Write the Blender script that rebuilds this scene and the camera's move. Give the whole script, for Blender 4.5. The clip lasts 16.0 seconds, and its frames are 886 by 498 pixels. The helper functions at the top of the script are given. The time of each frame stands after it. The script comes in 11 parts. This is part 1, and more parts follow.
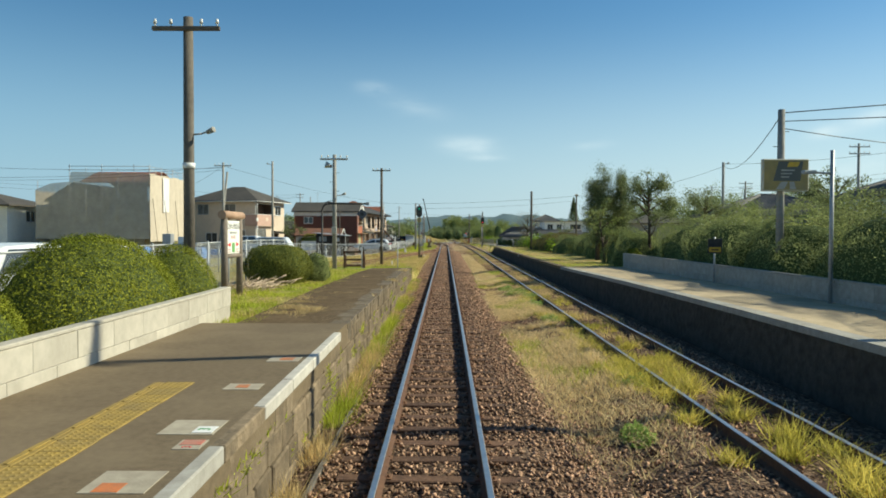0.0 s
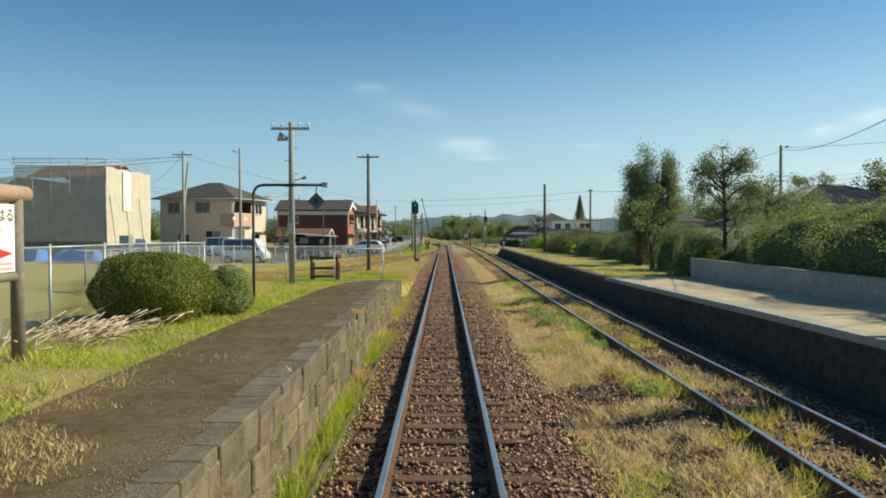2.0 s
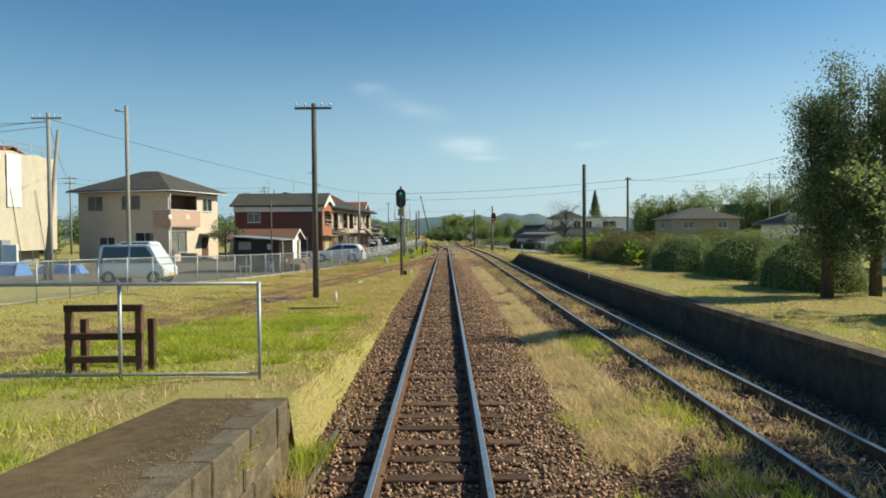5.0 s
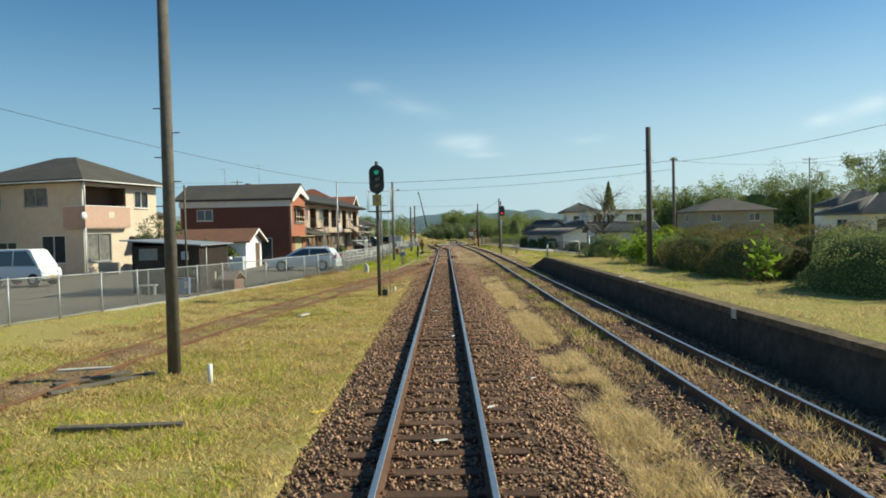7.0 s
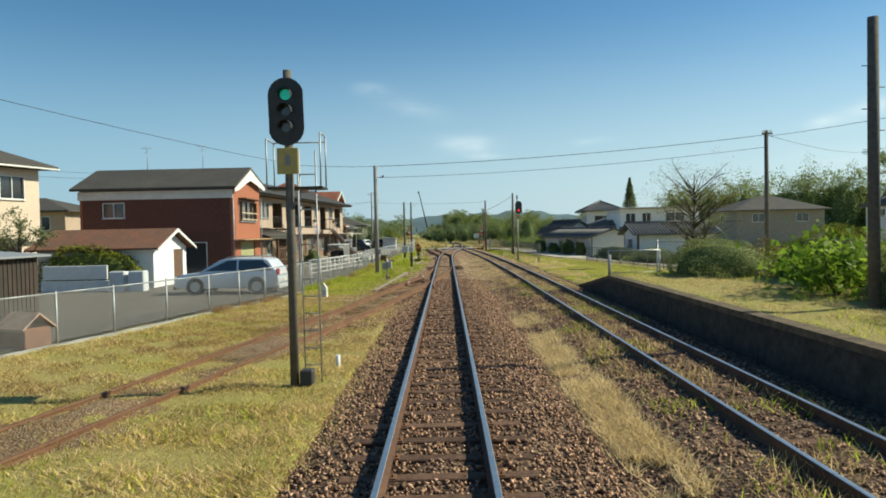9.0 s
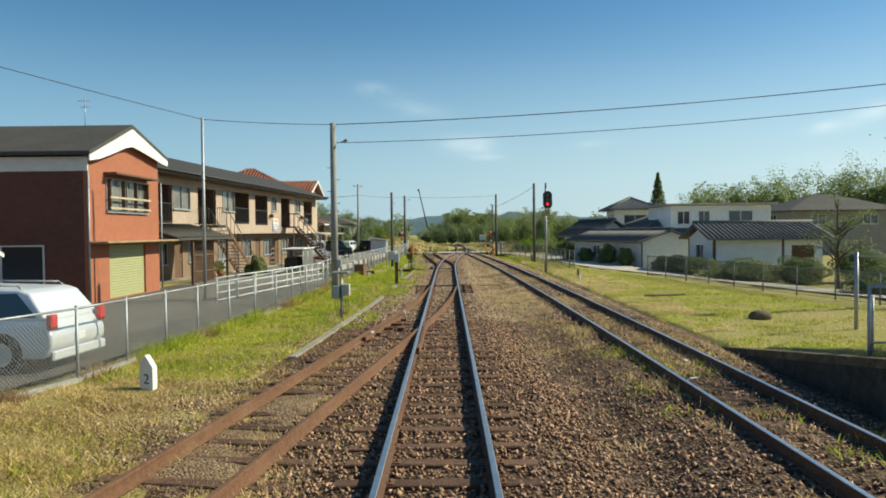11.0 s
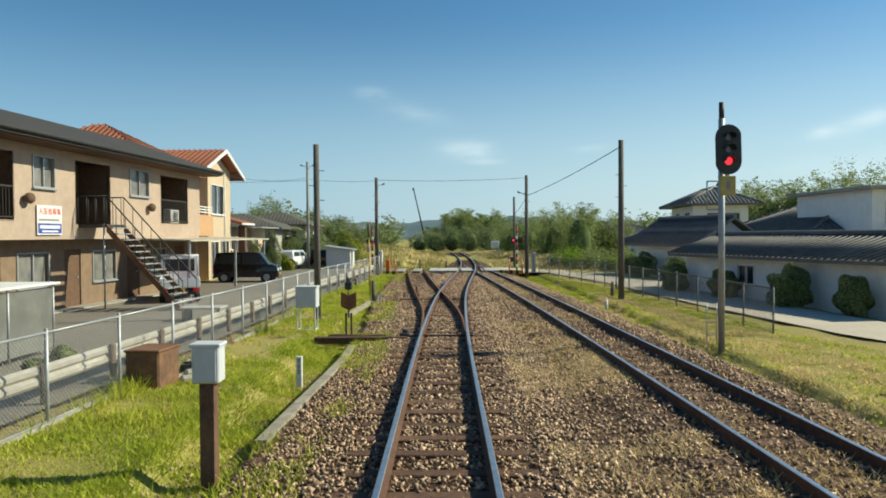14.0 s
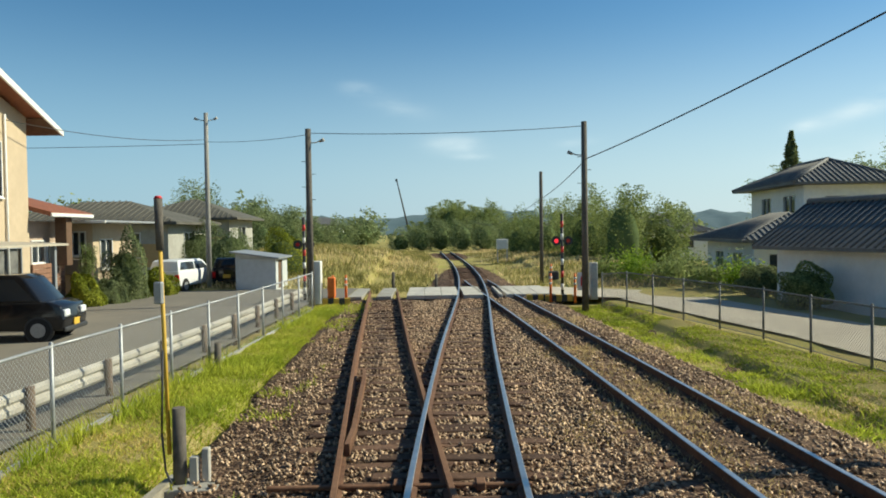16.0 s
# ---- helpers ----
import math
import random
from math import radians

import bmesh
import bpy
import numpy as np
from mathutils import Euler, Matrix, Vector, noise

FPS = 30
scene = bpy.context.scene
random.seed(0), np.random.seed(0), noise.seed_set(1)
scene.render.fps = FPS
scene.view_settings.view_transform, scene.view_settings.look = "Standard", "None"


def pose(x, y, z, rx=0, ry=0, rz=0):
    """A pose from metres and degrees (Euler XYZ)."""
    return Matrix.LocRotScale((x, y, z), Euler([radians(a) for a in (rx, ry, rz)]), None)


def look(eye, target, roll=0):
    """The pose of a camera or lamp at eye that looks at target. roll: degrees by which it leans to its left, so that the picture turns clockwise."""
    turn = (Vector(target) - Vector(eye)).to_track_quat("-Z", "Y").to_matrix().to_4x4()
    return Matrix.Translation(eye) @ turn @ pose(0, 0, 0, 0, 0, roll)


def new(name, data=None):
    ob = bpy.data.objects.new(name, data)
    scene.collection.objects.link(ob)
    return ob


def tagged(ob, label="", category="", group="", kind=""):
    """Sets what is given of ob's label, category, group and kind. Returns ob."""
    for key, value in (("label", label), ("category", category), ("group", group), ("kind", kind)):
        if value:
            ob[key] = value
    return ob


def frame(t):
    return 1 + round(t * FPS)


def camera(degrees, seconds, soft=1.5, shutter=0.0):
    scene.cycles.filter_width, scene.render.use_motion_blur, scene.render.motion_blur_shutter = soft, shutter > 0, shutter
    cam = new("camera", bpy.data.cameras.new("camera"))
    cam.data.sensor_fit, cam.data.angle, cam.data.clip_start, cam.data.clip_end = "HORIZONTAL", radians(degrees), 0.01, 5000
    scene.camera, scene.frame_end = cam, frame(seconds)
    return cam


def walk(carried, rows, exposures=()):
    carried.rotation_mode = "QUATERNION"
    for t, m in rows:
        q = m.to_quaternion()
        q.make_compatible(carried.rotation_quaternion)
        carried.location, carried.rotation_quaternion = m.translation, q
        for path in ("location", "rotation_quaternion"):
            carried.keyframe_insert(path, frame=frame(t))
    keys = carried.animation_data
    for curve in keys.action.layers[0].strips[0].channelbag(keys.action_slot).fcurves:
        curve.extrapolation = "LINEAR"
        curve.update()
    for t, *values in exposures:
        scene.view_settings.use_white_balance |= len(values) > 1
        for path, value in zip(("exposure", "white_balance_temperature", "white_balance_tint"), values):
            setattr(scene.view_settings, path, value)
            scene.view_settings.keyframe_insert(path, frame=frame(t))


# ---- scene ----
cam = camera(62.7, 16.0, 1.8)
PATH = [
    (0, (0.124, -0.932, 2.5), (0.118, 1.067, 2.45), 0.2),
    (0.5, (0.118, 1.367, 2.491), (0.112, 3.366, 2.441), 0.2),
    (1, (0.093, 3.836, 2.47), (0.087, 5.835, 2.42), -0.0),
    (1.5, (0.043, 6.478, 2.45), (0.038, 8.478, 2.4), 0.1),
    (2, (0.037, 9.263, 2.392), (0.033, 11.262, 2.344), -0.1),
    (2.5, (0.046, 12.196, 2.391), (0.041, 14.196, 2.342), -0.3),
    (3, (0.052, 15.291, 2.409), (0.045, 17.29, 2.358), -0.3),
    (3.5, (0.093, 18.461, 2.441), (0.085, 20.46, 2.389), -0.3),
    (4, (0.168, 21.602, 2.426), (0.159, 23.602, 2.378), -0.3),
    (6.5, (0.153, 39.542, 2.409), (0.149, 41.541, 2.359), -1.1),
    (7, (0.155, 43.423, 2.41), (0.149, 45.422, 2.355), -1.3),
    (7.5, (0.193, 47.381, 2.393), (0.183, 49.38, 2.34), -1.1),
    (8, (0.209, 51.451, 2.369), (0.196, 53.45, 2.315), -1.1),
    (8.5, (0.152, 55.725, 2.39), (0.142, 57.725, 2.338), -1.2),
    (11, (0.128, 77.512, 2.356), (0.115, 79.512, 2.306), -0.6),
    (11.5, (0.151, 82.099, 2.316), (0.137, 84.098, 2.268), -0.2),
    (12, (0.112, 87.027, 2.37), (0.097, 89.026, 2.322), -0.2),
    (12.5, (0.137, 92.073, 2.376), (0.123, 94.072, 2.329), -0.3),
    (13, (0.166, 97.198, 2.369), (0.153, 99.197, 2.323), -0.4),
    (13.5, (0.147, 102.327, 2.373), (0.138, 104.326, 2.332), -0.4),
    (14, (0.09, 107.376, 2.358), (0.082, 109.375, 2.32), -0.4),
    (14.5, (-0.002, 112.525, 2.367), (-0.009, 114.524, 2.33), -0.5),
    (15, (0.019, 117.912, 2.396), (0.01, 119.912, 2.359), -0.3),
    (15.5, (0.012, 123.176, 2.46), (0.015, 125.175, 2.416), -0.5),
    (16, (-0.036, 128.52, 2.456), (-0.007, 130.52, 2.404), -0.8),
]
walk(cam, [(t, look(eye, target, roll)) for t, eye, target, roll in PATH], [(0.0, 0.38, 6300, -3), (16.0, 0.38, 6300, -3)])

# ---- world and sun ----
SUN_EL, SUN_AZ = 35.5, 77.5          # degrees; azimuth from +y towards +x
world = bpy.data.worlds.new("sky")
scene.world = world
world.use_nodes = True
wn, wl = world.node_tree.nodes, world.node_tree.links
wn.clear()
w_out = wn.new("ShaderNodeOutputWorld")
w_bg = wn.new("ShaderNodeBackground")
w_sky = wn.new("ShaderNodeTexSky")
w_sky.sky_type = "NISHITA"
w_sky.sun_disc = False
w_sky.sun_elevation = radians(SUN_EL)
w_sky.sun_rotation = radians(SUN_AZ)
w_sky.air_density = 1.0
w_sky.dust_density = 0.25
w_sky.ozone_density = 2.0
w_bg.inputs["Strength"].default_value = 0.083
w_tc = wn.new("ShaderNodeTexCoord")
w_sep = wn.new("ShaderNodeSeparateXYZ")
wl.new(w_tc.outputs["Generated"], w_sep.inputs["Vector"])


def w_math(op, a, b=0.0, c=0.0, clamp=False):
    n = wn.new("ShaderNodeMath")
    n.operation, n.use_clamp = op, clamp
    for k, v in enumerate((a, b, c)):
        if isinstance(v, (int, float)):
            n.inputs[k].default_value = v
        else:
            wl.new(v, n.inputs[k])
    return n.outputs[0]


w_sat = wn.new("ShaderNodeHueSaturation")
w_sat.inputs["Saturation"].default_value = 1.25
wl.new(w_sky.outputs["Color"], w_sat.inputs["Color"])
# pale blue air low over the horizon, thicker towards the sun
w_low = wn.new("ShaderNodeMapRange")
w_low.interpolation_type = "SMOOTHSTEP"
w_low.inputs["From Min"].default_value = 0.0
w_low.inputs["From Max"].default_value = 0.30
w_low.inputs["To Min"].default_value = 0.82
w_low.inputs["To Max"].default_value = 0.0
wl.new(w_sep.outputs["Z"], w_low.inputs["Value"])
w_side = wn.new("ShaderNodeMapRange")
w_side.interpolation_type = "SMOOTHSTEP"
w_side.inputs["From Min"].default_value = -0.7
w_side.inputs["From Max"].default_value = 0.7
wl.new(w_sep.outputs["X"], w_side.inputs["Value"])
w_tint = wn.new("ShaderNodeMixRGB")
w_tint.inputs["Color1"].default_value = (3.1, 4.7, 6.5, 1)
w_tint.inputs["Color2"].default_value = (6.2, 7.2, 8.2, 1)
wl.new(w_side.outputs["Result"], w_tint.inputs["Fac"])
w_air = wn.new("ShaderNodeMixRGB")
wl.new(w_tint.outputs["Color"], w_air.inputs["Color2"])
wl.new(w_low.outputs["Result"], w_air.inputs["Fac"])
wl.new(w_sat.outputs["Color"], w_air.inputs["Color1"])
# a few small thin wisps of cloud in the north
w_u = w_math("DIVIDE", w_sep.outputs["X"], w_math("MAXIMUM", w_sep.outputs["Y"], 0.05))
w_v = w_math("DIVIDE", w_sep.outputs["Z"], w_math("MAXIMUM", w_sep.outputs["Y"], 0.05))
w_no = wn.new("ShaderNodeTexNoise")
w_no.inputs["Scale"].default_value = 26
w_no.inputs["Detail"].default_value = 6
w_map = wn.new("ShaderNodeMapping")
w_map.inputs["Scale"].default_value = (0.55, 0.55, 1.6)
wl.new(w_tc.outputs["Generated"], w_map.inputs["Vector"])
wl.new(w_map.outputs["Vector"], w_no.inputs["Vector"])
w_all = 0.0
for cu, cv, su, sv, slope, amount in ((0.033, 0.116, 0.030, 0.009, -0.05, 0.75), (0.055, 0.100, 0.022, 0.004, -0.05, 0.4), (-0.098, 0.194, 0.018, 0.007, -0.1, 0.38), (-0.045, 0.17, 0.034, 0.012, -0.2, 0.2), (0.20, 0.118, 0.02, 0.005, 0.1, 0.3), (0.63, 0.172, 0.075, 0.011, 0.32, 0.75), (0.515, 0.137, 0.016, 0.006, 0.15, 0.6), (0.60, 0.098, 0.09, 0.016, 0.1, 0.45)):
    du = w_math("SUBTRACT", w_u, cu)
    dv = w_math("SUBTRACT", w_math("SUBTRACT", w_v, cv), w_math("MULTIPLY", du, slope))
    e2 = w_math("ADD", w_math("POWER", w_math("ABSOLUTE", w_math("DIVIDE", du, su)), 2.0), w_math("POWER", w_math("ABSOLUTE", w_math("DIVIDE", dv, sv)), 2.0))
    w_all = w_math("MULTIPLY_ADD", w_math("EXPONENT", w_math("MULTIPLY", e2, -0.7)), amount, w_all)
w_all = w_math("MULTIPLY", w_all, w_math("MULTIPLY_ADD", w_no.outputs["Fac"], 2.6, -0.75, True), 0.0, True)
w_mix = wn.new("ShaderNodeMixRGB")
w_mix.inputs["Color2"].default_value = (8.0, 8.6, 9.2, 1)
wl.new(w_all, w_mix.inputs["Fac"])
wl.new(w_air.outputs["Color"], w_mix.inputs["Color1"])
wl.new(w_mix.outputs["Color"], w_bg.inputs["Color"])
wl.new(w_bg.outputs["Background"], w_out.inputs["Surface"])
sun_lamp = new("sun", bpy.data.lights.new("sun", "SUN"))
sun_lamp.data.energy = 5.0
sun_lamp.data.angle = radians(0.6)
sun_lamp.data.color = (1.0, 0.88, 0.69)
SUN_TO = Vector((math.sin(radians(SUN_AZ)) * math.cos(radians(SUN_EL)), math.cos(radians(SUN_AZ)) * math.cos(radians(SUN_EL)), math.sin(radians(SUN_EL))))
sun_lamp.matrix_world = look(SUN_TO * 100, (0, 0, 0))

# ---- materials ----
def surf(name, c, c2=None, sc=3.0, c3=None, sc3=0.35, rough=0.8, metal=0.0, bump=0.25, bsc=45.0, rnd=0.0, spec=0.4, lo=0.35, hi=0.65, island=0.0, c3fac=0.6):
    """A weathered surface: two colours in grain, a third in large stains, and fine relief."""
    m = bpy.data.materials.new(name)
    m.use_nodes = True
    n, l = m.node_tree.nodes, m.node_tree.links
    b = n["Principled BSDF"]
    b.inputs["Roughness"].default_value = rough
    b.inputs["Metallic"].default_value = metal
    b.inputs["Specular IOR Level"].default_value = spec
    tc = n.new("ShaderNodeTexCoord")
    info = n.new("ShaderNodeObjectInfo")
    off = n.new("ShaderNodeVectorMath")
    off.operation = "MULTIPLY_ADD"
    off.inputs[1].default_value = (1, 1, 1)
    comb = n.new("ShaderNodeCombineXYZ")
    mul = n.new("ShaderNodeMath")
    mul.operation = "MULTIPLY"
    mul.inputs[1].default_value = 37.0
    l.new(info.outputs["Random"], mul.inputs[0])
    for k in range(3):
        l.new(mul.outputs[0], comb.inputs[k])
    l.new(tc.outputs["Object"], off.inputs[0])
    l.new(comb.outputs[0], off.inputs[2])
    def noise_fac(scale, detail, p0, p1):
        t = n.new("ShaderNodeTexNoise")
        t.inputs["Scale"].default_value = scale
        t.inputs["Detail"].default_value = detail
        t.inputs["Roughness"].default_value = 0.65
        l.new(off.outputs[0], t.inputs["Vector"])
        r = n.new("ShaderNodeMapRange")
        r.inputs["From Min"].default_value = p0
        r.inputs["From Max"].default_value = p1
        l.new(t.outputs["Fac"], r.inputs["Value"])
        return r.outputs["Result"]
    def blend(fac, a, bcol):
        x = n.new("ShaderNodeMixRGB")
        l.new(fac, x.inputs["Fac"])
        for sock, val in (("Color1", a), ("Color2", bcol)):
            if isinstance(val, tuple):
                x.inputs[sock].default_value = (*val, 1)
            else:
                l.new(val, x.inputs[sock])
        return x.outputs["Color"]
    col = blend(noise_fac(sc, 6, lo, hi), c, c2 or tuple(v * 0.7 for v in c))
    if c3:
        f = noise_fac(sc3, 4, 0.45, 0.45 + 0.3)
        k = n.new("ShaderNodeMath")
        k.operation = "MULTIPLY"
        k.inputs[1].default_value = c3fac
        l.new(f, k.inputs[0])
        col = blend(k.outputs[0], col, c3)
    if rnd or island:
        hsv = n.new("ShaderNodeHueSaturation")
        l.new(col, hsv.inputs["Color"])
        src = info.outputs["Random"]
        amount = rnd
        if island:
            geo = n.new("ShaderNodeNewGeometry")
            src = geo.outputs["Random Per Island"]
            amount = island
        r = n.new("ShaderNodeMapRange")
        r.inputs["To Min"].default_value = 1 - amount
        r.inputs["To Max"].default_value = 1 + amount
        l.new(src, r.inputs["Value"])
        l.new(r.outputs["Result"], hsv.inputs["Value"])
        col = hsv.outputs["Color"]
    l.new(col, b.inputs["Base Color"])
    if bump:
        t = n.new("ShaderNodeTexNoise")
        t.inputs["Scale"].default_value = bsc
        t.inputs["Detail"].default_value = 4
        l.new(off.outputs[0], t.inputs["Vector"])
        bp = n.new("ShaderNodeBump")
        bp.inputs["Strength"].default_value = bump
        bp.inputs["Distance"].default_value = 0.02
        l.new(t.outputs["Fac"], bp.inputs["Height"])
        l.new(bp.outputs["Normal"], b.inputs["Normal"])
    return m


def gravel(name, dark, light, pale, sc):
    """Crushed stone: cells of different stone colours, each a small lump."""
    m = bpy.data.materials.new(name)
    m.use_nodes = True
    n, l = m.node_tree.nodes, m.node_tree.links
    b = n["Principled BSDF"]
    b.inputs["Roughness"].default_value = 0.9
    b.inputs["Specular IOR Level"].default_value = 0.15
    tc = n.new("ShaderNodeTexCoord")
    vo = n.new("ShaderNodeTexVoronoi")
    vo.inputs["Scale"].default_value = sc
    l.new(tc.outputs["Object"], vo.inputs["Vector"])
    sp = n.new("ShaderNodeSeparateColor")
    l.new(vo.outputs["Color"], sp.inputs["Color"])
    ra = n.new("ShaderNodeValToRGB")
    ra.color_ramp.elements[0].color = (*dark, 1)
    ra.color_ramp.elements[1].color = (*pale, 1)
    e = ra.color_ramp.elements.new(0.55)
    e.color = (*light, 1)
    l.new(sp.outputs[0], ra.inputs["Fac"])
    no = n.new("ShaderNodeTexNoise")
    no.inputs["Scale"].default_value = 0.7
    no.inputs["Detail"].default_value = 4
    l.new(tc.outputs["Object"], no.inputs["Vector"])
    mr = n.new("ShaderNodeMapRange")
    mr.inputs["From Min"].default_value = 0.3
    mr.inputs["From Max"].default_value = 0.7
    mr.inputs["To Min"].default_value = 0.8
    mr.inputs["To Max"].default_value = 1.22
    l.new(no.outputs["Fac"], mr.inputs["Value"])
    hs = n.new("ShaderNodeHueSaturation")
    l.new(ra.outputs["Color"], hs.inputs["Color"])
    l.new(mr.outputs["Result"], hs.inputs["Value"])
    l.new(hs.outputs["Color"], b.inputs["Base Color"])
    bp = n.new("ShaderNodeBump")
    bp.inputs["Strength"].default_value = 0.9
    bp.inputs["Distance"].default_value = 0.035
    bp.invert = True
    l.new(vo.outputs["Distance"], bp.inputs["Height"])
    l.new(bp.outputs["Normal"], b.inputs["Normal"])
    return m


def leafy(name, c, c2, through_light=0.35, rough=0.65, vary=0.35):
    """Leaves or blades: varied from leaf to leaf, and letting some light through."""
    m = bpy.data.materials.new(name)
    m.use_nodes = True
    n, l = m.node_tree.nodes, m.node_tree.links
    b = n["Principled BSDF"]
    b.inputs["Roughness"].default_value = rough
    b.inputs["Specular IOR Level"].default_value = 0.18
    geo = n.new("ShaderNodeNewGeometry")
    tc = n.new("ShaderNodeTexCoord")
    t = n.new("ShaderNodeTexNoise")
    t.inputs["Scale"].default_value = 0.7
    t.inputs["Detail"].default_value = 4
    l.new(tc.outputs["Object"], t.inputs["Vector"])
    r0 = n.new("ShaderNodeMapRange")
    r0.inputs["From Min"].default_value = 0.38
    r0.inputs["From Max"].default_value = 0.62
    l.new(t.outputs["Fac"], r0.inputs["Value"])
    add = n.new("ShaderNodeMath")
    add.operation = "MULTIPLY_ADD"
    add.inputs[1].default_value = 0.5
    half = n.new("ShaderNodeMath")
    half.operation = "MULTIPLY"
    half.inputs[1].default_value = 0.5
    l.new(r0.outputs["Result"], half.inputs[0])
    l.new(geo.outputs["Random Per Island"], add.inputs[0])
    l.new(half.outputs[0], add.inputs[2])
    x = n.new("ShaderNodeMixRGB")
    x.inputs["Color1"].default_value = (*c, 1)
    x.inputs["Color2"].default_value = (*c2, 1)
    l.new(add.outputs[0], x.inputs["Fac"])
    hsv = n.new("ShaderNodeHueSaturation")
    r = n.new("ShaderNodeMapRange")
    r.inputs["To Min"].default_value = 1 - vary
    r.inputs["To Max"].default_value = 1 + vary
    l.new(geo.outputs["Random Per Island"], r.inputs["Value"])
    l.new(r.outputs["Result"], hsv.inputs["Value"])
    l.new(x.outputs["Color"], hsv.inputs["Color"])
    l.new(hsv.outputs["Color"], b.inputs["Base Color"])
    tr = n.new("ShaderNodeBsdfTranslucent")
    l.new(hsv.outputs["Color"], tr.inputs["Color"])
    mx = n.new("ShaderNodeMixShader")
    mx.inputs["Fac"].default_value = through_light
    l.new(b.outputs["BSDF"], mx.inputs[1])
    l.new(tr.outputs["BSDF"], mx.inputs[2])
    l.new(mx.outputs["Shader"], n["Material Output"].inputs["Surface"])
    return m


def plain(name, c, rough=0.5, metal=0.0, emit=0.0, spec=0.5):
    m = bpy.data.materials.new(name)
    m.use_nodes = True
    b = m.node_tree.nodes["Principled BSDF"]
    b.inputs["Base Color"].default_value = (*c, 1)
    b.inputs["Roughness"].default_value = rough
    b.inputs["Metallic"].default_value = metal
    b.inputs["Specular IOR Level"].default_value = spec
    if emit:
        b.inputs["Emission Color"].default_value = (*c, 1)
        b.inputs["Emission Strength"].default_value = emit
    return m


GRASS_GROUND = surf("turf_ground", (0.45, 0.37, 0.15), (0.25, 0.21, 0.07), 28, (0.29, 0.32, 0.055), 0.4, 0.95, bump=1.0, bsc=70, spec=0.1, lo=0.42, hi=0.58)
# bed coloured darker than the loose stones, to give shade in their gaps
BALLAST = gravel("ballast_bed", (0.028, 0.017, 0.012), (0.11, 0.066, 0.042), (0.27, 0.18, 0.115), 21)
STONE = surf("ballast_stone", (0.45, 0.282, 0.178), (0.165, 0.095, 0.062), 24, (0.25, 0.14, 0.09), 0.5, 0.85, bump=0.2, bsc=90, island=0.6, spec=0.3)
STONE_PALE = surf("pale_ballast_stone", (0.56, 0.41, 0.27), (0.22, 0.145, 0.094), 24, (0.34, 0.205, 0.125), 0.4, 0.85, bump=0.2, bsc=90, island=0.6, spec=0.3)
SLEEPER = surf("tarred_wood", (0.135, 0.075, 0.047), (0.065, 0.038, 0.026), 14, (0.18, 0.105, 0.064), 1.2, 0.85, bump=0.6, bsc=60, rnd=0.35, spec=0.25)
RAIL_TOP = surf("polished_steel", (0.68, 0.66, 0.64), (0.55, 0.53, 0.51), 8, rough=0.4, metal=1.0, bump=0.05)
RAIL_SIDE = surf("rusty_steel", (0.15, 0.075, 0.042), (0.08, 0.042, 0.028), 12, (0.2, 0.11, 0.06), 0.8, 0.8, metal=0.15, bump=0.3)
RUST_RAIL = surf("deep_rust", (0.20, 0.10, 0.052), (0.12, 0.058, 0.032), 14, (0.24, 0.14, 0.08), 0.9, 0.85, metal=0.1, bump=0.35)
ASPHALT = surf("road_asphalt", (0.205, 0.185, 0.155), (0.16, 0.145, 0.122), 30, (0.26, 0.23, 0.185), 0.3, 0.9, bump=0.3, bsc=120, spec=0.25)
YARD_ASPHALT = surf("worn_yard_asphalt", (0.135, 0.118, 0.096), (0.095, 0.083, 0.067), 22, (0.185, 0.16, 0.125), 0.45, 0.93, bump=0.6, bsc=70, spec=0.2)
PLAT_ASPHALT = surf("platform_asphalt", (0.18, 0.137, 0.086), (0.135, 0.102, 0.064), 14, (0.25, 0.195, 0.125), 0.7, 0.92, bump=0.3, bsc=120, spec=0.2)
OLD_ASPHALT = surf("old_platform_asphalt", (0.145, 0.104, 0.062), (0.082, 0.058, 0.035), 7, (0.21, 0.152, 0.092), 0.9, 0.97, bump=0.5, bsc=90, spec=0.05)
CONCRETE = surf("weathered_concrete", (0.40, 0.38, 0.34), (0.30, 0.285, 0.25), 6, (0.22, 0.20, 0.165), 0.8, 0.9, bump=0.3, bsc=80, spec=0.2)
PALE_CONCRETE = surf("pale_concrete", (0.55, 0.52, 0.46), (0.44, 0.415, 0.37), 7, (0.33, 0.30, 0.26), 0.7, 0.88, bump=0.25, bsc=80, spec=0.2)
OLD_STONE = surf("stained_masonry", (0.24, 0.185, 0.122), (0.12, 0.093, 0.063), 5, (0.07, 0.06, 0.045), 1.1, 0.95, bump=0.8, bsc=25, rnd=0.25, spec=0.15)
POLE_WOOD = surf("dark_pole_wood", (0.145, 0.128, 0.108), (0.095, 0.084, 0.072), 9, (0.2, 0.178, 0.15), 0.8, 0.85, bump=0.4, bsc=60, spec=0.2)
POLE_CONC = surf("pole_concrete", (0.33, 0.32, 0.295), (0.26, 0.25, 0.23), 8, (0.21, 0.20, 0.18), 0.6, 0.85, bump=0.15, spec=0.25)
STEEL_GREY = surf("galvanised_steel", (0.42, 0.43, 0.44), (0.34, 0.35, 0.36), 12, rough=0.55, metal=0.55, bump=0.08)
FENCE_GREY = surf("weathered_fence_steel", (0.24, 0.24, 0.235), (0.16, 0.16, 0.155), 10, rough=0.7, metal=0.3, bump=0.08)
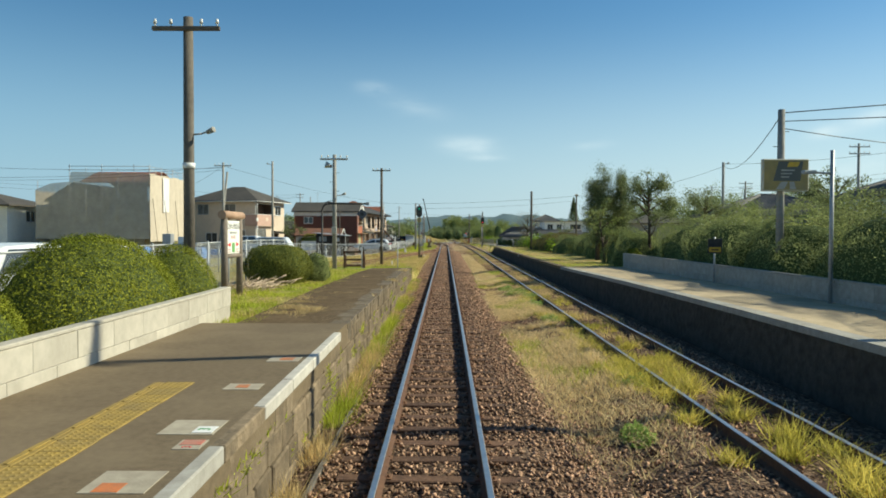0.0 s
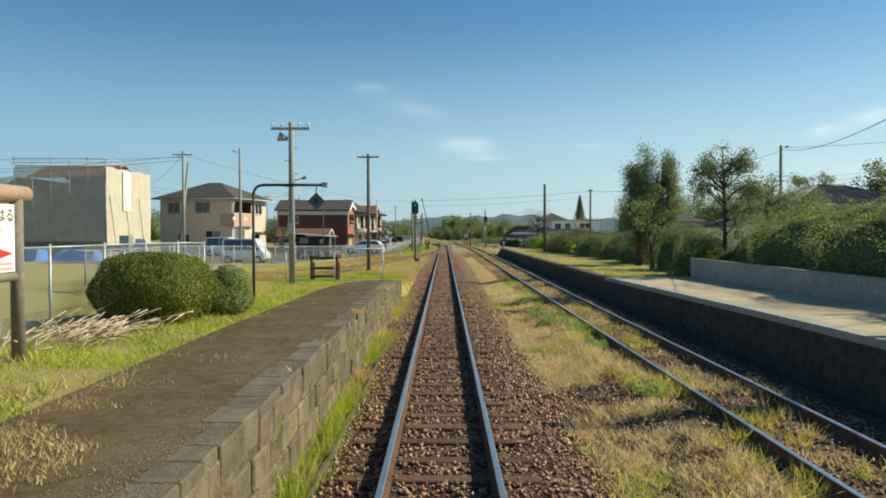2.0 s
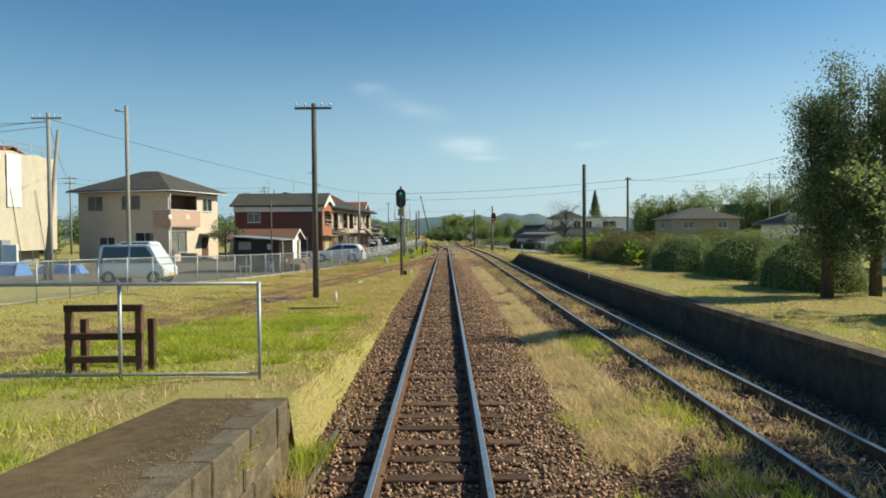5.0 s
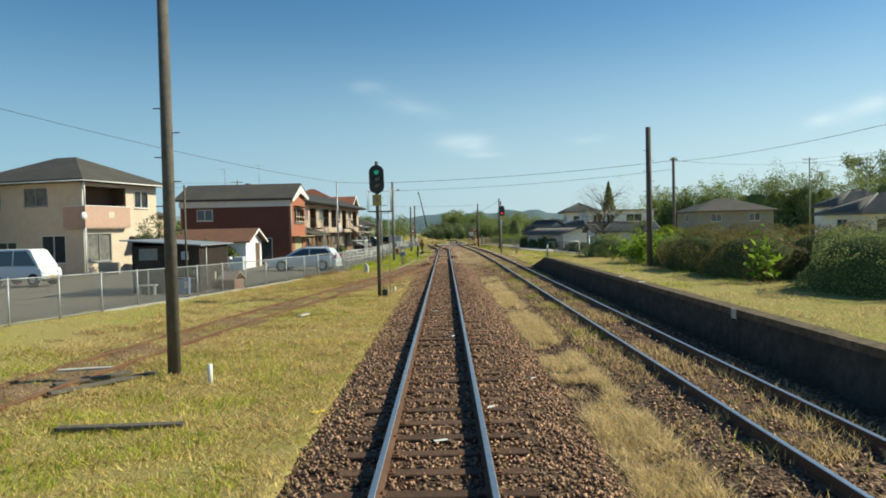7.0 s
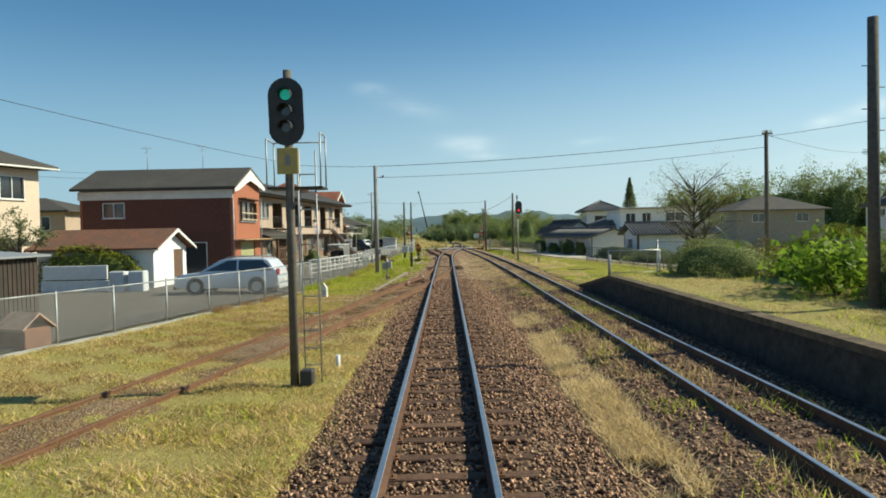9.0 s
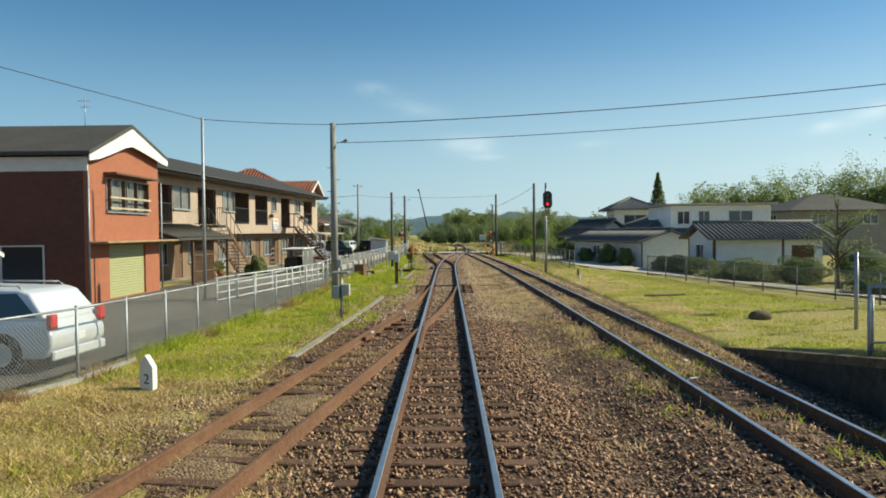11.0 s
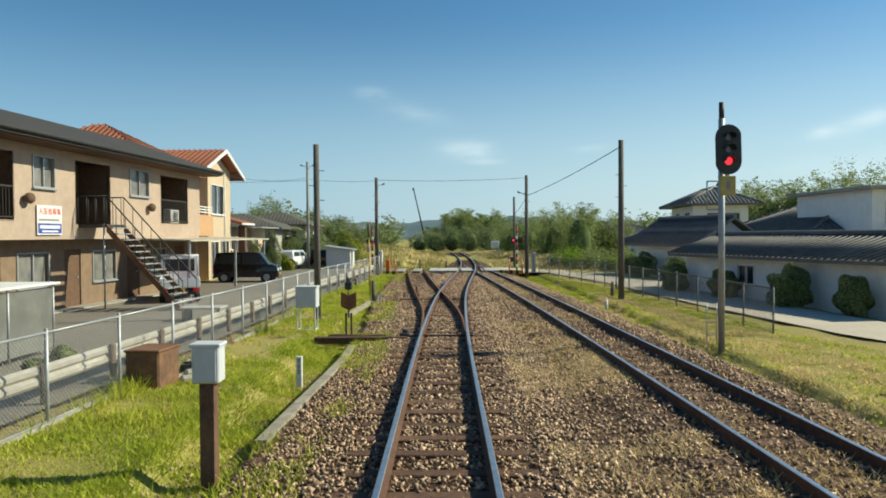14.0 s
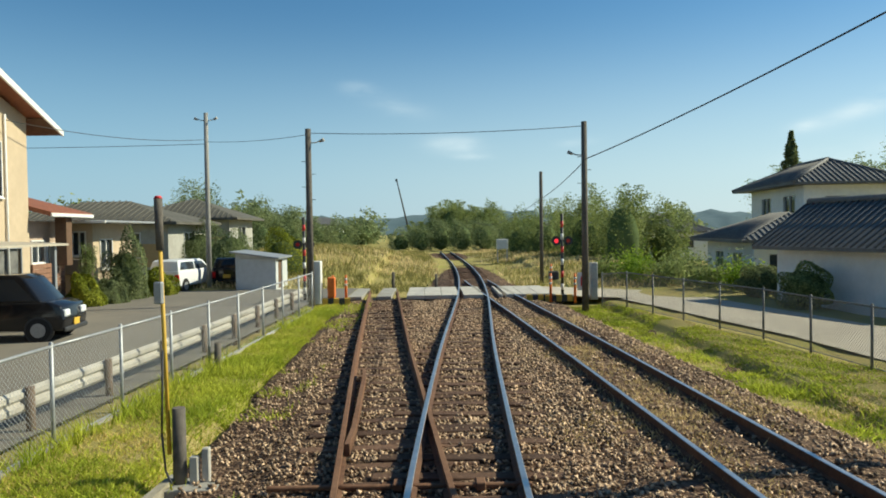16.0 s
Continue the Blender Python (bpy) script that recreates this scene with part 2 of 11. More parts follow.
STEEL_DARK = surf("dark_painted_steel", (0.05, 0.048, 0.045), (0.035, 0.033, 0.03), 9, rough=0.6, metal=0.2, bump=0.1)
WHITE_PAINT = surf("white_paint", (0.78, 0.77, 0.74), (0.68, 0.67, 0.64), 5, (0.55, 0.52, 0.47), 0.8, 0.6, bump=0.05, c3fac=0.4)
YELLOW_PAINT = surf("yellow_paint", (0.72, 0.46, 0.05), (0.58, 0.36, 0.05), 9, (0.4, 0.28, 0.09), 1.2, 0.6, bump=0.1)
ORANGE_PAINT = surf("orange_paint", (0.75, 0.19, 0.03), (0.62, 0.15, 0.03), 9, rough=0.6, bump=0.1)
BLACK_PAINT = surf("black_paint", (0.035, 0.036, 0.038), (0.05, 0.05, 0.05), 9, rough=0.55, bump=0.05)
RED_PAINT = plain("red_paint", (0.6, 0.03, 0.03), 0.5)
GREEN_PAINT = plain("green_paint", (0.05, 0.3, 0.06), 0.5)
BLUE_PAINT = plain("blue_paint", (0.04, 0.07, 0.35), 0.5)
RED_LIGHT = plain("red_lens", (0.9, 0.03, 0.05), 0.3, emit=1.0)
GREEN_LENS = plain("green_lens", (0.04, 0.5, 0.38), 0.25, emit=0.22)
DARK_GLASS = plain("window_glass", (0.035, 0.042, 0.05), 0.08, spec=0.8)
CURTAIN_GLASS = surf("curtained_glass", (0.24, 0.235, 0.215), (0.13, 0.13, 0.125), 2, rough=0.15, bump=0.0)
TAN_WALL = surf("tan_render", (0.47, 0.362, 0.282), (0.42, 0.325, 0.252), 4, (0.345, 0.262, 0.2), 0.5, 0.85, bump=0.25, bsc=70, spec=0.2)
BUFF_WALL = surf("buff_render", (0.68, 0.56, 0.44), (0.62, 0.51, 0.40), 4, (0.54, 0.44, 0.34), 0.5, 0.85, bump=0.25, bsc=70, spec=0.2)
PINK_WALL = surf("pink_render", (0.54, 0.36, 0.285), (0.49, 0.325, 0.26), 4, rough=0.85, bump=0.25, bsc=70, spec=0.2)
CREAM_WALL = surf("cream_render", (0.58, 0.465, 0.325), (0.52, 0.415, 0.29), 4, (0.44, 0.35, 0.245), 0.4, 0.85, bump=0.25, bsc=70, spec=0.2)
RED_WALL = surf("red_render", (0.37, 0.142, 0.08), (0.32, 0.122, 0.07), 5, (0.29, 0.105, 0.06), 0.6, 0.8, bump=0.2, spec=0.25)
WHITE_WALL = surf("white_render", (0.80, 0.80, 0.80), (0.74, 0.74, 0.74), 4, (0.64, 0.64, 0.63), 0.5, 0.85, bump=0.2, bsc=70, spec=0.2)
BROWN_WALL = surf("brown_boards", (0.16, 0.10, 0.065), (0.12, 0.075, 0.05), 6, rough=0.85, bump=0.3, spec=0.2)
DARK_SHED = surf("dark_corrugated_iron", (0.055, 0.045, 0.038), (0.04, 0.032, 0.027), 6, (0.10, 0.06, 0.04), 0.8, 0.7, bump=0.15, spec=0.3)
ROOF_GREY = surf("grey_roof_slate", (0.085, 0.078, 0.068), (0.06, 0.055, 0.048), 7, (0.115, 0.10, 0.082), 0.7, 0.8, bump=0.3, bsc=30, spec=0.3)
ROOF_TILE = surf("glazed_grey_tile", (0.15, 0.147, 0.142), (0.10, 0.098, 0.096), 6, (0.2, 0.195, 0.185), 0.8, 0.7, bump=0.15, spec=0.3)
GREY_WALL = surf("greyed_render", (0.42, 0.41, 0.37), (0.35, 0.34, 0.305), 4, (0.27, 0.26, 0.23), 0.5, 0.9, bump=0.2)
ROOF_WORN = surf("weathered_grey_tile", (0.12, 0.115, 0.097), (0.085, 0.08, 0.068), 5, (0.17, 0.16, 0.135), 0.8, 0.85, bump=0.3, bsc=30, spec=0.2)
ROOF_RED = surf("red_clay_tile", (0.30, 0.115, 0.06), (0.22, 0.08, 0.045), 8, (0.17, 0.075, 0.05), 0.9, 0.7, bump=0.25, spec=0.3)
ROOF_RUST = surf("rusted_roof_sheet", (0.24, 0.10, 0.05), (0.13, 0.07, 0.05), 5, (0.09, 0.08, 0.06), 0.9, 0.8, bump=0.3)
SHUTTER = surf("pale_green_shutter", (0.42, 0.42, 0.22), (0.37, 0.37, 0.19), 5, rough=0.6, bump=0.05)
TARP_CLOTH = surf("beige_scaffold_cloth", (0.56, 0.49, 0.39), (0.50, 0.435, 0.345), 1.5, (0.42, 0.36, 0.29), 0.25, 0.9, bump=0.4, bsc=6, spec=0.1)
BLUE_TARP = surf("blue_tarpaulin", (0.10, 0.24, 0.55), (0.07, 0.17, 0.43), 4, rough=0.5, bump=0.5, bsc=8)
# masonry darkened in colour for the shade on the face turned from the sun
DARK_STONE = surf("shaded_masonry", (0.097, 0.086, 0.072), (0.054, 0.048, 0.040), 5, (0.043, 0.039, 0.033), 0.9, 0.95, bump=0.8, bsc=22, spec=0.1)
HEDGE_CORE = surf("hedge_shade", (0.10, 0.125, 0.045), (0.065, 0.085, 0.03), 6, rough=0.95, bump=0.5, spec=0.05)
BARK = surf("bark", (0.12, 0.095, 0.07), (0.075, 0.06, 0.045), 12, rough=0.9, bump=0.7, bsc=40, spec=0.1)
# blue distance haze is put into this base colour
HILL = surf("hazed_wooded_hill", (0.15, 0.205, 0.225), (0.12, 0.17, 0.185), 0.05, (0.18, 0.23, 0.25), 0.012, 1.0, bump=0.0, spec=0.0)
LEAF_HEDGE = leafy("azalea_leaf", (0.11, 0.145, 0.012), (0.27, 0.275, 0.025), 0.3, 0.7, 0.45)
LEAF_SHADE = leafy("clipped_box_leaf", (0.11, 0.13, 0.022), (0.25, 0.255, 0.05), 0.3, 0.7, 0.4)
LEAF_DARK = leafy("dark_hedge_leaf", (0.145, 0.185, 0.065), (0.36, 0.385, 0.15), 0.5)
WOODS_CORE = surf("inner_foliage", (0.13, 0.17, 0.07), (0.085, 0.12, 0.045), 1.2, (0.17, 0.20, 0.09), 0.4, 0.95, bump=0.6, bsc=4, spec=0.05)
LEAF_TREE = leafy("tree_leaf", (0.115, 0.15, 0.07), (0.25, 0.28, 0.125), 0.45)
LEAF_BROWN = leafy("browned_hedge_leaf", (0.13, 0.11, 0.036), (0.26, 0.215, 0.075), 0.35)
LEAF_WEED = leafy("fresh_weed_leaf", (0.18, 0.29, 0.05), (0.40, 0.48, 0.15), 0.45)
LEAF_LIME = leafy("bright_leaf", (0.10, 0.20, 0.02), (0.30, 0.38, 0.04), 0.45)
LEAF_BAMBOO = leafy("bamboo_leaf", (0.16, 0.215, 0.065), (0.32, 0.35, 0.13), 0.45)
# pale, bluish leaf colour with a little distance haze put in
LEAF_WOODS = leafy("woodland_leaf", (0.15, 0.20, 0.09), (0.30, 0.335, 0.155), 0.4)
BLADE_GREEN = leafy("green_grass_blade", (0.27, 0.35, 0.03), (0.56, 0.57, 0.08), 0.5)
BLADE_TURF = leafy("turf_blade", (0.46, 0.385, 0.085), (0.68, 0.53, 0.19), 0.4)
BLADE_DRY = leafy("dry_grass_blade", (0.52, 0.385, 0.165), (0.74, 0.57, 0.28), 0.4)
BLADE_STRAW = leafy("pale_straw_blade", (0.60, 0.46, 0.23), (0.80, 0.64, 0.36), 0.45)
BLADE_GOLD = leafy("golden_weed_blade", (0.40, 0.37, 0.06), (0.70, 0.58, 0.14), 0.5)
BLADE_OLIVE = leafy("olive_scrub_blade", (0.17, 0.175, 0.045), (0.40, 0.34, 0.13), 0.4)
BLADE_DEAD = leafy("dead_grass_blade", (0.28, 0.17, 0.08), (0.45, 0.30, 0.15), 0.3)
INK = plain("black_ink", (0.03, 0.03, 0.03), 0.6)
GREY_INK = plain("grey_ink", (0.25, 0.25, 0.25), 0.6)
TACTILE = surf("yellow_tactile_tile", (0.36, 0.245, 0.055), (0.25, 0.175, 0.05), 9, (0.14, 0.11, 0.06), 1.6, 0.8, bump=0.2)
CAR_WHITE = plain("white_car_paint", (0.72, 0.73, 0.74), 0.22)
CAR_SILVER = plain("silver_car_paint", (0.66, 0.67, 0.69), 0.28, 0.2)
CAR_BLACK = plain("black_car_paint", (0.012, 0.012, 0.014), 0.12)
RUBBER = plain("tyre_rubber", (0.018, 0.018, 0.018), 0.85)
TAIL_RED = plain("tail_lamp_red", (0.5, 0.02, 0.02), 0.2)
LAMP_CLEAR = plain("headlamp_clear", (0.75, 0.77, 0.78), 0.1)

# ---- mesh building ----
class Mb:
    """Vertices, faces, a material index and a smooth flag for each face."""
    def __init__(self):
        self.v, self.f, self.m, self.s = [], [], [], []

    def add(self, vs, fs, mi=0, smooth=False):
        o = len(self.v)
        self.v += [tuple(p) for p in vs]
        for q in fs:
            self.f.append([o + i for i in q])
            self.m.append(mi)
            self.s.append(smooth)
        return self

    def box(self, x0, x1, y0, y1, z0, z1, c=0.0, mi=0):
        x0, x1 = min(x0, x1), max(x0, x1)
        y0, y1 = min(y0, y1), max(y0, y1)
        z0, z1 = min(z0, z1), max(z0, z1)
        c = min(c, 0.45 * min(x1 - x0, y1 - y0, z1 - z0))
        if c <= 0:
            vs = [(x, y, z) for x in (x0, x1) for y in (y0, y1) for z in (z0, z1)]
            return self.add(vs, [(0, 1, 3, 2), (4, 6, 7, 5), (0, 4, 5, 1), (2, 3, 7, 6), (0, 2, 6, 4), (1, 5, 7, 3)], mi)
        vs = []
        for i in (0, 1):
            for j in (0, 1):
                for k in (0, 1):
                    x, y, z = (x0, x1)[i], (y0, y1)[j], (z0, z1)[k]
                    dx, dy, dz = (c, -c)[i], (c, -c)[j], (c, -c)[k]
                    vs += [(x, y + dy, z + dz), (x + dx, y, z + dz), (x + dx, y + dy, z)]
        def n(i, j, k, a):
            return (i * 4 + j * 2 + k) * 3 + a
        fs = []
        for i in (0, 1):
            r = [n(i, 0, 0, 0), n(i, 1, 0, 0), n(i, 1, 1, 0), n(i, 0, 1, 0)]
            fs.append(r if i else r[::-1])
            r = [n(0, i, 0, 1), n(0, i, 1, 1), n(1, i, 1, 1), n(1, i, 0, 1)]
            fs.append(r if i else r[::-1])
            r = [n(0, 0, i, 2), n(1, 0, i, 2), n(1, 1, i, 2), n(0, 1, i, 2)]
            fs.append(r if i else r[::-1])
            for j in (0, 1):
                fs.append([n(i, j, 0, 0), n(i, j, 1, 0), n(i, j, 1, 1), n(i, j, 0, 1)])
                fs.append([n(0, i, j, 1), n(1, i, j, 1), n(1, i, j, 2), n(0, i, j, 2)])
                fs.append([n(i, 0, j, 0), n(i, 1, j, 0), n(i, 1, j, 2), n(i, 0, j, 2)])
                for k in (0, 1):
                    fs.append([n(i, j, k, 0), n(i, j, k, 1), n(i, j, k, 2)])
        return self.add(vs, fs, mi)

    def cyl(self, p0, p1, r0, r1=None, n=10, mi=0, caps=True):
        r1 = r0 if r1 is None else r1
        p0, p1 = Vector(p0), Vector(p1)
        d = (p1 - p0).normalized()
        a = d.orthogonal().normalized()
        b = d.cross(a)
        vs = []
        for p, r in ((p0, r0), (p1, r1)):
            vs += [p + a * (r * math.cos(t)) + b * (r * math.sin(t)) for t in [2 * math.pi * i / n for i in range(n)]]
        self.add(vs, [(i, (i + 1) % n, n + (i + 1) % n, n + i) for i in range(n)], mi, True)
        if caps:
            o = len(self.v) - 2 * n
            self.f += [[o + i for i in range(n)][::-1], [o + n + i for i in range(n)]]
            self.m += [mi, mi]
            self.s += [False, False]
        return self

    def tube(self, pts, r, n=8, mi=0):
        for a, b in zip(pts[:-1], pts[1:]):
            self.cyl(a, b, r, r, n, mi)
        return self

    def prism(self, poly, axis, a, b, mi=0):
        """A polygon, pushed along an axis from a to b. The polygon's two numbers are the other two axes in order."""
        def p3(u, v, w):
            return {"x": (w, u, v), "y": (u, w, v), "z": (u, v, w)}[axis]
        n = len(poly)
        vs = [p3(u, v, a) for u, v in poly] + [p3(u, v, b) for u, v in poly]
        return self.add(vs, [tuple(range(n))[::-1], tuple(range(n, 2 * n))] + [(i, (i + 1) % n, n + (i + 1) % n, n + i) for i in range(n)], mi)

    def ball(self, c, r, nu=12, nv=8, mi=0):
        rx, ry, rz = r if isinstance(r, tuple) else (r, r, r)
        vs = [(c[0], c[1], c[2] - rz)]
        for j in range(1, nv):
            t = math.pi * j / nv - math.pi / 2
            vs += [(c[0] + rx * math.cos(t) * math.cos(u), c[1] + ry * math.cos(t) * math.sin(u), c[2] + rz * math.sin(t)) for u in [2 * math.pi * i / nu for i in range(nu)]]
        vs.append((c[0], c[1], c[2] + rz))
        fs = [(0, 1 + (i + 1) % nu, 1 + i) for i in range(nu)]
        for j in range(nv - 2):
            o = 1 + j * nu
            fs += [(o + i, o + (i + 1) % nu, o + nu + (i + 1) % nu, o + nu + i) for i in range(nu)]
        o = 1 + (nv - 2) * nu
        fs += [(o + i, o + (i + 1) % nu, len(vs) - 1) for i in range(nu)]
        return self.add(vs, fs, mi, True)

    def mesh(self, name, mats):
        me = bpy.data.meshes.new(name)
        me.from_pydata(self.v, [], self.f)
        for m in (mats if isinstance(mats, (list, tuple)) else [mats]):
            me.materials.append(m)
        me.polygons.foreach_set("material_index", self.m)
        me.polygons.foreach_set("use_smooth", self.s)
        bm = bmesh.new()
        bm.from_mesh(me)
        bmesh.ops.remove_doubles(bm, verts=bm.verts, dist=0.0002)
        bmesh.ops.recalc_face_normals(bm, faces=bm.faces)
        bm.to_mesh(me)
        bm.free()
        me.update()
        return me


def part(name, mb, mats, parent=None, label="", at=None):
    """One mesh object, under a thing or under a part."""
    ob = new(name, mb.mesh(name, mats) if isinstance(mb, Mb) else mb)
    if parent:
        ob.parent = parent
    if at is not None:
        ob.matrix_local = at
    if label:
        ob["label"] = label
    return ob


def thing(name, label, category, at=(0, 0, 0), rz=0, group="", kind=""):
    ob = new(name)
    ob.empty_display_size = 0.3
    ob.matrix_world = pose(*at, 0, 0, rz)
    return tagged(ob, label, category, group, kind)


def soup(name, verts, k, mats, per=1, index=None):
    """A mesh of many small pieces from an array of vertices. index: the faces of one piece of `per` vertices; without it every k vertices are a face."""
    nv = len(verts)
    me = bpy.data.meshes.new(name)
    if index is None:
        loops = np.arange(nv, dtype=np.int32)
    else:
        index = np.asarray(index, dtype=np.int32)
        loops = (np.arange(nv // per, dtype=np.int32)[:, None] * per + index.reshape(1, -1)).ravel()
    nf = len(loops) // k
    me.vertices.add(nv)
    me.vertices.foreach_set("co", np.asarray(verts, dtype=np.float32).ravel())
    me.loops.add(len(loops))
    me.loops.foreach_set("vertex_index", loops)
    me.polygons.add(nf)
    me.polygons.foreach_set("loop_start", np.arange(nf, dtype=np.int32) * k)
    me.materials.append(mats)
    me.update(calc_edges=True)
    return me


RNG = np.random.default_rng(7)


def vnoise(x, y, s, seed=0.0):
    """Smooth noise from 0 to 1 over the plan."""
    def h(i, j):
        v = np.sin(i * 127.1 + j * 311.7 + seed * 74.7) * 43758.5453
        return v - np.floor(v)
    x, y = np.asarray(x) * s, np.asarray(y) * s
    i, j = np.floor(x), np.floor(y)
    u, v = x - i, y - j
    u, v = u * u * (3 - 2 * u), v * v * (3 - 2 * v)
    return (h(i, j) * (1 - u) + h(i + 1, j) * u) * (1 - v) + (h(i, j + 1) * (1 - u) + h(i + 1, j + 1) * u) * v


def unit(a):
    return a / np.maximum(np.linalg.norm(a, axis=1, keepdims=True), 1e-6)


def leaf_mesh(name, pts, size, mat, up=0.3, face=None):
    """Pointed leaves, one at each point."""
    n = len(pts)
    d = RNG.normal(size=(n, 3))
    d[:, 2] = d[:, 2] * 0.6 + up
    d = unit(d)
    if face is None:
        s = unit(np.cross(d, RNG.normal(size=(n, 3))))
    else:
        nn = unit(face + RNG.normal(0, 0.42, (n, 3)))
        d = unit(d - nn * (d * nn).sum(1, keepdims=True))
        s = np.cross(nn, d)
    z = (size * RNG.uniform(0.6, 1.3, n))[:, None]
    v = np.stack([pts - d * z * 0.38 - s * z * 0.34, pts - d * z * 0.3 + s * z * 0.34, pts + d * z * 0.6], axis=1)
    return soup(name, v.reshape(-1, 3), 3, mat)


def blade_mesh(name, pts, height, width, mat, lean=0.45):
    """Grass blades, one triangle each, standing on the points."""
    n = len(pts)
    a = RNG.uniform(0, 2 * np.pi, n)
    w = np.stack([np.cos(a), np.sin(a), np.zeros(n)], axis=1) * (width * RNG.uniform(0.6, 1.4, n))[:, None]
    h = height * RNG.uniform(0.5, 1.25, n)
    t = RNG.normal(size=(n, 2)) * lean
    tip = pts + np.stack([t[:, 0] * h, t[:, 1] * h, h], axis=1)
    v = np.stack([pts - w, pts + w, tip], axis=1)
    return soup(name, v.reshape(-1, 3), 3, mat)


def wire(name, a, b, sag, r, parent, mat, n=14):
    mb = Mb()
    a, b = Vector(a), Vector(b)
    pts = [a.lerp(b, i / n) - Vector((0, 0, sag * 4 * (i / n) * (1 - i / n))) for i in range(n + 1)]
    mb.tube(pts, r, 5)
    return part(name, mb, mat, parent)

# ---- lines of the plan ----
def smooth_line(pts, w=6):
    ys = np.arange(-40, 340, 0.5)
    xs = np.interp(ys, [p[0] for p in pts], [p[1] for p in pts])
    k = np.hanning(2 * w + 1)
    k /= k.sum()
    return ys, np.convolve(np.pad(xs, w, mode="edge"), k, mode="valid")


LINE_MAIN = smooth_line([(-40, 0), (119, 0), (125, 0.03), (130, 0.12), (135.6, 0.26), (141, 0.52), (144.8, 0.73), (150.5, 1.12), (156, 1.48), (162, 1.75), (168, 1.93), (176, 2.02), (185, 1.95), (200, 1.68), (208, 1.5), (216, 1.2), (228, 0.6), (240, -0.3), (340, -12)], 8)
LINE_TWO = smooth_line([(-40, 4.38), (90, 4.38)] + [(y, 4.38 - 4.3e-4 * (y - 90) ** 2) for y in range(94, 166, 4)] + [(168, 1.93), (340, 1.93)], 4)
LINE_S1 = smooth_line([(-40, -12.6), (20, -9.6), (45, -8.1), (58, -6.9), (66, -5.95), (73, -4.7), (78, -3.75), (84, -2.6), (91.4, -1.65), (98.5, -0.77), (104, -0.3), (109, -0.04), (340, -0.04)], 6)
LINE_S2 = smooth_line([(-40, 0.02), (124, 0.02), (128, 0.0), (131, -0.1), (135.2, -0.43), (143.5, -1.08), (150, -1.52), (155.7, -1.9), (162, -2.3), (340, -9)], 5)
FENCE_LEFT = [(36, -13.2), (55, -12.6), (61, -12.0), (67, -11.05), (71, -10.4), (75.3, -9.65), (79.2, -8.7), (84, -7.75), (88, -6.9), (90.2, -6.4), (95.2, -6.0), (101.2, -5.5), (108, -5.35), (113.3, -5.6), (119.3, -5.3), (127.8, -4.97), (137.7, -4.85), (144.8, -4.4), (153, -4.1)]


def at_line(line, y):
    return np.interp(y, line[0], line[1])


def fence_x(y):
    return np.interp(y, [p[0] for p in FENCE_LEFT], [p[1] for p in FENCE_LEFT])


def kerb_x(y):
    return np.interp(y, [92, 104, 112, 119, 123, 130, 138, 155], [-3.15, -2.55, -2.4, -2.2, -2.08, -2.4, -3.0, -3.2])


def step(a, b, t):
    u = np.clip((t - a) / (b - a), 0, 1)
    return u * u * (3 - 2 * u)


def right_top(y):
    return np.interp(y, [-60, 0, 15, 24, 32, 37, 52, 82, 88.2, 92.0, 92.8, 400], [0.9, 0.88, 0.83, 0.77, 0.69, 0.64, 0.61, 0.59, 0.58, 0.0, -0.27, -0.27])


def right_edge(y):
    """The edge of the right platform."""
    return np.interp(y, [-14, 14, 24, 33, 38, 95], [6.45, 6.42, 6.34, 6.22, 6.12, 6.12])


def left_top(y):
    return np.interp(y, [-60, 26, 31.5, 34, 36.4, 39, 47, 52, 400], [0.78, 0.76, 0.68, 0.54, 0.44, 0.34, -0.1, -0.22, -0.22])


def ground_z(x, y):
    """The height of the ground sheet."""
    x, y = np.asarray(x, float), np.asarray(y, float)
    mid = np.full(np.broadcast(x, y).shape, -0.46)
    left = left_top(y)
    lots = np.interp(y, [-60, 45, 62, 75, 100, 170, 260], [0.5, 0.42, 0.1, -0.12, -0.08, -0.1, -0.5])
    left = left + (lots - left) * step(-6.6, -13.5, x)
    right = right_top(y) - 0.03
    far_r = np.interp(y, [-60, 60, 100, 125, 150, 400], [0.6, 0.3, -0.4, -0.95, -1.2, -2.0])
    right = right + (far_r - right) * step(12, 19, x)
    l_edge = np.where(y < 36.9, -1.95, np.where(y < 90, -1.36, np.minimum(kerb_x(y) + 0.02, np.interp(y, [90, 95], [-1.36, -3]))))
    z = mid + (left - mid) * step(l_edge, l_edge - 0.35, x) + (right - mid) * step(right_edge(y) + 0.1, right_edge(y) + 0.42, x)
    bank = np.exp(-((x + 9) / 8.0) ** 2 - ((y - 186) / 16.0) ** 2) * 1.5 + np.exp(-((x - 10) / 5.5) ** 2 - ((y - 188) / 16.0) ** 2) * 0.8
    z = z + bank
    away = np.maximum(np.abs(x) - 60, 0) + np.maximum(y - 330, 0) + np.maximum(-60 - y, 0)
    return z - np.minimum(away * 0.004, 4.0)


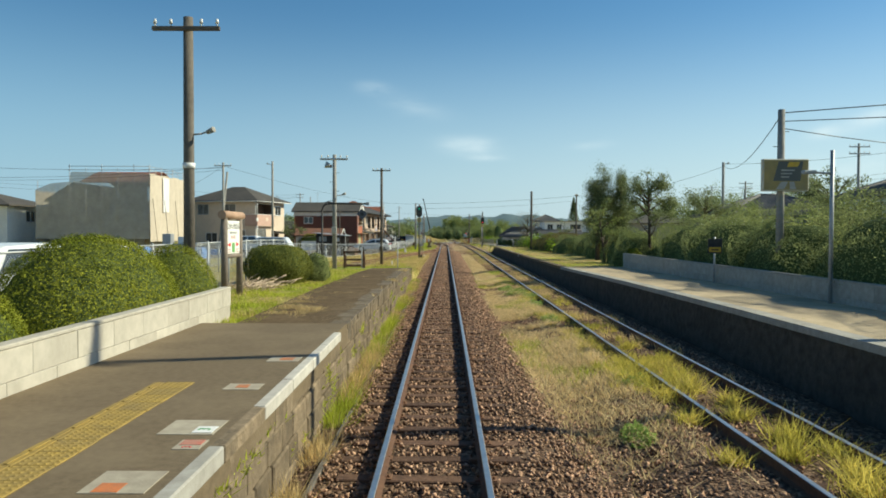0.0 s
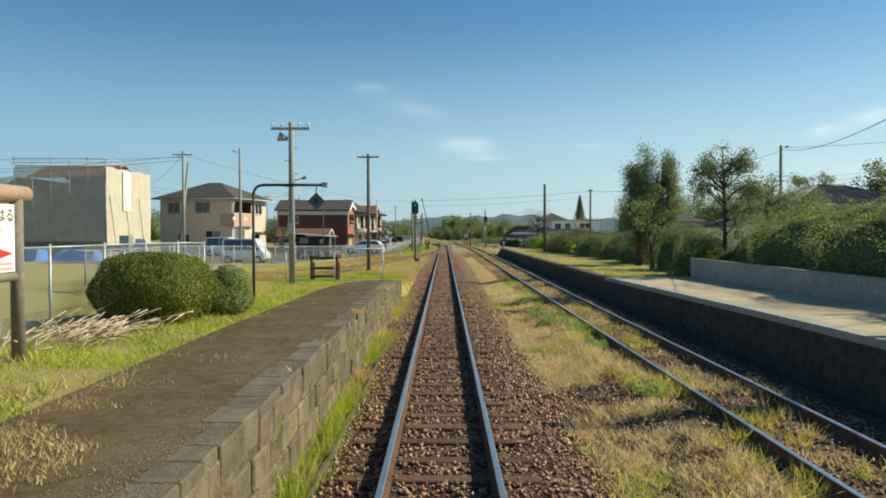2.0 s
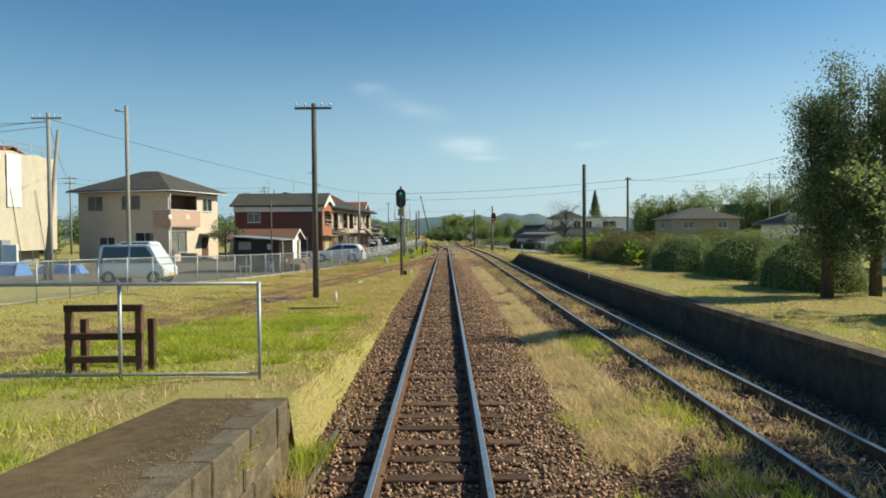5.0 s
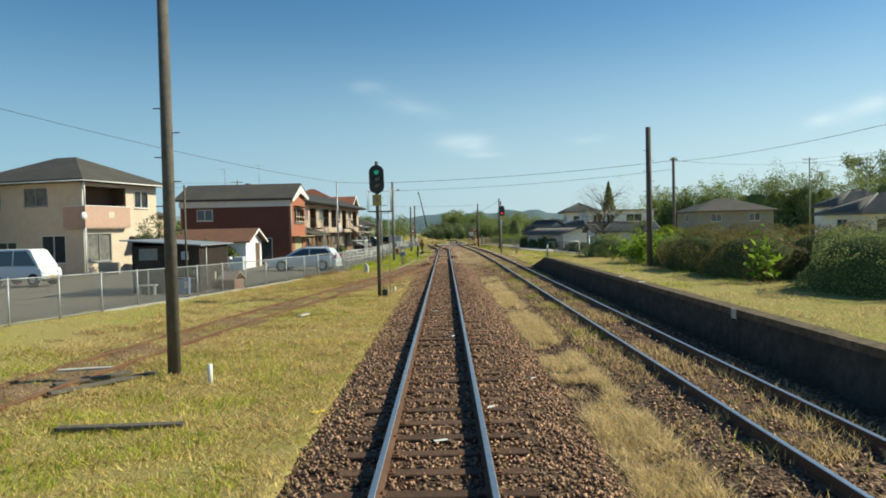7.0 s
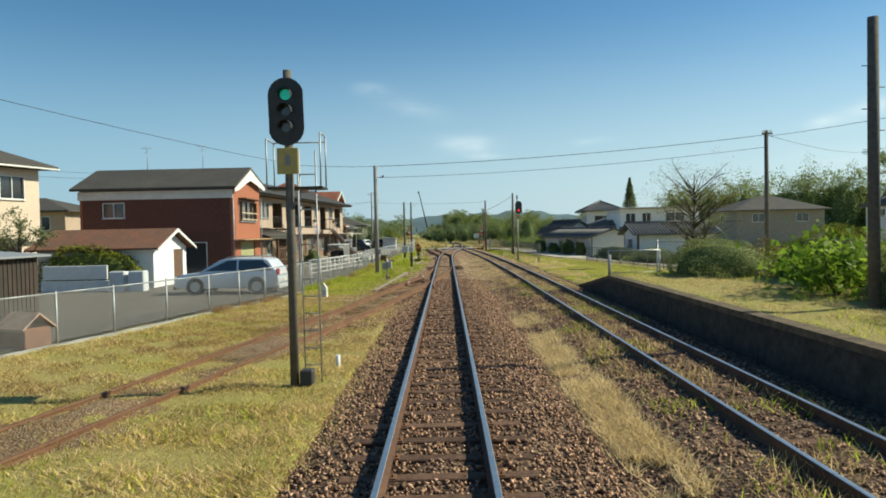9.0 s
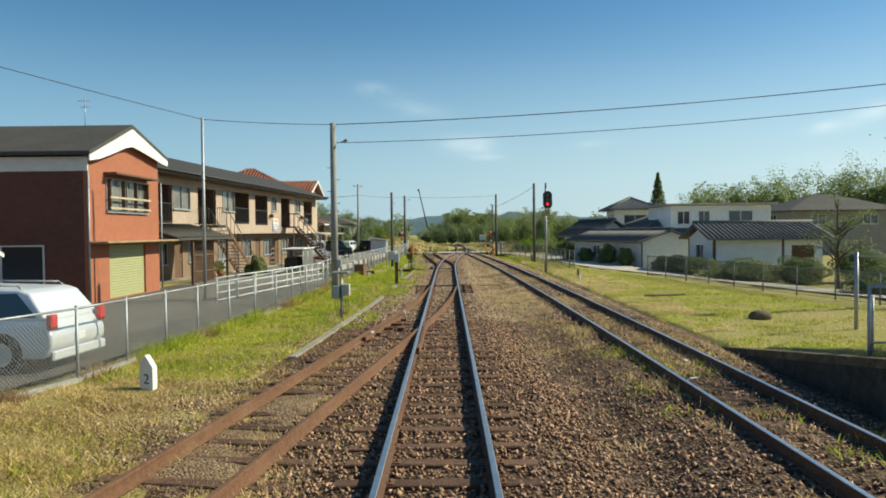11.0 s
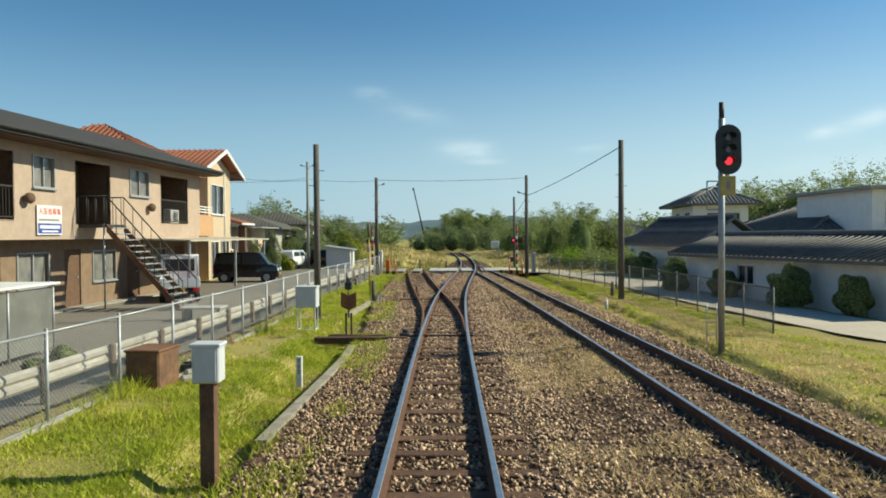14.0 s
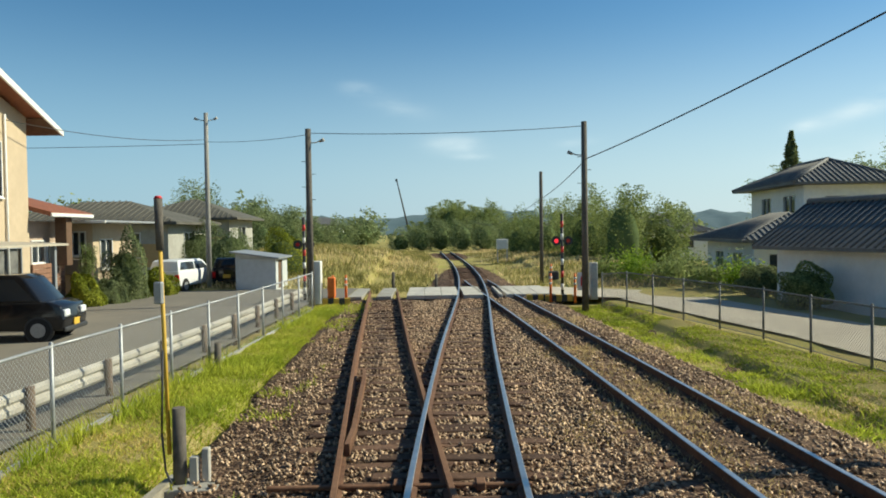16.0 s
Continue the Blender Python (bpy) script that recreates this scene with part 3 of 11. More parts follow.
def grid_mesh(name, xs, ys, zf, mat):
    X, Y = np.meshgrid(xs, ys)
    Z = zf(X, Y)
    v = np.stack([X, Y, Z], axis=-1).reshape(-1, 3)
    nx, ny = len(xs), len(ys)
    i = (np.arange(ny - 1)[:, None] * nx + np.arange(nx - 1)[None, :]).ravel()
    faces = np.stack([i, i + 1, i + nx + 1, i + nx], axis=1)
    me = bpy.data.meshes.new(name)
    me.from_pydata(v.tolist(), [], faces.tolist())
    me.materials.append(mat)
    me.polygons.foreach_set("use_smooth", [True] * len(me.polygons))
    me.update()
    return me


def ripple(x, y, s=1.0):
    return 0.02 * np.sin(x * 3.1 * s + 1.7 * np.sin(y * 1.3 * s)) + 0.018 * np.sin(y * 4.3 * s + x * 2.1 + 2 * np.sin(x * 0.9))


gx = np.unique(np.concatenate([[-2600, -1600, -900, -500, -300, -200, -140, -100, -75], np.arange(-60, -16, 2), np.arange(-16, -6, 0.4), np.arange(-6, -1.2, 0.1), np.arange(-1, 5.8, 0.4), np.arange(5.8, 7.1, 0.1), np.arange(7.2, 22, 0.6), np.arange(22, 60, 2), [75, 100, 140, 200, 300, 500, 900, 1600, 2600]]))
gy = np.unique(np.concatenate([[-900, -400, -200, -100, -60], np.arange(-40, 30, 1.0), np.arange(30, 60, 0.5), np.arange(60, 240, 1.0), np.arange(240, 330, 4), [360, 420, 500, 650, 900, 1300, 2000, 3000]]))


def under_road(x, y):
    """True where the paved yard and lane cover the ground."""
    return (y > 62.6) & (y < 155.5) & (x < fence_x(y) - 0.7) & (x > np.where(y > 101, -12.5, -29.6))


def turf_z(x, y):
    """The ground with its small unevenness."""
    return ground_z(x, y) + np.where(under_road(x, y), -0.16, np.where(np.abs(x) < 30, ripple(x, y), 0))


ground = part("ground", grid_mesh("ground", gx, gy, turf_z, GRASS_GROUND), None)
tagged(ground, "uneven turf ground with dry and green grass", "ground", kind="structure")


# ---- ballast ----
def bed_z(x, y):
    def prof(d):
        return np.interp(np.abs(d), [0, 1.3, 1.95, 2.4, 50], [-0.196, -0.196, -0.325, -0.5, -0.6])
    z = prof(x - at_line(LINE_MAIN, y))
    z2 = prof((x - at_line(LINE_TWO, y)) * 1.05) + 0.028 + 0.02 * (vnoise(x, y, 0.5, 91) - 0.5)
    z = np.maximum(z, np.where(y < 168, z2, -0.6))
    z = np.maximum(z, np.where((y > 80) & (y < 111), prof(x - at_line(LINE_S1, y)) - 0.015, -0.6))
    z = np.maximum(z, np.where((y > 122) & (y < 157), prof(x - at_line(LINE_S2, y)) - 0.015, -0.6))
    z = np.maximum(z, np.where((x > 1.0) & (x < np.where(y < 90, 6.2, at_line(LINE_TWO, y) + 1.5 + 0.5 * vnoise(x * 0, y, 0.6, 92))) & (y < 157), -0.33 + 0.07 * step(88, 97, y), -0.6))
    z = np.maximum(z, np.where((y > 93) & (y < 157) & (x > kerb_x(y) - 0.05) & (x < 1), -0.27, -0.6))
    return z


bx = np.arange(-4.2, 7.0, 0.16)
by = np.arange(-14, 212, 0.4)
ballast = part("ballast_bed", grid_mesh("ballast_bed", bx, by, lambda x, y: bed_z(x, y) + 0.6 * ripple(x, y, 2.3), BALLAST), None)
tagged(ballast, "brown crushed stone ballast under the rails", "ballast", kind="structure")


def stone_soup(name, x, y, z, mat, lo=0.019, hi=0.040):
    """Small broken stones lying at the places given."""
    n = len(x)
    base = np.array([(1, 0, -0.5), (-0.55, 0.9, -0.45), (-0.55, -0.9, -0.5), (0, 0, 0.95)], float)
    v = np.repeat(base[None], n, axis=0) * RNG.uniform(0.7, 1.3, (n, 4, 1))
    v += RNG.normal(0, 0.17, v.shape)
    q = unit(RNG.normal(size=(n, 4)))
    w, a, b, c = q.T
    R = np.stack([np.stack([1 - 2 * (b * b + c * c), 2 * (a * b - c * w), 2 * (a * c + b * w)], 1),
                  np.stack([2 * (a * b + c * w), 1 - 2 * (a * a + c * c), 2 * (b * c - a * w)], 1),
                  np.stack([2 * (a * c - b * w), 2 * (b * c + a * w), 1 - 2 * (a * a + b * b)], 1)], 1)
    v = np.einsum("nij,nkj->nki", R, v)
    v *= (RNG.uniform(lo, hi, n))[:, None, None]
    v += np.stack([x, y, z + 0.008 + RNG.uniform(0, 0.018, n)], 1)[:, None, :]
    idx = [(0, 1, 3), (1, 2, 3), (2, 0, 3), (1, 0, 2)]
    return soup(name, v.reshape(-1, 3), 3, mat, 4, idx)


def scatter_stones(name, n, y0, y1, share, mat):
    """Loose stones over the bed; share: how many of them lie close about the main line."""
    y = RNG.uniform(y0, y1, n)
    near = RNG.uniform(0, 1, n)
    line = at_line(LINE_MAIN, y)
    x = line + RNG.uniform(-1, 1, n) * 1.98
    x = np.where(near > share, np.where(y < 90, RNG.uniform(1.5, 5.6, n), RNG.uniform(-3.2, 5.8, n)), x)
    z = bed_z(x, y)
    keep = (z > np.maximum(-0.38, ground_z(x, y) - 0.03)) & ~((x < -1.25) & (y < 36.8)) & ~((x < kerb_x(y) + 0.1) & (y > 90))
    for ln in (LINE_MAIN, LINE_TWO):
        keep &= ~(np.abs(np.abs(x - at_line(ln, y)) - 0.566) < 0.09)
    for ln, ya, yb, first, gap in ((LINE_MAIN, 0, 176, -9, 0.66), (LINE_TWO, 0, 160, -9, 0.68), (LINE_S2, 128.5, 156.5, 129, 0.64), (LINE_S1, 80, 104, 74, 0.68)):
        ph = np.abs((y - first + gap / 2) % gap - gap / 2)
        d = np.abs(x - at_line(ln, y))
        on = (ph < 0.105) & (y > ya) & (y < yb)
        keep &= ~(on & (d < 0.52) & (RNG.uniform(0, 1, n) < 0.97))
        keep &= ~(on & (d >= 0.52) & (d < 1.04) & (RNG.uniform(0, 1, n) < 0.62))
    return stone_soup(name, x[keep], y[keep], z[keep], mat)


tagged(part("ballast_stones", scatter_stones("ballast_stones", 116000, 3, 98, 0.66, STONE), None, ballast), kind="stuff")
tagged(part("ballast_stones", scatter_stones("ballast_stones", 102000, 98, 160, 0.34, STONE_PALE), None, ballast), kind="stuff")

# pale stones spilt into the grass beside the siding and the edging
sy_ = RNG.uniform(80, 132, 26000)
sx_ = kerb_x(sy_) - np.abs(RNG.normal(0, 0.45, 26000)) * np.interp(sy_, [80, 90, 100, 132], [2.6, 2.2, 1.1, 0.7]) + 0.05
ks_ = (vnoise(sx_, sy_, 0.8, 93) > 0.42) & (sx_ > fence_x(sy_) + 0.4)
sx_, sy_ = sx_[ks_], sy_[ks_]
tagged(part("spilt_stones", stone_soup("spilt_stones", sx_, sy_, ground_z(sx_, sy_) + ripple(sx_, sy_), STONE_PALE, 0.015, 0.034), None, ballast), kind="stuff")


# ---- tracks ----
def rail_mesh(name, line, offset, y0, y1, z_of, mats, stepm=1.0):
    """A flat-bottomed rail along a line of the plan."""
    prof = [(-0.0635, -0.153), (0.0635, -0.153), (0.0635, -0.142), (0.012, -0.122), (0.009, -0.045), (0.0325, -0.034), (0.0325, -0.006), (0.027, 0.0), (-0.027, 0.0), (-0.0325, -0.006), (-0.0325, -0.034), (-0.009, -0.045), (-0.012, -0.122), (-0.0635, -0.142)]
    ys = np.arange(y0, y1 + 0.01, stepm)
    mb = Mb()
    n = len(prof)
    for y in ys:
        x = float(at_line(line, y)) + offset
        z = z_of(y)
        mb.v += [(x + u, float(y), z + w) for u, w in prof]
    for i in range(len(ys) - 1):
        for j in range(n):
            k = (j + 1) % n
            mb.f.append([i * n + j, i * n + k, (i + 1) * n + k, (i + 1) * n + j])
            mb.m.append(1 if j in (6, 7, 8) else 0)
            mb.s.append(False)
    mb.f += [list(range(n)), list(range((len(ys) - 1) * n, len(ys) * n))]
    mb.m += [0, 0]
    mb.s += [False, False]
    return mb


SLEEPER_MESH = Mb().box(-1.05, 1.05, -0.1, 0.1, -0.14, 0, 0.012).mesh("sleeper", SLEEPER)
PLATE = Mb().box(-0.12, 0.12, -0.08, 0.08, 0, 0.014, 0.004)
PLATE.cyl((-0.085, 0.03, 0.01), (-0.085, 0.03, 0.045), 0.014, n=6).cyl((0.085, -0.03, 0.01), (0.085, -0.03, 0.045), 0.014, n=6)
PLATE_MESH = PLATE.mesh("tie_plate", RUST_RAIL)


def track(name, label, line, y0, y1, mats, z_of, s0, s1, gap, plates=()):
    tr = thing(name, label, "railway track", kind="structure")
    for off in (-0.566, 0.566):
        part("rail", rail_mesh("rail", line, off, y0, y1, z_of, mats), mats, tr)
    y = s0
    while y < s1:
        x = float(at_line(line, y))
        turn = -math.degrees(math.atan(float(at_line(line, y + 1) - at_line(line, y - 1)) / 2))
        zz = z_of(y) - 0.153 - 0.012
        sl = part("sleeper", SLEEPER_MESH, None, tr, at=pose(x + random.uniform(-0.04, 0.04), y + random.uniform(-0.03, 0.03), zz + random.uniform(-0.008, 0.012), 0, random.uniform(-0.5, 0.5), turn + random.uniform(-1.2, 1.2)))
        if plates and plates[0] < y < plates[1]:
            for off in (-0.566, 0.566):
                part("tie_plate", PLATE_MESH, None, sl, at=pose(off, 0, 0.0))
        y += gap
    return tr


flat = lambda y: 0.0
track("railway_track", "main line of steel rails on dark wooden sleepers", LINE_MAIN, -12, 211, [RAIL_SIDE, RAIL_TOP], flat, -9, 209, 0.66, (3, 100))
track("loop_track", "second line of steel rails with weeds between", LINE_TWO, -12, 164, [RAIL_SIDE, RAIL_TOP], lambda y: -0.012, -9, 160, 0.68)
def soil_z(x, y):
    d = np.abs(x - at_line(LINE_S1, y))
    return ground_z(x, y) + ripple(x, y) + 0.022 - 0.05 * (d / 1.05) ** 2 + 0.09 * (vnoise(x, y, 0.8, 3) - 0.5) + 0.05 * (vnoise(x, y, 2.6, 4) - 0.5) - 0.06 * step(94, 97, y) - 0.05 * step(42, 36, y)


soil = part("soil_strip", grid_mesh("soil_strip", np.arange(-13, -1.7, 0.16), np.arange(36, 97, 0.3), soil_z, gravel("gritty_soil", (0.15, 0.095, 0.055), (0.24, 0.16, 0.095), (0.36, 0.26, 0.16), 30)), None)
tagged(soil, "brown gritty soil along a disused siding", "soil", kind="structure")
track("siding_track", "disused siding with rusty rails sunk in grass", LINE_S1, 34, 109, [RUST_RAIL, RUST_RAIL], lambda y: float(np.interp(y, [0, 72, 86, 200], [-0.15, -0.13, -0.014, -0.014])), 74, 104, 0.68)
track("short_siding_track", "rusty siding rails ending at the crossing", LINE_S2, 125.2, 160, [RUST_RAIL, RUST_RAIL], lambda y: -0.016, 129, 156, 0.64)


def small_rail(name, pts, mat, label):
    """A guard or wing rail beside the running rails, laid along given places."""
    g = thing(name, label, "guard rail", kind="structure")
    mb = Mb()
    for (xa, ya), (xb, yb) in zip(pts[:-1], pts[1:]):
        dx, dy = xb - xa, yb - ya
        ln = math.hypot(dx, dy)
        nx, ny = -dy / ln * 0.03, dx / ln * 0.03
        q = [(xa - nx, ya - ny), (xb - nx, yb - ny), (xb + nx, yb + ny), (xa + nx, ya + ny)]
        mb.prism(q, "z", -0.15, -0.008)
    part("rail", mb, mat, g)
    return g


small_rail("guard_rail", [(-0.60, 97.2), (-0.47, 96.2), (-0.47, 93.2), (-0.50, 92.2)], RUST_RAIL, "short rusty guard rail inside a turnout")
small_rail("guard_rail", [(-1.30, 141.6), (-1.23, 140.9), (-1.06, 137.6), (-1.06, 136.9)], RUST_RAIL, "short rusty check rail inside a siding rail")

# point rods, and rusty brace plates beside the switch blades
for yy, x0, x1, mat_ in ((110.5, -1.35, 1.15, STEEL_DARK), (125.45, -0.9, 0.75, STEEL_DARK), (135.85, -1.75, 0.95, RUST_RAIL)):
    rod = thing("point_rod", "rusty steel rod across the sleepers at a turnout", "point rod")
    part("bar", Mb().box(x0, x1, yy - 0.035, yy + 0.035, -0.165, -0.12, 0.01), mat_, rod)
    for sx in (-0.42, 0.42):
        part("bracket", Mb().box(sx - 0.05, sx + 0.05, yy - 0.09, yy + 0.09, -0.17, -0.09, 0.01), RUST_RAIL, rod)
for sx in (-1, 1):
    br_ = thing("switch_brace", "rusty brace plates and long rod outside a switch rail", "switch brace", (0.98 * sx, 108.6, -0.17))
    part("rod", Mb().cyl((0.13 * sx, -2.2, 0.05), (0.22 * sx, 2.1, 0.06), 0.022, n=6), RUST_RAIL, br_)
    for k in range(5):
        part("plate", Mb().box(-0.22, 0.22, -0.09 + (k - 2) * 0.8, 0.09 + (k - 2) * 0.8, 0, 0.035 + 0.01 * (k % 2), 0.006), RUST_RAIL, br_)
        part("chair", Mb().box(-0.2 * sx - 0.05, -0.2 * sx + 0.05, -0.05 + (k - 2) * 0.8, 0.05 + (k - 2) * 0.8, 0.03, 0.11, 0.012), STEEL_DARK, br_)
fp_ = thing("joint_plate", "rusty bars and bolted plates between two turnout rails", "joint plate", (-1.42, 96.4, -0.16))
part("bar", Mb().prism([(-0.42, -2.3), (-0.34, -2.34), (0.26, 2.3), (0.18, 2.34)], "z", 0.02, 0.1), RUST_RAIL, fp_)
for u, v, w, d in ((0.14, 0.5, 0.34, 0.18), (-0.02, -0.35, 0.3, 0.12), (0.34, -0.3, 0.16, 0.3), (-0.2, -1.3, 0.22, 0.12), (0.3, 1.4, 0.16, 0.1)):
    part("plate", Mb().box(u - w / 2, u + w / 2, v - d / 2, v + d / 2, 0.0, 0.07, 0.01), RUST_RAIL, fp_)
part("marker", Mb().box(-0.3, -0.24, -1.75, -1.5, 0.1, 0.13, 0.005), WHITE_PAINT, fp_, "white paint mark")
part("marker", Mb().box(0.24, 0.3, 2.1, 2.3, 0.1, 0.2, 0.005), WHITE_PAINT, fp_, "white paint mark")
cover = thing("cable_trough", "dark low cable trough laid beside the track", "cable trough")
part("trough", Mb().box(1.1, 3.3, 111.4, 111.62, -0.26, -0.2, 0.01), SLEEPER, cover)

# ---- left platform ----
plat = thing("platform_left", "old station platform of stained masonry with asphalt top", "platform", kind="structure")
slab = Mb()
slab.box(-4.06, -1.56, -14, 11.5, 0.55, 0.905)
part("paved_top", slab, PLAT_ASPHALT, plat)
for yc in np.arange(-13.6, 10.0, 1.2):
    part("coping", Mb().box(-1.62, -1.5, float(yc) + 0.006, float(yc) + 1.194, 0.775, 0.911, 0.012), PALE_CONCRETE if yc > 5.5 else OLD_STONE if yc > 3.5 else CONCRETE, plat, "pale concrete edge coping" if yc > 5.5 else "stained and overgrown edge coping", at=pose(random.uniform(-0.006, 0.006), 0, random.uniform(-0.006, 0.0)))
for yb_ in np.arange(3.0, 37.0, 2.4):
    part("ballast_board", Mb().box(-1.31 + 0.004 * (yb_ % 5), -1.25 + 0.004 * (yb_ % 5), float(yb_), float(yb_) + 2.37, -0.42, -0.165, 0.008), POLE_WOOD, plat, "weathered grey board holding the ballast")
# the old part: its top slopes down towards its end
old = Mb()
ys = [11.5, 20, 28, 31.5, 34, 36.4]
zt = [0.86, 0.87, 0.86, 0.82, 0.70, 0.58]
xl = [-3.55, -3.5, -3.3, -3.1, -2.95, -2.8]
for i in range(len(ys) - 1):
    a, b = ys[i], ys[i + 1]
    old.add([(xl[i], a, zt[i]), (-1.6, a, zt[i]), (-1.6, b, zt[i + 1]), (xl[i + 1], b, zt[i + 1]), (xl[i], a, -0.3), (-1.6, a, -0.3), (-1.6, b, -0.3), (xl[i + 1], b, -0.3)],
            [(0, 1, 2, 3), (4, 7, 6, 5), (1, 5, 6, 2), (0, 3, 7, 4)])
old.add([(-1.6, 36.4, 0.58), (-2.8, 36.4, 0.58), (-2.8, 37.0, -0.35), (-1.6, 36.9, -0.35)], [(0, 1, 2, 3)])
part("old_top", old, OLD_ASPHALT, plat, "dark worn asphalt with grass in its cracks")
part("retaining_wall", Mb().box(-1.9, -1.62, -14, 36.3, -0.45, 0.56), OLD_STONE, plat)
STONES = [Mb().box(-0.06, 0.05, -w / 2 + 0.008, w / 2 - 0.008, 0.008, hh - 0.008, 0.018).mesh("wall_stone", OLD_STONE) for w, hh in ((0.62, 0.3), (0.5, 0.3), (0.74, 0.3))]
for r in range(4):
    y, k = 3.0 + 0.21 * (r % 3), r
    while y < 35.9:
        w = (0.62, 0.5, 0.74)[k % 3]
        zt_ = float(np.interp(y, [0, 28, 34, 36.4], [0.86, 0.84, 0.68, 0.56]))
        z = -0.42 + 0.3 * r
        if z + 0.3 < zt_ + 0.03:
            part("wall_stone", STONES[k % 3], None, plat, at=pose(-1.62 + random.uniform(-0.012, 0.012), y + w / 2, z, random.uniform(-0.6, 0.6), random.uniform(-0.6, 0.6), random.uniform(-0.8, 0.8)))
        y += w
        k += 1 + (r % 2)
WORN_EDGE = surf("worn_edge_stone", (0.165, 0.128, 0.085), (0.09, 0.069, 0.046), 7, (0.23, 0.18, 0.122), 1.3, 0.95, bump=0.8, bsc=40, rnd=0.15)
EDGE_Y, EDGE_Z = [0, 28, 31.5, 34, 36.4], [0.868, 0.866, 0.83, 0.71, 0.59]
ys_ = 11.3
while ys_ < 36.0:
    ln = random.uniform(0.34, 0.62)
    zt_ = float(np.interp(ys_ + ln / 2, EDGE_Y, EDGE_Z))
    slope_ = math.degrees(math.atan(float(np.interp(ys_, [0, 27.9, 28, 31.5, 34, 37], [0, 0, -0.012, -0.03, -0.05, -0.05]))))
    wd = random.uniform(0.18, 0.34)
    part("edge_stone", Mb().box(-wd, 0.045, -ln / 2 + 0.004, ln / 2 - 0.004, -0.3, 0.004, 0.012), WORN_EDGE, plat, at=pose(-1.615 + random.uniform(-0.02, 0.02), ys_ + ln / 2, zt_ + random.uniform(-0.006, 0.003), slope_ + random.uniform(-0.4, 0.4), random.uniform(-0.6, 1.6), random.uniform(-1.2, 1.2)))
    ys_ += ln
# loose grit gathered along the edge
gr_y = RNG.uniform(11.5, 36.2, 30000)
gr_x = -1.64 - np.abs(RNG.normal(0, 0.34, 30000))
keep_g = (vnoise(gr_x, gr_y, 0.5, 91) + 0.7 * vnoise(gr_x, gr_y, 1.6, 92) > 0.9 + 0.25 * RNG.uniform(-1, 1, 30000)) & (gr_x > -2.9)
gr_x, gr_y = gr_x[keep_g], gr_y[keep_g]
gr_s = RNG.uniform(0.003, 0.009, len(gr_x))
gr_a = RNG.uniform(0, 6.28, len(gr_x))
gr_z = np.interp(gr_y, EDGE_Y, EDGE_Z) - 0.001
corners = []
for k_ in range(3):
    corners.append(np.stack([gr_x + gr_s * np.cos(gr_a + 2.1 * k_), gr_y + gr_s * 1.3 * np.sin(gr_a + 2.1 * k_), gr_z], 1))
tip_ = np.stack([gr_x, gr_y, gr_z + gr_s * 0.8], 1)
gv = np.stack([corners[0], corners[1], tip_, corners[1], corners[2], tip_, corners[2], corners[0], tip_], 1).reshape(-1, 3)
part("grit", soup("grit", gv, 3, surf("loose_grit", (0.27, 0.21, 0.14), (0.15, 0.115, 0.078), 20, rough=0.95, bump=0.2, island=0.5)), None, plat, "pale grit gathered along the worn edge")
# yellow tactile tiles with domes, and their inner strip
tile = Mb().box(-0.148, 0.148, -0.148, 0.148, 0, 0.012, 0.004)
for i in range(5):
    for j in range(5):
        u, w = -0.12 + 0.06 * i, -0.12 + 0.06 * j
        tile.add([(u - 0.017, w - 0.017, 0.012), (u + 0.017, w - 0.017, 0.012), (u + 0.017, w + 0.017, 0.012), (u - 0.017, w + 0.017, 0.012), (u, w, 0.02)], [(0, 1, 4), (1, 2, 4), (2, 3, 4), (3, 0, 4)])
tile_me = tile.mesh("tactile_tile", TACTILE)
strip_me = Mb().box(-0.05, 0.05, -0.148, 0.148, 0, 0.01, 0.003).box(-0.015, 0.015, -0.13, 0.13, 0.01, 0.018, 0.003).mesh("guide_strip", TACTILE)
for i in range(44):
    y = 6.45 - 0.3 * i
    t = part("tactile_tile", tile_me, None, plat, at=pose(-2.63 + random.uniform(-0.006, 0.006), y, 0.905, 0, 0, random.uniform(-0.8, 0.8)))
    part("guide_strip", strip_me, None, plat, at=pose(-2.84 + random.uniform(-0.006, 0.006), y, 0.905))
# concrete repair plates and boarding marks
for x0, x1, y0, y1 in ((-2.12, -1.68, 4.68, 5.11), (-2.1, -1.69, 3.41, 3.82), (-2.05, -1.66, 7.84, 8.16), (-2.1, -1.74, 6.28, 6.56)):
    part("repair_plate", Mb().box(x0, x1, y0, y1, 0.905, 0.911, 0.002), surf("worn_pale_plate", (0.42, 0.37, 0.28), (0.33, 0.29, 0.22), 8, (0.24, 0.2, 0.15), 1.0, 0.9, bump=0.2) if x0 == -2.12 else bpy.data.materials["worn_pale_plate"], plat)
part("boarding_mark", Mb().box(-1.86, -1.7, 4.72, 4.9, 0.911, 0.915), WHITE_PAINT, plat, "white boarding mark")
part("boarding_mark", Mb().box(-1.86, -1.66, 4.3, 4.54, 0.905, 0.910), bpy.data.materials["worn_pale_plate"], plat, "white and red boarding mark")
part("mark_band", Mb().box(-1.84, -1.68, 4.4, 4.53, 0.910, 0.913), surf("worn_red_paint", (0.5, 0.13, 0.09), (0.4, 0.22, 0.16), 14, (0.32, 0.22, 0.16), 3.0, 0.85), plat)
worn_o = surf("worn_orange_paint", (0.55, 0.17, 0.05), (0.38, 0.15, 0.07), 14, (0.3, 0.2, 0.12), 3.0, 0.8)
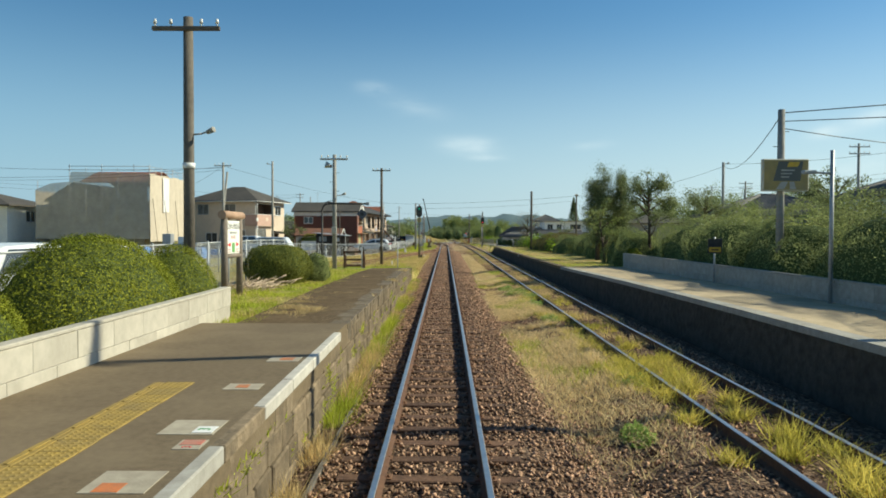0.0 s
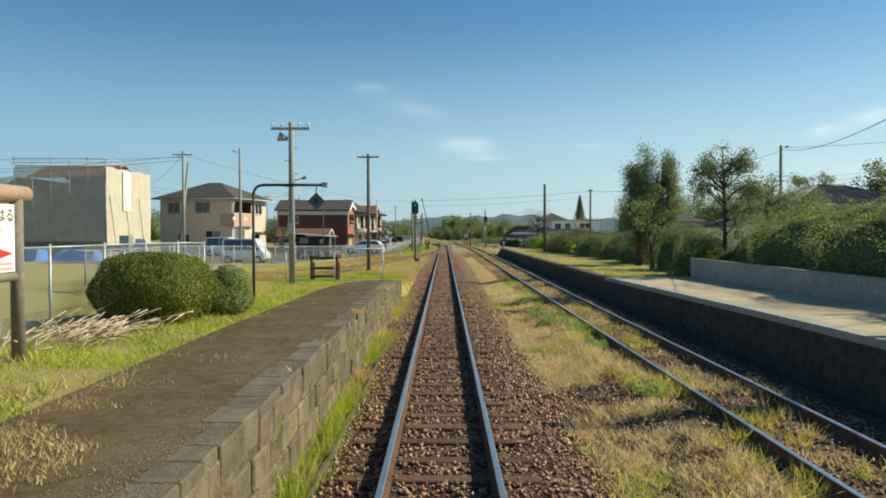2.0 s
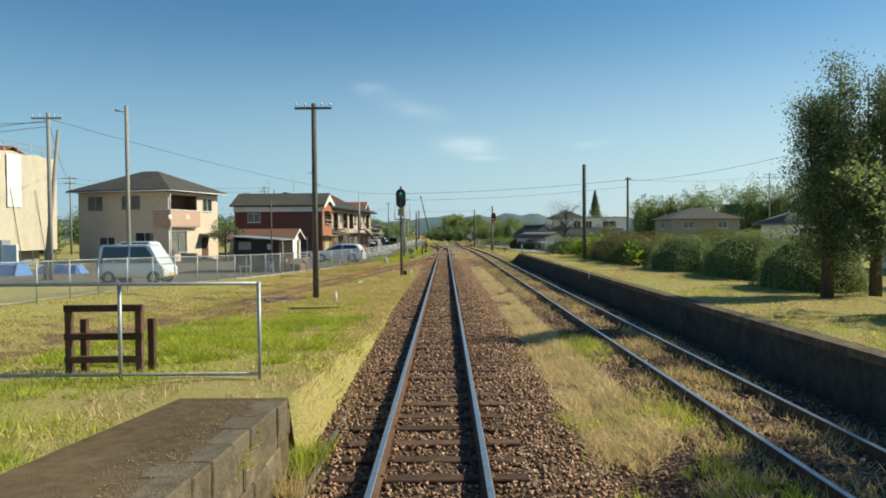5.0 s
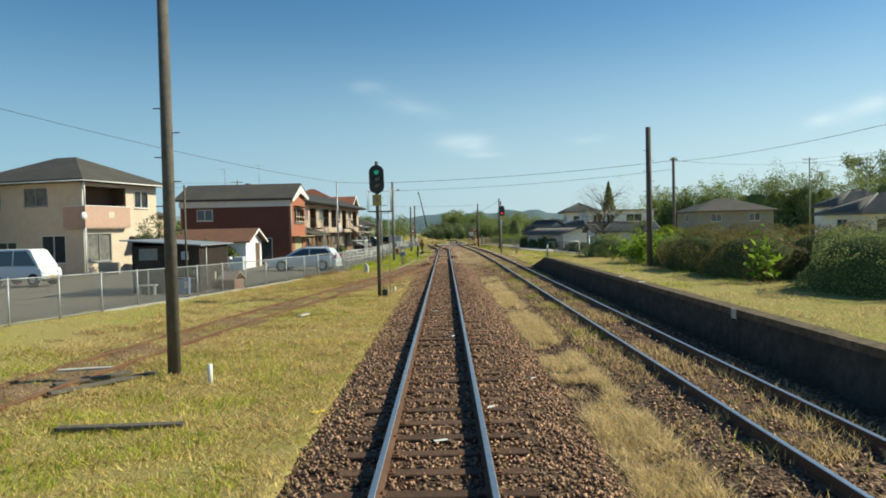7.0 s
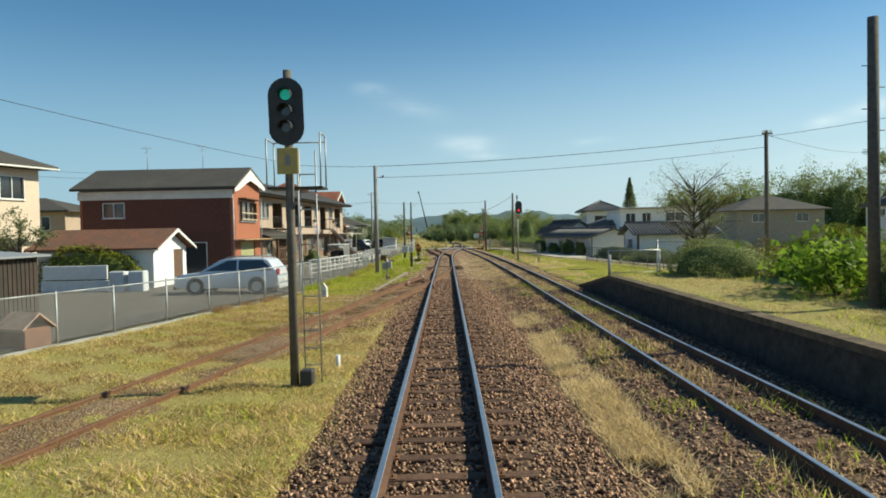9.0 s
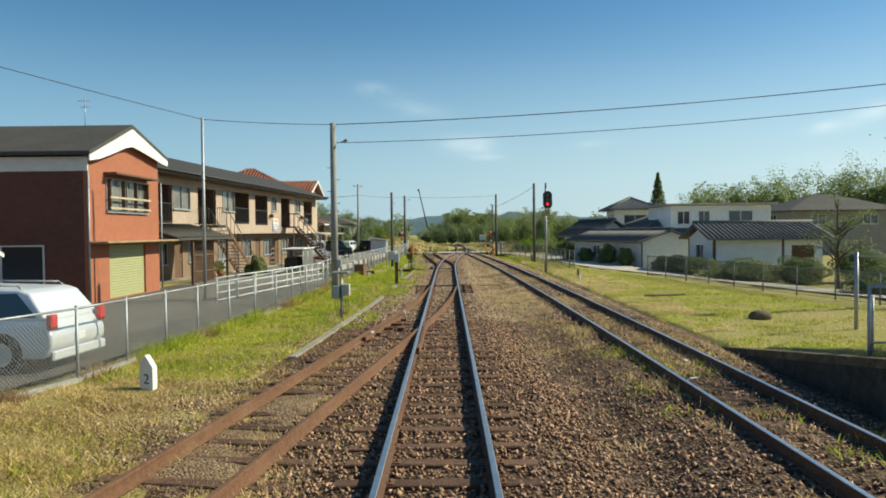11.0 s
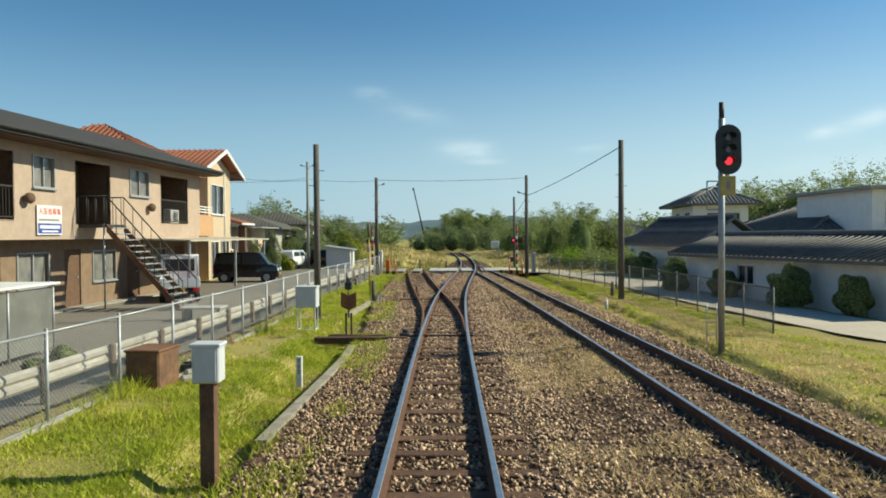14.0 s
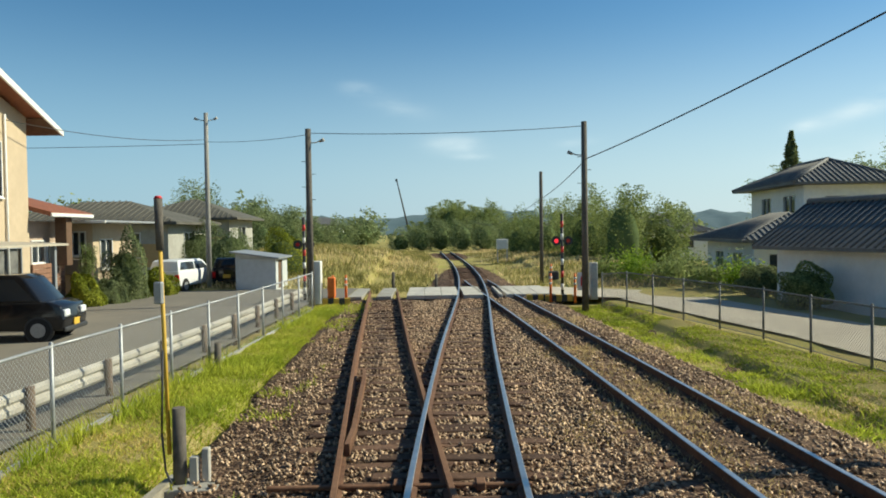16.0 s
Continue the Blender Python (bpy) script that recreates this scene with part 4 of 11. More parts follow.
for x0, x1, y0, y1, z in ((-1.99, -1.87, 6.36, 6.5, 0.914), (-2.02, -1.86, 3.42, 3.58, 0.914), (-1.9, -1.74, 7.92, 8.1, 0.914)):
    part("mark_band", Mb().box(x0, x1, y0, y1, 0.905, z), worn_o, plat, "worn orange paint")


def text_mesh(name, body, size, mat, parent, at, align="CENTER"):
    cu = bpy.data.curves.new(name, "FONT")
    cu.body, cu.size, cu.align_x, cu.align_y, cu.extrude = body, size, align, "CENTER", 0.001
    ob = new(name, cu)
    deps = bpy.context.evaluated_depsgraph_get()
    me = bpy.data.meshes.new_from_object(ob.evaluated_get(deps))
    bpy.data.objects.remove(ob)
    me.materials.clear()
    me.materials.append(mat)
    return part(name, me, None, parent, at=at)


text_mesh("digit", "3", 0.14, GREEN_PAINT, plat, pose(-1.78, 4.81, 0.917, 0, 0, 90))
text_mesh("digit", "3", 0.1, RED_PAINT, plat, pose(-1.76, 4.35, 0.912, 0, 0, 90))

# ---- low block wall behind the left platform ----
def block_wall(name, label, x0, x1, y0, y1, z0, z1, mat, rows=2, block=0.8):
    w = thing(name, label, "wall", (0, 0, 0), kind="structure")
    part("cap", Mb().box(x0 - 0.01, x1 + 0.01, y0, y1, z1 - 0.045, z1, 0.01), mat, w)
    part("mortar", Mb().box(x0 + 0.012, x1 - 0.012, y0 + 0.01, y1 - 0.01, z0 - 0.3, z1 - 0.02), CONCRETE, w)
    hgt = (z1 - 0.045 - z0) / rows
    me = Mb().box(x0, x1, -block / 2 + 0.004, block / 2 - 0.004, 0.002, hgt - 0.004, 0.004).mesh("block", mat)
    for r in range(rows):
        y = y0 + block / 2 + (0 if r % 2 else -block / 2)
        while y < y1 + block / 2 - 0.01:
            lo, hi = max(y - block / 2, y0), min(y + block / 2, y1)
            if hi - lo > block * 0.9:
                part("block", me, None, w, at=pose(random.uniform(-0.003, 0.003), y, z0 + r * hgt))
            elif hi - lo > 0.1:
                part("block", Mb().box(x0, x1, lo + 0.004, hi - 0.004, z0 + r * hgt + 0.002, z0 + (r + 1) * hgt - 0.002, 0.004), mat, w)
            y += block
    return w


block_wall("wall_left", "low pale concrete block wall behind the platform", -4.2, -4.05, -8, 13.2, 0.72, 1.4, surf("wall_concrete", (0.52, 0.48, 0.405), (0.43, 0.395, 0.33), 5, (0.31, 0.28, 0.23), 0.8, 0.9, bump=0.3, bsc=80, rnd=0.08, spec=0.2), 2, 0.9)
block_wall("wall_right", "low grey concrete block wall along the platform", 9.35, 9.5, -6, 36.8, 0.62, 1.38, CONCRETE, 2, 0.9)

# ---- right platform ----
rplat = thing("platform_right", "long disused platform with dark retaining wall and paved end", "platform", kind="structure")
top = Mb()
face = Mb()
edge = Mb()
old_edge = Mb()
yy = [-14, 0, 8, 15, 24, 32, 37, 44, 52, 62, 72, 82, 87, 93.5]
for a, b in zip(yy[:-1], yy[1:]):
    za, zb = float(right_top(a)), float(right_top(b))
    ea, eb = float(right_edge(a)), float(right_edge(b))
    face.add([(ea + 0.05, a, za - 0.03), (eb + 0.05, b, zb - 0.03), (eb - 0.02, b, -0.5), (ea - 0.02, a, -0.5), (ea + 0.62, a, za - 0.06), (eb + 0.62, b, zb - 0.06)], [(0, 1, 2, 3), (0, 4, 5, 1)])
    (edge if b <= 37 else old_edge).add([(ea, a, za + 0.012), (ea + 0.34, a, za + 0.012), (eb + 0.34, b, zb + 0.012), (eb, b, zb + 0.012), (ea, a, za - 0.12), (eb, b, zb - 0.12)], [(0, 1, 2, 3), (0, 3, 5, 4)])
    if b <= 37:
        top.add([(ea + 0.32, a, za + 0.006), (9.4, a, za + 0.006), (9.4, b, zb + 0.006), (eb + 0.32, b, zb + 0.006)], [(0, 1, 2, 3)])
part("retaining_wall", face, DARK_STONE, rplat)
part("coping", edge, CONCRETE, rplat)
part("old_edge", old_edge, OLD_STONE, rplat, "dark worn stone edge")
part("paved_top", top, surf("worn_paving", (0.54, 0.435, 0.285), (0.42, 0.335, 0.22), 3, (0.25, 0.205, 0.14), 0.45, 0.92, bump=0.4, bsc=50, spec=0.15, c3fac=0.8), rplat, "worn pale concrete paving")

for xm, ym in ((6.3, 66.2), (6.34, 68.9), (6.3, 31.5)):
    part("edge_mark", Mb().box(xm - 0.09, xm + 0.09, ym - 0.12, ym + 0.12, float(right_top(ym)) + 0.012, float(right_top(ym)) + 0.02, 0.003), WHITE_PAINT, rplat, "white edge mark")
part("distance_plate", Mb().box(6.10, 6.115, 58.35, 58.6, 0.42, 0.62, 0.004), PALE_CONCRETE, rplat, "small pale number plate on the edge")

# ---- roads ----
def strip(name, label, left, right, z_of, mat, category="road"):
    """A road surface between two edges, given as (y, x) rows of equal length."""
    mb = Mb()
    for (ya, xa), (yb, xb) in zip(left, right):
        mb.v += [(xa, ya, z_of(xa, ya)), (xb, yb, z_of(xb, yb))]
    for i in range(len(left) - 1):
        mb.f.append([2 * i, 2 * i + 1, 2 * i + 3, 2 * i + 2])
        mb.m.append(0)
        mb.s.append(True)
    return tagged(part(name, mb, mat), label, category, kind="structure")


ry = list(np.arange(62, 156.5, 1.0))
road_z = lambda x, y: float(np.interp(y, [62, 75, 150, 157], [0.02, -0.10, -0.07, -0.03])) + (0.08 if x < -20 and y < 75 else 0)
for nm_, lb_, ys2, mat_ in (("road_yard", "dark worn asphalt yard behind the railway fence", [y for y in ry if y <= 112], YARD_ASPHALT), ("road_left", "grey asphalt lane beside the railway fence", [y for y in ry if y >= 112], ASPHALT)):
    strip(nm_, lb_, [(y, -12.9 if y > 101 else -30.0) for y in ys2], [(y, float(fence_x(y)) - 0.3) for y in ys2], road_z, mat_)
strip("road_crossing", "asphalt road over the level crossing", [(155.9, x) for x in (-60, -13, -3.3)], [(160.3, x) for x in (-60, -13, -3.3)], lambda x, y: -0.03, ASPHALT)
lane = [(88, 21.0), (100, 18.2), (109, 15.6), (118, 12.6), (126, 10.2), (134, 9.3), (146, 8.7), (153, 7.6), (156, 7.0)]
strip("road_right", "pale concrete lane running down past the houses", lane, [(y, x + (3.2 if y < 130 else 2.9 if y < 140 else 3.3)) for y, x in lane], lambda x, y: float(ground_z(x, y)) + 0.06, surf("lane_concrete", (0.54, 0.48, 0.39), (0.46, 0.41, 0.33), 8, (0.36, 0.315, 0.255), 0.5, 0.92, bump=0.3, bsc=60, spec=0.15))
strip("road_crossing_east", "asphalt road beyond the level crossing", [(155.9, x) for x in (4.6, 6.5, 9, 11.5)], [(160.3, x) for x in (4.6, 6.5, 9, 11.5)], lambda x, y: float(np.interp(x, [4, 8, 16, 60], [-0.03, -0.24, -0.6, -1.6])), bpy.data.materials["lane_concrete"])
deck = thing("level_crossing_deck", "concrete panels between the rails at a level crossing", "level crossing", kind="structure")
for x0, x1 in ((-3.3, -2.75), (-2.2, -1.62), (-1.05, 0.95), (1.12, 1.9), (2.5, 2.62), (2.75, 4.6)):
    n = max(1, round((x1 - x0) / 0.7))
    for i in range(n):
        a, b = x0 + (x1 - x0) * i / n, x0 + (x1 - x0) * (i + 1) / n
        part("panel", Mb().box(a + 0.006, b - 0.006, 156.1, 160.1, -0.16, -0.012 if x0 > -1.2 else -0.03, 0.008), PALE_CONCRETE if x0 > -1.2 else CONCRETE, deck)
# low concrete edging beside the ballast on the left
MOSSY_EDGE = surf("mossy_concrete", (0.38, 0.345, 0.275), (0.27, 0.24, 0.18), 5, (0.16, 0.15, 0.09), 1.2, 0.95, bump=0.5, bsc=50, spec=0.15)
kerb = thing("ballast_kerb", "low stained concrete edging beside the ballast", "kerb", kind="structure")
for i in (0, 1, 2, 3, 4, 5, 6, 9, 12, 13, 14, 15):
    y0 = 92.5 + i * 2.0
    x0, x1 = float(kerb_x(y0)), float(kerb_x(y0 + 1.98))
    part("kerb_block", Mb().add([(x0 - 0.07, y0, -0.4), (x0 + 0.085, y0, -0.4), (x0 + 0.085, y0, -0.215), (x0 - 0.07, y0, -0.215), (x1 - 0.07, y0 + 1.98, -0.4), (x1 + 0.085, y0 + 1.98, -0.4), (x1 + 0.085, y0 + 1.98, -0.215), (x1 - 0.07, y0 + 1.98, -0.215)], [(0, 1, 2, 3), (4, 7, 6, 5), (0, 4, 5, 1), (3, 2, 6, 7), (1, 5, 6, 2), (0, 3, 7, 4)]), MOSSY_EDGE, kerb)

for i in range(3):
    xa_, ya_ = -3.22 + 0.09 * i, 131.4 + 1.7 * i
    part("kerb_block", Mb().prism([(xa_ - 0.05, ya_), (xa_ + 0.05, ya_), (xa_ + 0.14, ya_ + 1.68), (xa_ + 0.04, ya_ + 1.68)], "z", -0.4, -0.225), MOSSY_EDGE, kerb, "pale concrete strip in the grass")

# ---- poles ----
def W(parent):
    """Places a part whose mesh is given in the place's own metres under a thing."""
    return Matrix.Translation(-parent.matrix_world.translation)


def insulator(mb, x, y, z, mi=0):
    mb.cyl((x, y, z), (x, y, z + 0.06), 0.016, n=6, mi=mi).cyl((x, y, z + 0.06), (x, y, z + 0.15), 0.04, 0.028, n=8, mi=mi)


def pole(name, label, x, y, zb, zt, r0, r1, mat, arms=(), pegs=False, lean=0.0, band=None, group="line of poles"):
    p = thing(name, label, "utility pole", (x, y, zb - 0.3), group=group)
    sh = Mb().cyl((0, 0, 0), (lean, 0, zt - zb + 0.3), r0, r1, 12)
    part("shaft", sh, mat, p)
    for z, half, turned in arms:
        ca, sa = math.cos(radians(turned)), math.sin(radians(turned))
        hz = z - zb + 0.3
        lx = lean * hz / (zt - zb + 0.3)
        arm = part("crossarm", Mb().box(-half, half, -0.045, 0.045, -0.045, 0.045, 0.01), mat if mat is POLE_WOOD else STEEL_GREY, p, at=pose(lx, -0.13, hz, 0, 0, turned))
        for u in (-half + 0.06, -half * 0.45, half * 0.45, half - 0.06):
            mb = Mb()
            insulator(mb, u, 0, 0.045)
            part("insulator", mb, WHITE_PAINT, arm, "white porcelain insulator")
    if pegs:
        for k in range(8):
            z = 2.2 + 0.45 * k
            if z < zt - zb - 0.3:
                part("step_peg", Mb().cyl((-0.24 if k % 2 else 0.0, 0, z), (0.0 if k % 2 else 0.24, 0, z), 0.011, n=6), STEEL_DARK, p)
    if band:
        part("band", Mb().cyl((0, 0, band - zb + 0.24), (0, 0, band - zb + 0.36), r0 + 0.004, n=12), WHITE_PAINT, p, "white marker band")
    return p


def flood(parent, x, y, z, sx, mat=None):
    """A floodlight on a short arm. Local to the pole."""
    f = part("lamp_arm", Mb().tube([(x, y, z), (x + 0.18 * sx, y, z + 0.02), (x + 0.36 * sx, y - 0.02, z + 0.08)], 0.02, 6), STEEL_GREY, parent)
    part("lamp_head", Mb().cyl((x + 0.30 * sx, y, z + 0.05), (x + 0.46 * sx, y - 0.05, z + 0.11), 0.045, 0.065, 10), POLE_CONC, f)
    return f


pa = pole("utility_pole", "tall dark wooden pole with crossarm and platform lamp", -5.40, 14.75, 0.78, 7.05, 0.125, 0.10, POLE_WOOD, [(6.78, 0.72, 0)], band=3.88)
flood(pa, 0.1, 0, 4.55 - 0.48, 1)
pb = pole("utility_pole", "grey concrete pole with crossarm loudspeaker and lamp", -5.3, 34.7, 0.72, 6.2, 0.115, 0.09, POLE_CONC, [(5.97, 0.68, 0)], True)
flood(pb, 0.08, 0, 4.2 - 0.42, 1)
part("loudspeaker", Mb().cyl((-0.12, 0, 5.2), (-0.42, -0.12, 5.28), 0.06, 0.17, 12), STEEL_GREY, pb, "grey horn loudspeaker")
part("junction_box", Mb().box(-0.12, 0.12, -0.2, -0.1, 1.9, 2.25, 0.01), PALE_CONCRETE, pb)
pc = pole("utility_pole", "dark wooden pole standing in mown grass", -4.94, 56.9, -0.3, 7.45, 0.12, 0.095, POLE_WOOD, [(7.25, 0.72, 0)], True)
pd = pole("utility_pole", "grey concrete pole with lamp beside the fence", -4.2, 105.3, -0.25, 6.5, 0.14, 0.11, POLE_CONC, (), True)
flood(pd, 0.1, 0, 5.75 - (-0.55), 1)
part("junction_box", Mb().box(0.08, 0.26, -0.16, 0.02, 1.55, 1.85, 0.01), STEEL_GREY, pd)
pole("utility_pole", "thin brown service pole beside the dark shed", -10.75, 74.0, -0.15, 4.5, 0.05, 0.04, POLE_WOOD)
pole("utility_pole", "thin grey steel pole by the lane", -8.75, 104.0, -0.1, 6.55, 0.06, 0.05, STEEL_GREY)
pole("utility_pole", "dark wooden pole behind the railway fence", -3.85, 129.6, -0.25, 5.15, 0.105, 0.085, POLE_WOOD, (), True)
pf = pole("utility_pole", "dark wooden pole beside the level crossing", -4.38, 154.4, -0.1, 6.1, 0.13, 0.10, POLE_WOOD, (), True)
flood(pf, 0.1, 0, 5.6 - (-0.4), 1)
lamp2 = pole("lamp_post", "tall grey concrete lamp post with two floodlights", -10.2, 161.7, -0.1, 7.9, 0.13, 0.09, POLE_CONC, group="lamps")
flood(lamp2, 0.05, 0, 7.95, 1)
flood(lamp2, -0.05, 0, 7.95, -1)
pole("utility_pole", "old leaning grey pole with crossarm", -20.3, 66.0, 0.0, 8.7, 0.12, 0.09, POLE_CONC, [(8.4, 0.8, 0)])
pole("utility_pole", "old leaning grey pole", -21.0, 66.6, 0.0, 7.9, 0.12, 0.09, POLE_CONC, (), lean=0.9)
lp3 = pole("lamp_post", "grey pole with floodlight in the yard", -15.2, 63.6, 0.0, 8.6, 0.11, 0.085, POLE_CONC, group="lamps")
flood(lp3, -0.05, 0, 8.6, -1)
for x, y, zt, h in ((-46, 118, 9.6, 0.9), (-30, 150, 10.2, 0.9), (-44, 190, 11.5, 0.9), (-26, 140, 9.0, 0.0), (-70, 95, 9.8, 0.9), (-60, 130, 10, 0.9)):
    pole("utility_pole", "distant grey utility pole with crossarms", x, y, 0.0, zt, 0.14, 0.1, POLE_CONC, [(zt - 0.3, h, 0), (zt - 0.9, h * 0.8, 0)] if h else ())

# ---- station name board ----
LOG_WOOD = surf("weathered_log", (0.25, 0.205, 0.165), (0.18, 0.148, 0.12), 8, (0.14, 0.115, 0.095), 1.0, 0.85, bump=0.4)
sgn = thing("station_sign", "wooden station name board with white panel and log roof", "station sign", (-5.36, 17.77, 0.72))
for yy in (-0.66, 0.66):
    part("post", Mb().cyl((0, yy, 0), (0, yy, 2.12), 0.085, 0.078, 12), LOG_WOOD, sgn, "round log post")
part("log_cap", Mb().cyl((0, -0.86, 2.16), (0, 0.86, 2.16), 0.105, n=14), surf("pale_orange_log", (0.46, 0.30, 0.20), (0.37, 0.235, 0.155), 6, rough=0.7, bump=0.2), sgn, "orange-brown log on top")
panel = part("panel", Mb().box(-0.02, 0.03, -0.57, 0.57, 1.18, 2.02, 0.006), plain("sign_white", (0.80, 0.79, 0.74), 0.5), sgn)
part("bottom_log", Mb().cyl((0, -0.58, 1.12), (0, 0.58, 1.12), 0.06, n=10), LOG_WOOD, sgn)
PALE_INK = plain("pale_ink", (0.55, 0.35, 0.32), 0.6)
text_mesh("lettering", "むかいのはる", 0.185, INK, panel, pose(0.034, 0, 1.87, 90, 0, 90))
text_mesh("lettering", "MUKAINOHARU", 0.085, GREY_INK, panel, pose(0.034, 0, 1.71, 90, 0, 90))
for i in range(3):
    part("letter_bar", Mb().box(0.03, 0.034, -0.2 + 0.15 * i, -0.11 + 0.15 * i, 1.56, 1.64), PALE_INK, panel)
for s in (-1, 1):
    part("arrow", Mb().prism([(s * 0.52, 1.41), (s * 0.24, 1.47), (s * 0.24, 1.35)], "x", 0.03, 0.034), RED_PAINT, panel)
    for k in range(2):
        part("letter_bar", Mb().box(0.03, 0.034, s * 0.5, s * 0.22, 1.27 - 0.06 * k, 1.30 - 0.06 * k), PALE_INK, panel)
part("map_patch", Mb().box(0.03, 0.035, -0.12, 0.12, 1.21, 1.46, 0.002), plain("map_green", (0.16, 0.36, 0.12), 0.6), panel)

# ---- bent pipe with a hanging diamond sign ----
gal = thing("signal_gallows", "dark bent steel pipe carrying a hanging diamond plate", "sign post", (-4.57, 26.8, 0.66))
part("pipe", Mb().tube([(0, 0, -0.2), (0, 0, 2.62), (0.03, 0, 2.74), (0.11, 0, 2.83), (0.22, 0, 2.86), (1.73, 0, 2.86)], 0.034, 8), STEEL_DARK, gal)
part("clamp", Mb().box(1.66, 1.8, -0.06, 0.06, 2.8, 2.92, 0.01), STEEL_GREY, gal)
part("hanger", Mb().cyl((1.52, 0, 2.66), (1.52, 0, 2.84), 0.012, n=6), STEEL_DARK, gal)
dia = part("diamond_plate", Mb().prism([(1.52, 2.26), (1.73, 2.47), (1.52, 2.68), (1.31, 2.47)], "y", -0.008, 0.008), surf("plate_grey", (0.12, 0.13, 0.15), (0.09, 0.1, 0.11), 6, rough=0.6), gal)
part("emblem", Mb().box(1.46, 1.58, -0.013, -0.008, 2.41, 2.53), BLACK_PAINT, dia)

# ---- low pipe fence and wooden stand past the platform end ----
pipe = thing("pipe_fence", "low galvanised pipe fence across the grass", "fence", (-4.4, 38.5, 0.38))
for x in (-1.95, 0.0, 1.95):
    part("post", Mb().cyl((x, 0, -0.2), (x, 0, 1.35), 0.028, n=8), STEEL_GREY, pipe)
part("rail", Mb().cyl((-1.95, 0, 1.33), (1.95, 0, 1.33), 0.024, n=8), STEEL_GREY, pipe)
part("rail", Mb().cyl((-1.95, 0, 0.06), (1.95, 0, 0.06), 0.024, n=8), STEEL_GREY, pipe)
stand = thing("wooden_stand", "dark tarred timber stand with crossbars", "stand", (-4.9, 39.2, 0.38))
for x in (-0.52, 0.52):
    for yy in (-0.1, 0.35):
        part("leg", Mb().box(x - 0.05, x + 0.05, yy - 0.05, yy + 0.05, -0.2, 0.98 - (0.25 if yy > 0 else 0), 0.008), SLEEPER, stand)
for z in (0.18, 0.52, 0.94):
    part("bar", Mb().box(-0.58, 0.58, -0.16, -0.1, z - 0.05, z + 0.05, 0.008), SLEEPER, stand)

# ---- colour-light signals ----
def signal(name, label, x, y, zb, zt, face, lit, mast=None, ox=0.0):
    s = thing(name, label, "railway signal", (x, y, zb), group="railway signals")
    H = zt - zb
    part("mast", Mb().cyl((0, 0, -0.3), (0, 0, H), 0.075, 0.07, 12), mast or STEEL_DARK, s)
    n = 20
    oval = []
    for i in range(n):
        t = 2 * math.pi * i / n
        oval.append((ox + 0.30 * math.cos(t), (0.30 * math.sin(t)) + (0.27 if math.sin(t) > 0 else -0.27)))
    hy = -0.16 * face
    plate = part("backplate", Mb().prism([(u, w + H - 0.72) for u, w in oval], "y", hy, hy + 0.02), BLACK_PAINT, s)
    part("housing", Mb().box(ox - 0.17, ox + 0.17, hy + 0.02, hy + 0.24, H - 1.15, H - 0.3, 0.03), BLACK_PAINT, s)
    for k in range(3):
        z = H - 0.44 - 0.27 * k
        on = k == lit
        lamp = part("lens", Mb().cyl((ox, hy - 0.012, z), (ox, hy + 0.005, z), 0.09 if on else 0.08, n=14), (RED_LIGHT if k == 2 else GREEN_LENS) if on else DARK_GLASS, plate)
        hood = Mb()
        for i in range(9):
            a, b = math.pi * (i - 0.5) / 8 - 0.1, math.pi * (i + 0.5) / 8 - 0.1
            hood.add([(ox + 0.115 * math.cos(a), hy, z + 0.115 * math.sin(a)), (ox + 0.115 * math.cos(b), hy, z + 0.115 * math.sin(b)), (ox + 0.115 * math.cos(b), hy - 0.2, z + 0.1 * math.sin(b)), (ox + 0.115 * math.cos(a), hy - 0.2, z + 0.1 * math.sin(a))], [(0, 1, 2, 3)])
        part("hood", hood, BLACK_PAINT, plate)
    part("number_plate", Mb().box(ox - 0.18, ox + 0.18, -0.13, -0.1, H - 1.76, H - 1.32, 0.008), surf("faded_yellow_plate", (0.52, 0.40, 0.13), (0.42, 0.32, 0.11), 9, rough=0.6) if "faded_yellow_plate" not in bpy.data.materials else bpy.data.materials["faded_yellow_plate"], s, "faded yellow route plate")
    part("mark", Mb().box(ox - 0.04, ox + 0.05, -0.136, -0.131, H - 1.62, H - 1.44), GREY_INK, s)
    return s


sg1 = signal("railway_signal", "black colour-light signal on a steel mast with ladder and yellow plate", -2.5, 72.4, -0.2, 5.15, 1, 0, POLE_WOOD)
lad = part("ladder", Mb().cyl((0.14, 0.25, 0), (0.14, 0.12, 4.0), 0.014, n=6).cyl((0.42, 0.25, 0), (0.42, 0.12, 4.0), 0.014, n=6), STEEL_GREY, sg1)
for k in range(12):
    part("rung", Mb().cyl((0.14, 0.24 - 0.01 * k, 0.3 + 0.3 * k), (0.42, 0.24 - 0.01 * k, 0.3 + 0.3 * k), 0.011, n=6), STEEL_GREY, lad)
part("platform", Mb().box(-0.4, 0.55, 0.05, 0.6, 3.35, 3.39, 0.005), STEEL_DARK, sg1)
cage = part("railing", Mb().tube([(-0.4, 0.6, 3.39), (-0.4, 0.6, 4.2), (-0.4, 0.05, 4.2), (-0.4, 0.05, 3.39)], 0.014, 6).tube([(0.52, 0.6, 3.39), (0.52, 0.6, 4.3), (0.52, 0.05, 4.3), (0.52, 0.05, 3.39)], 0.014, 6).cyl((-0.4, 0.6, 4.2), (0.52, 0.6, 4.2), 0.012, n=6), STEEL_GREY, sg1)
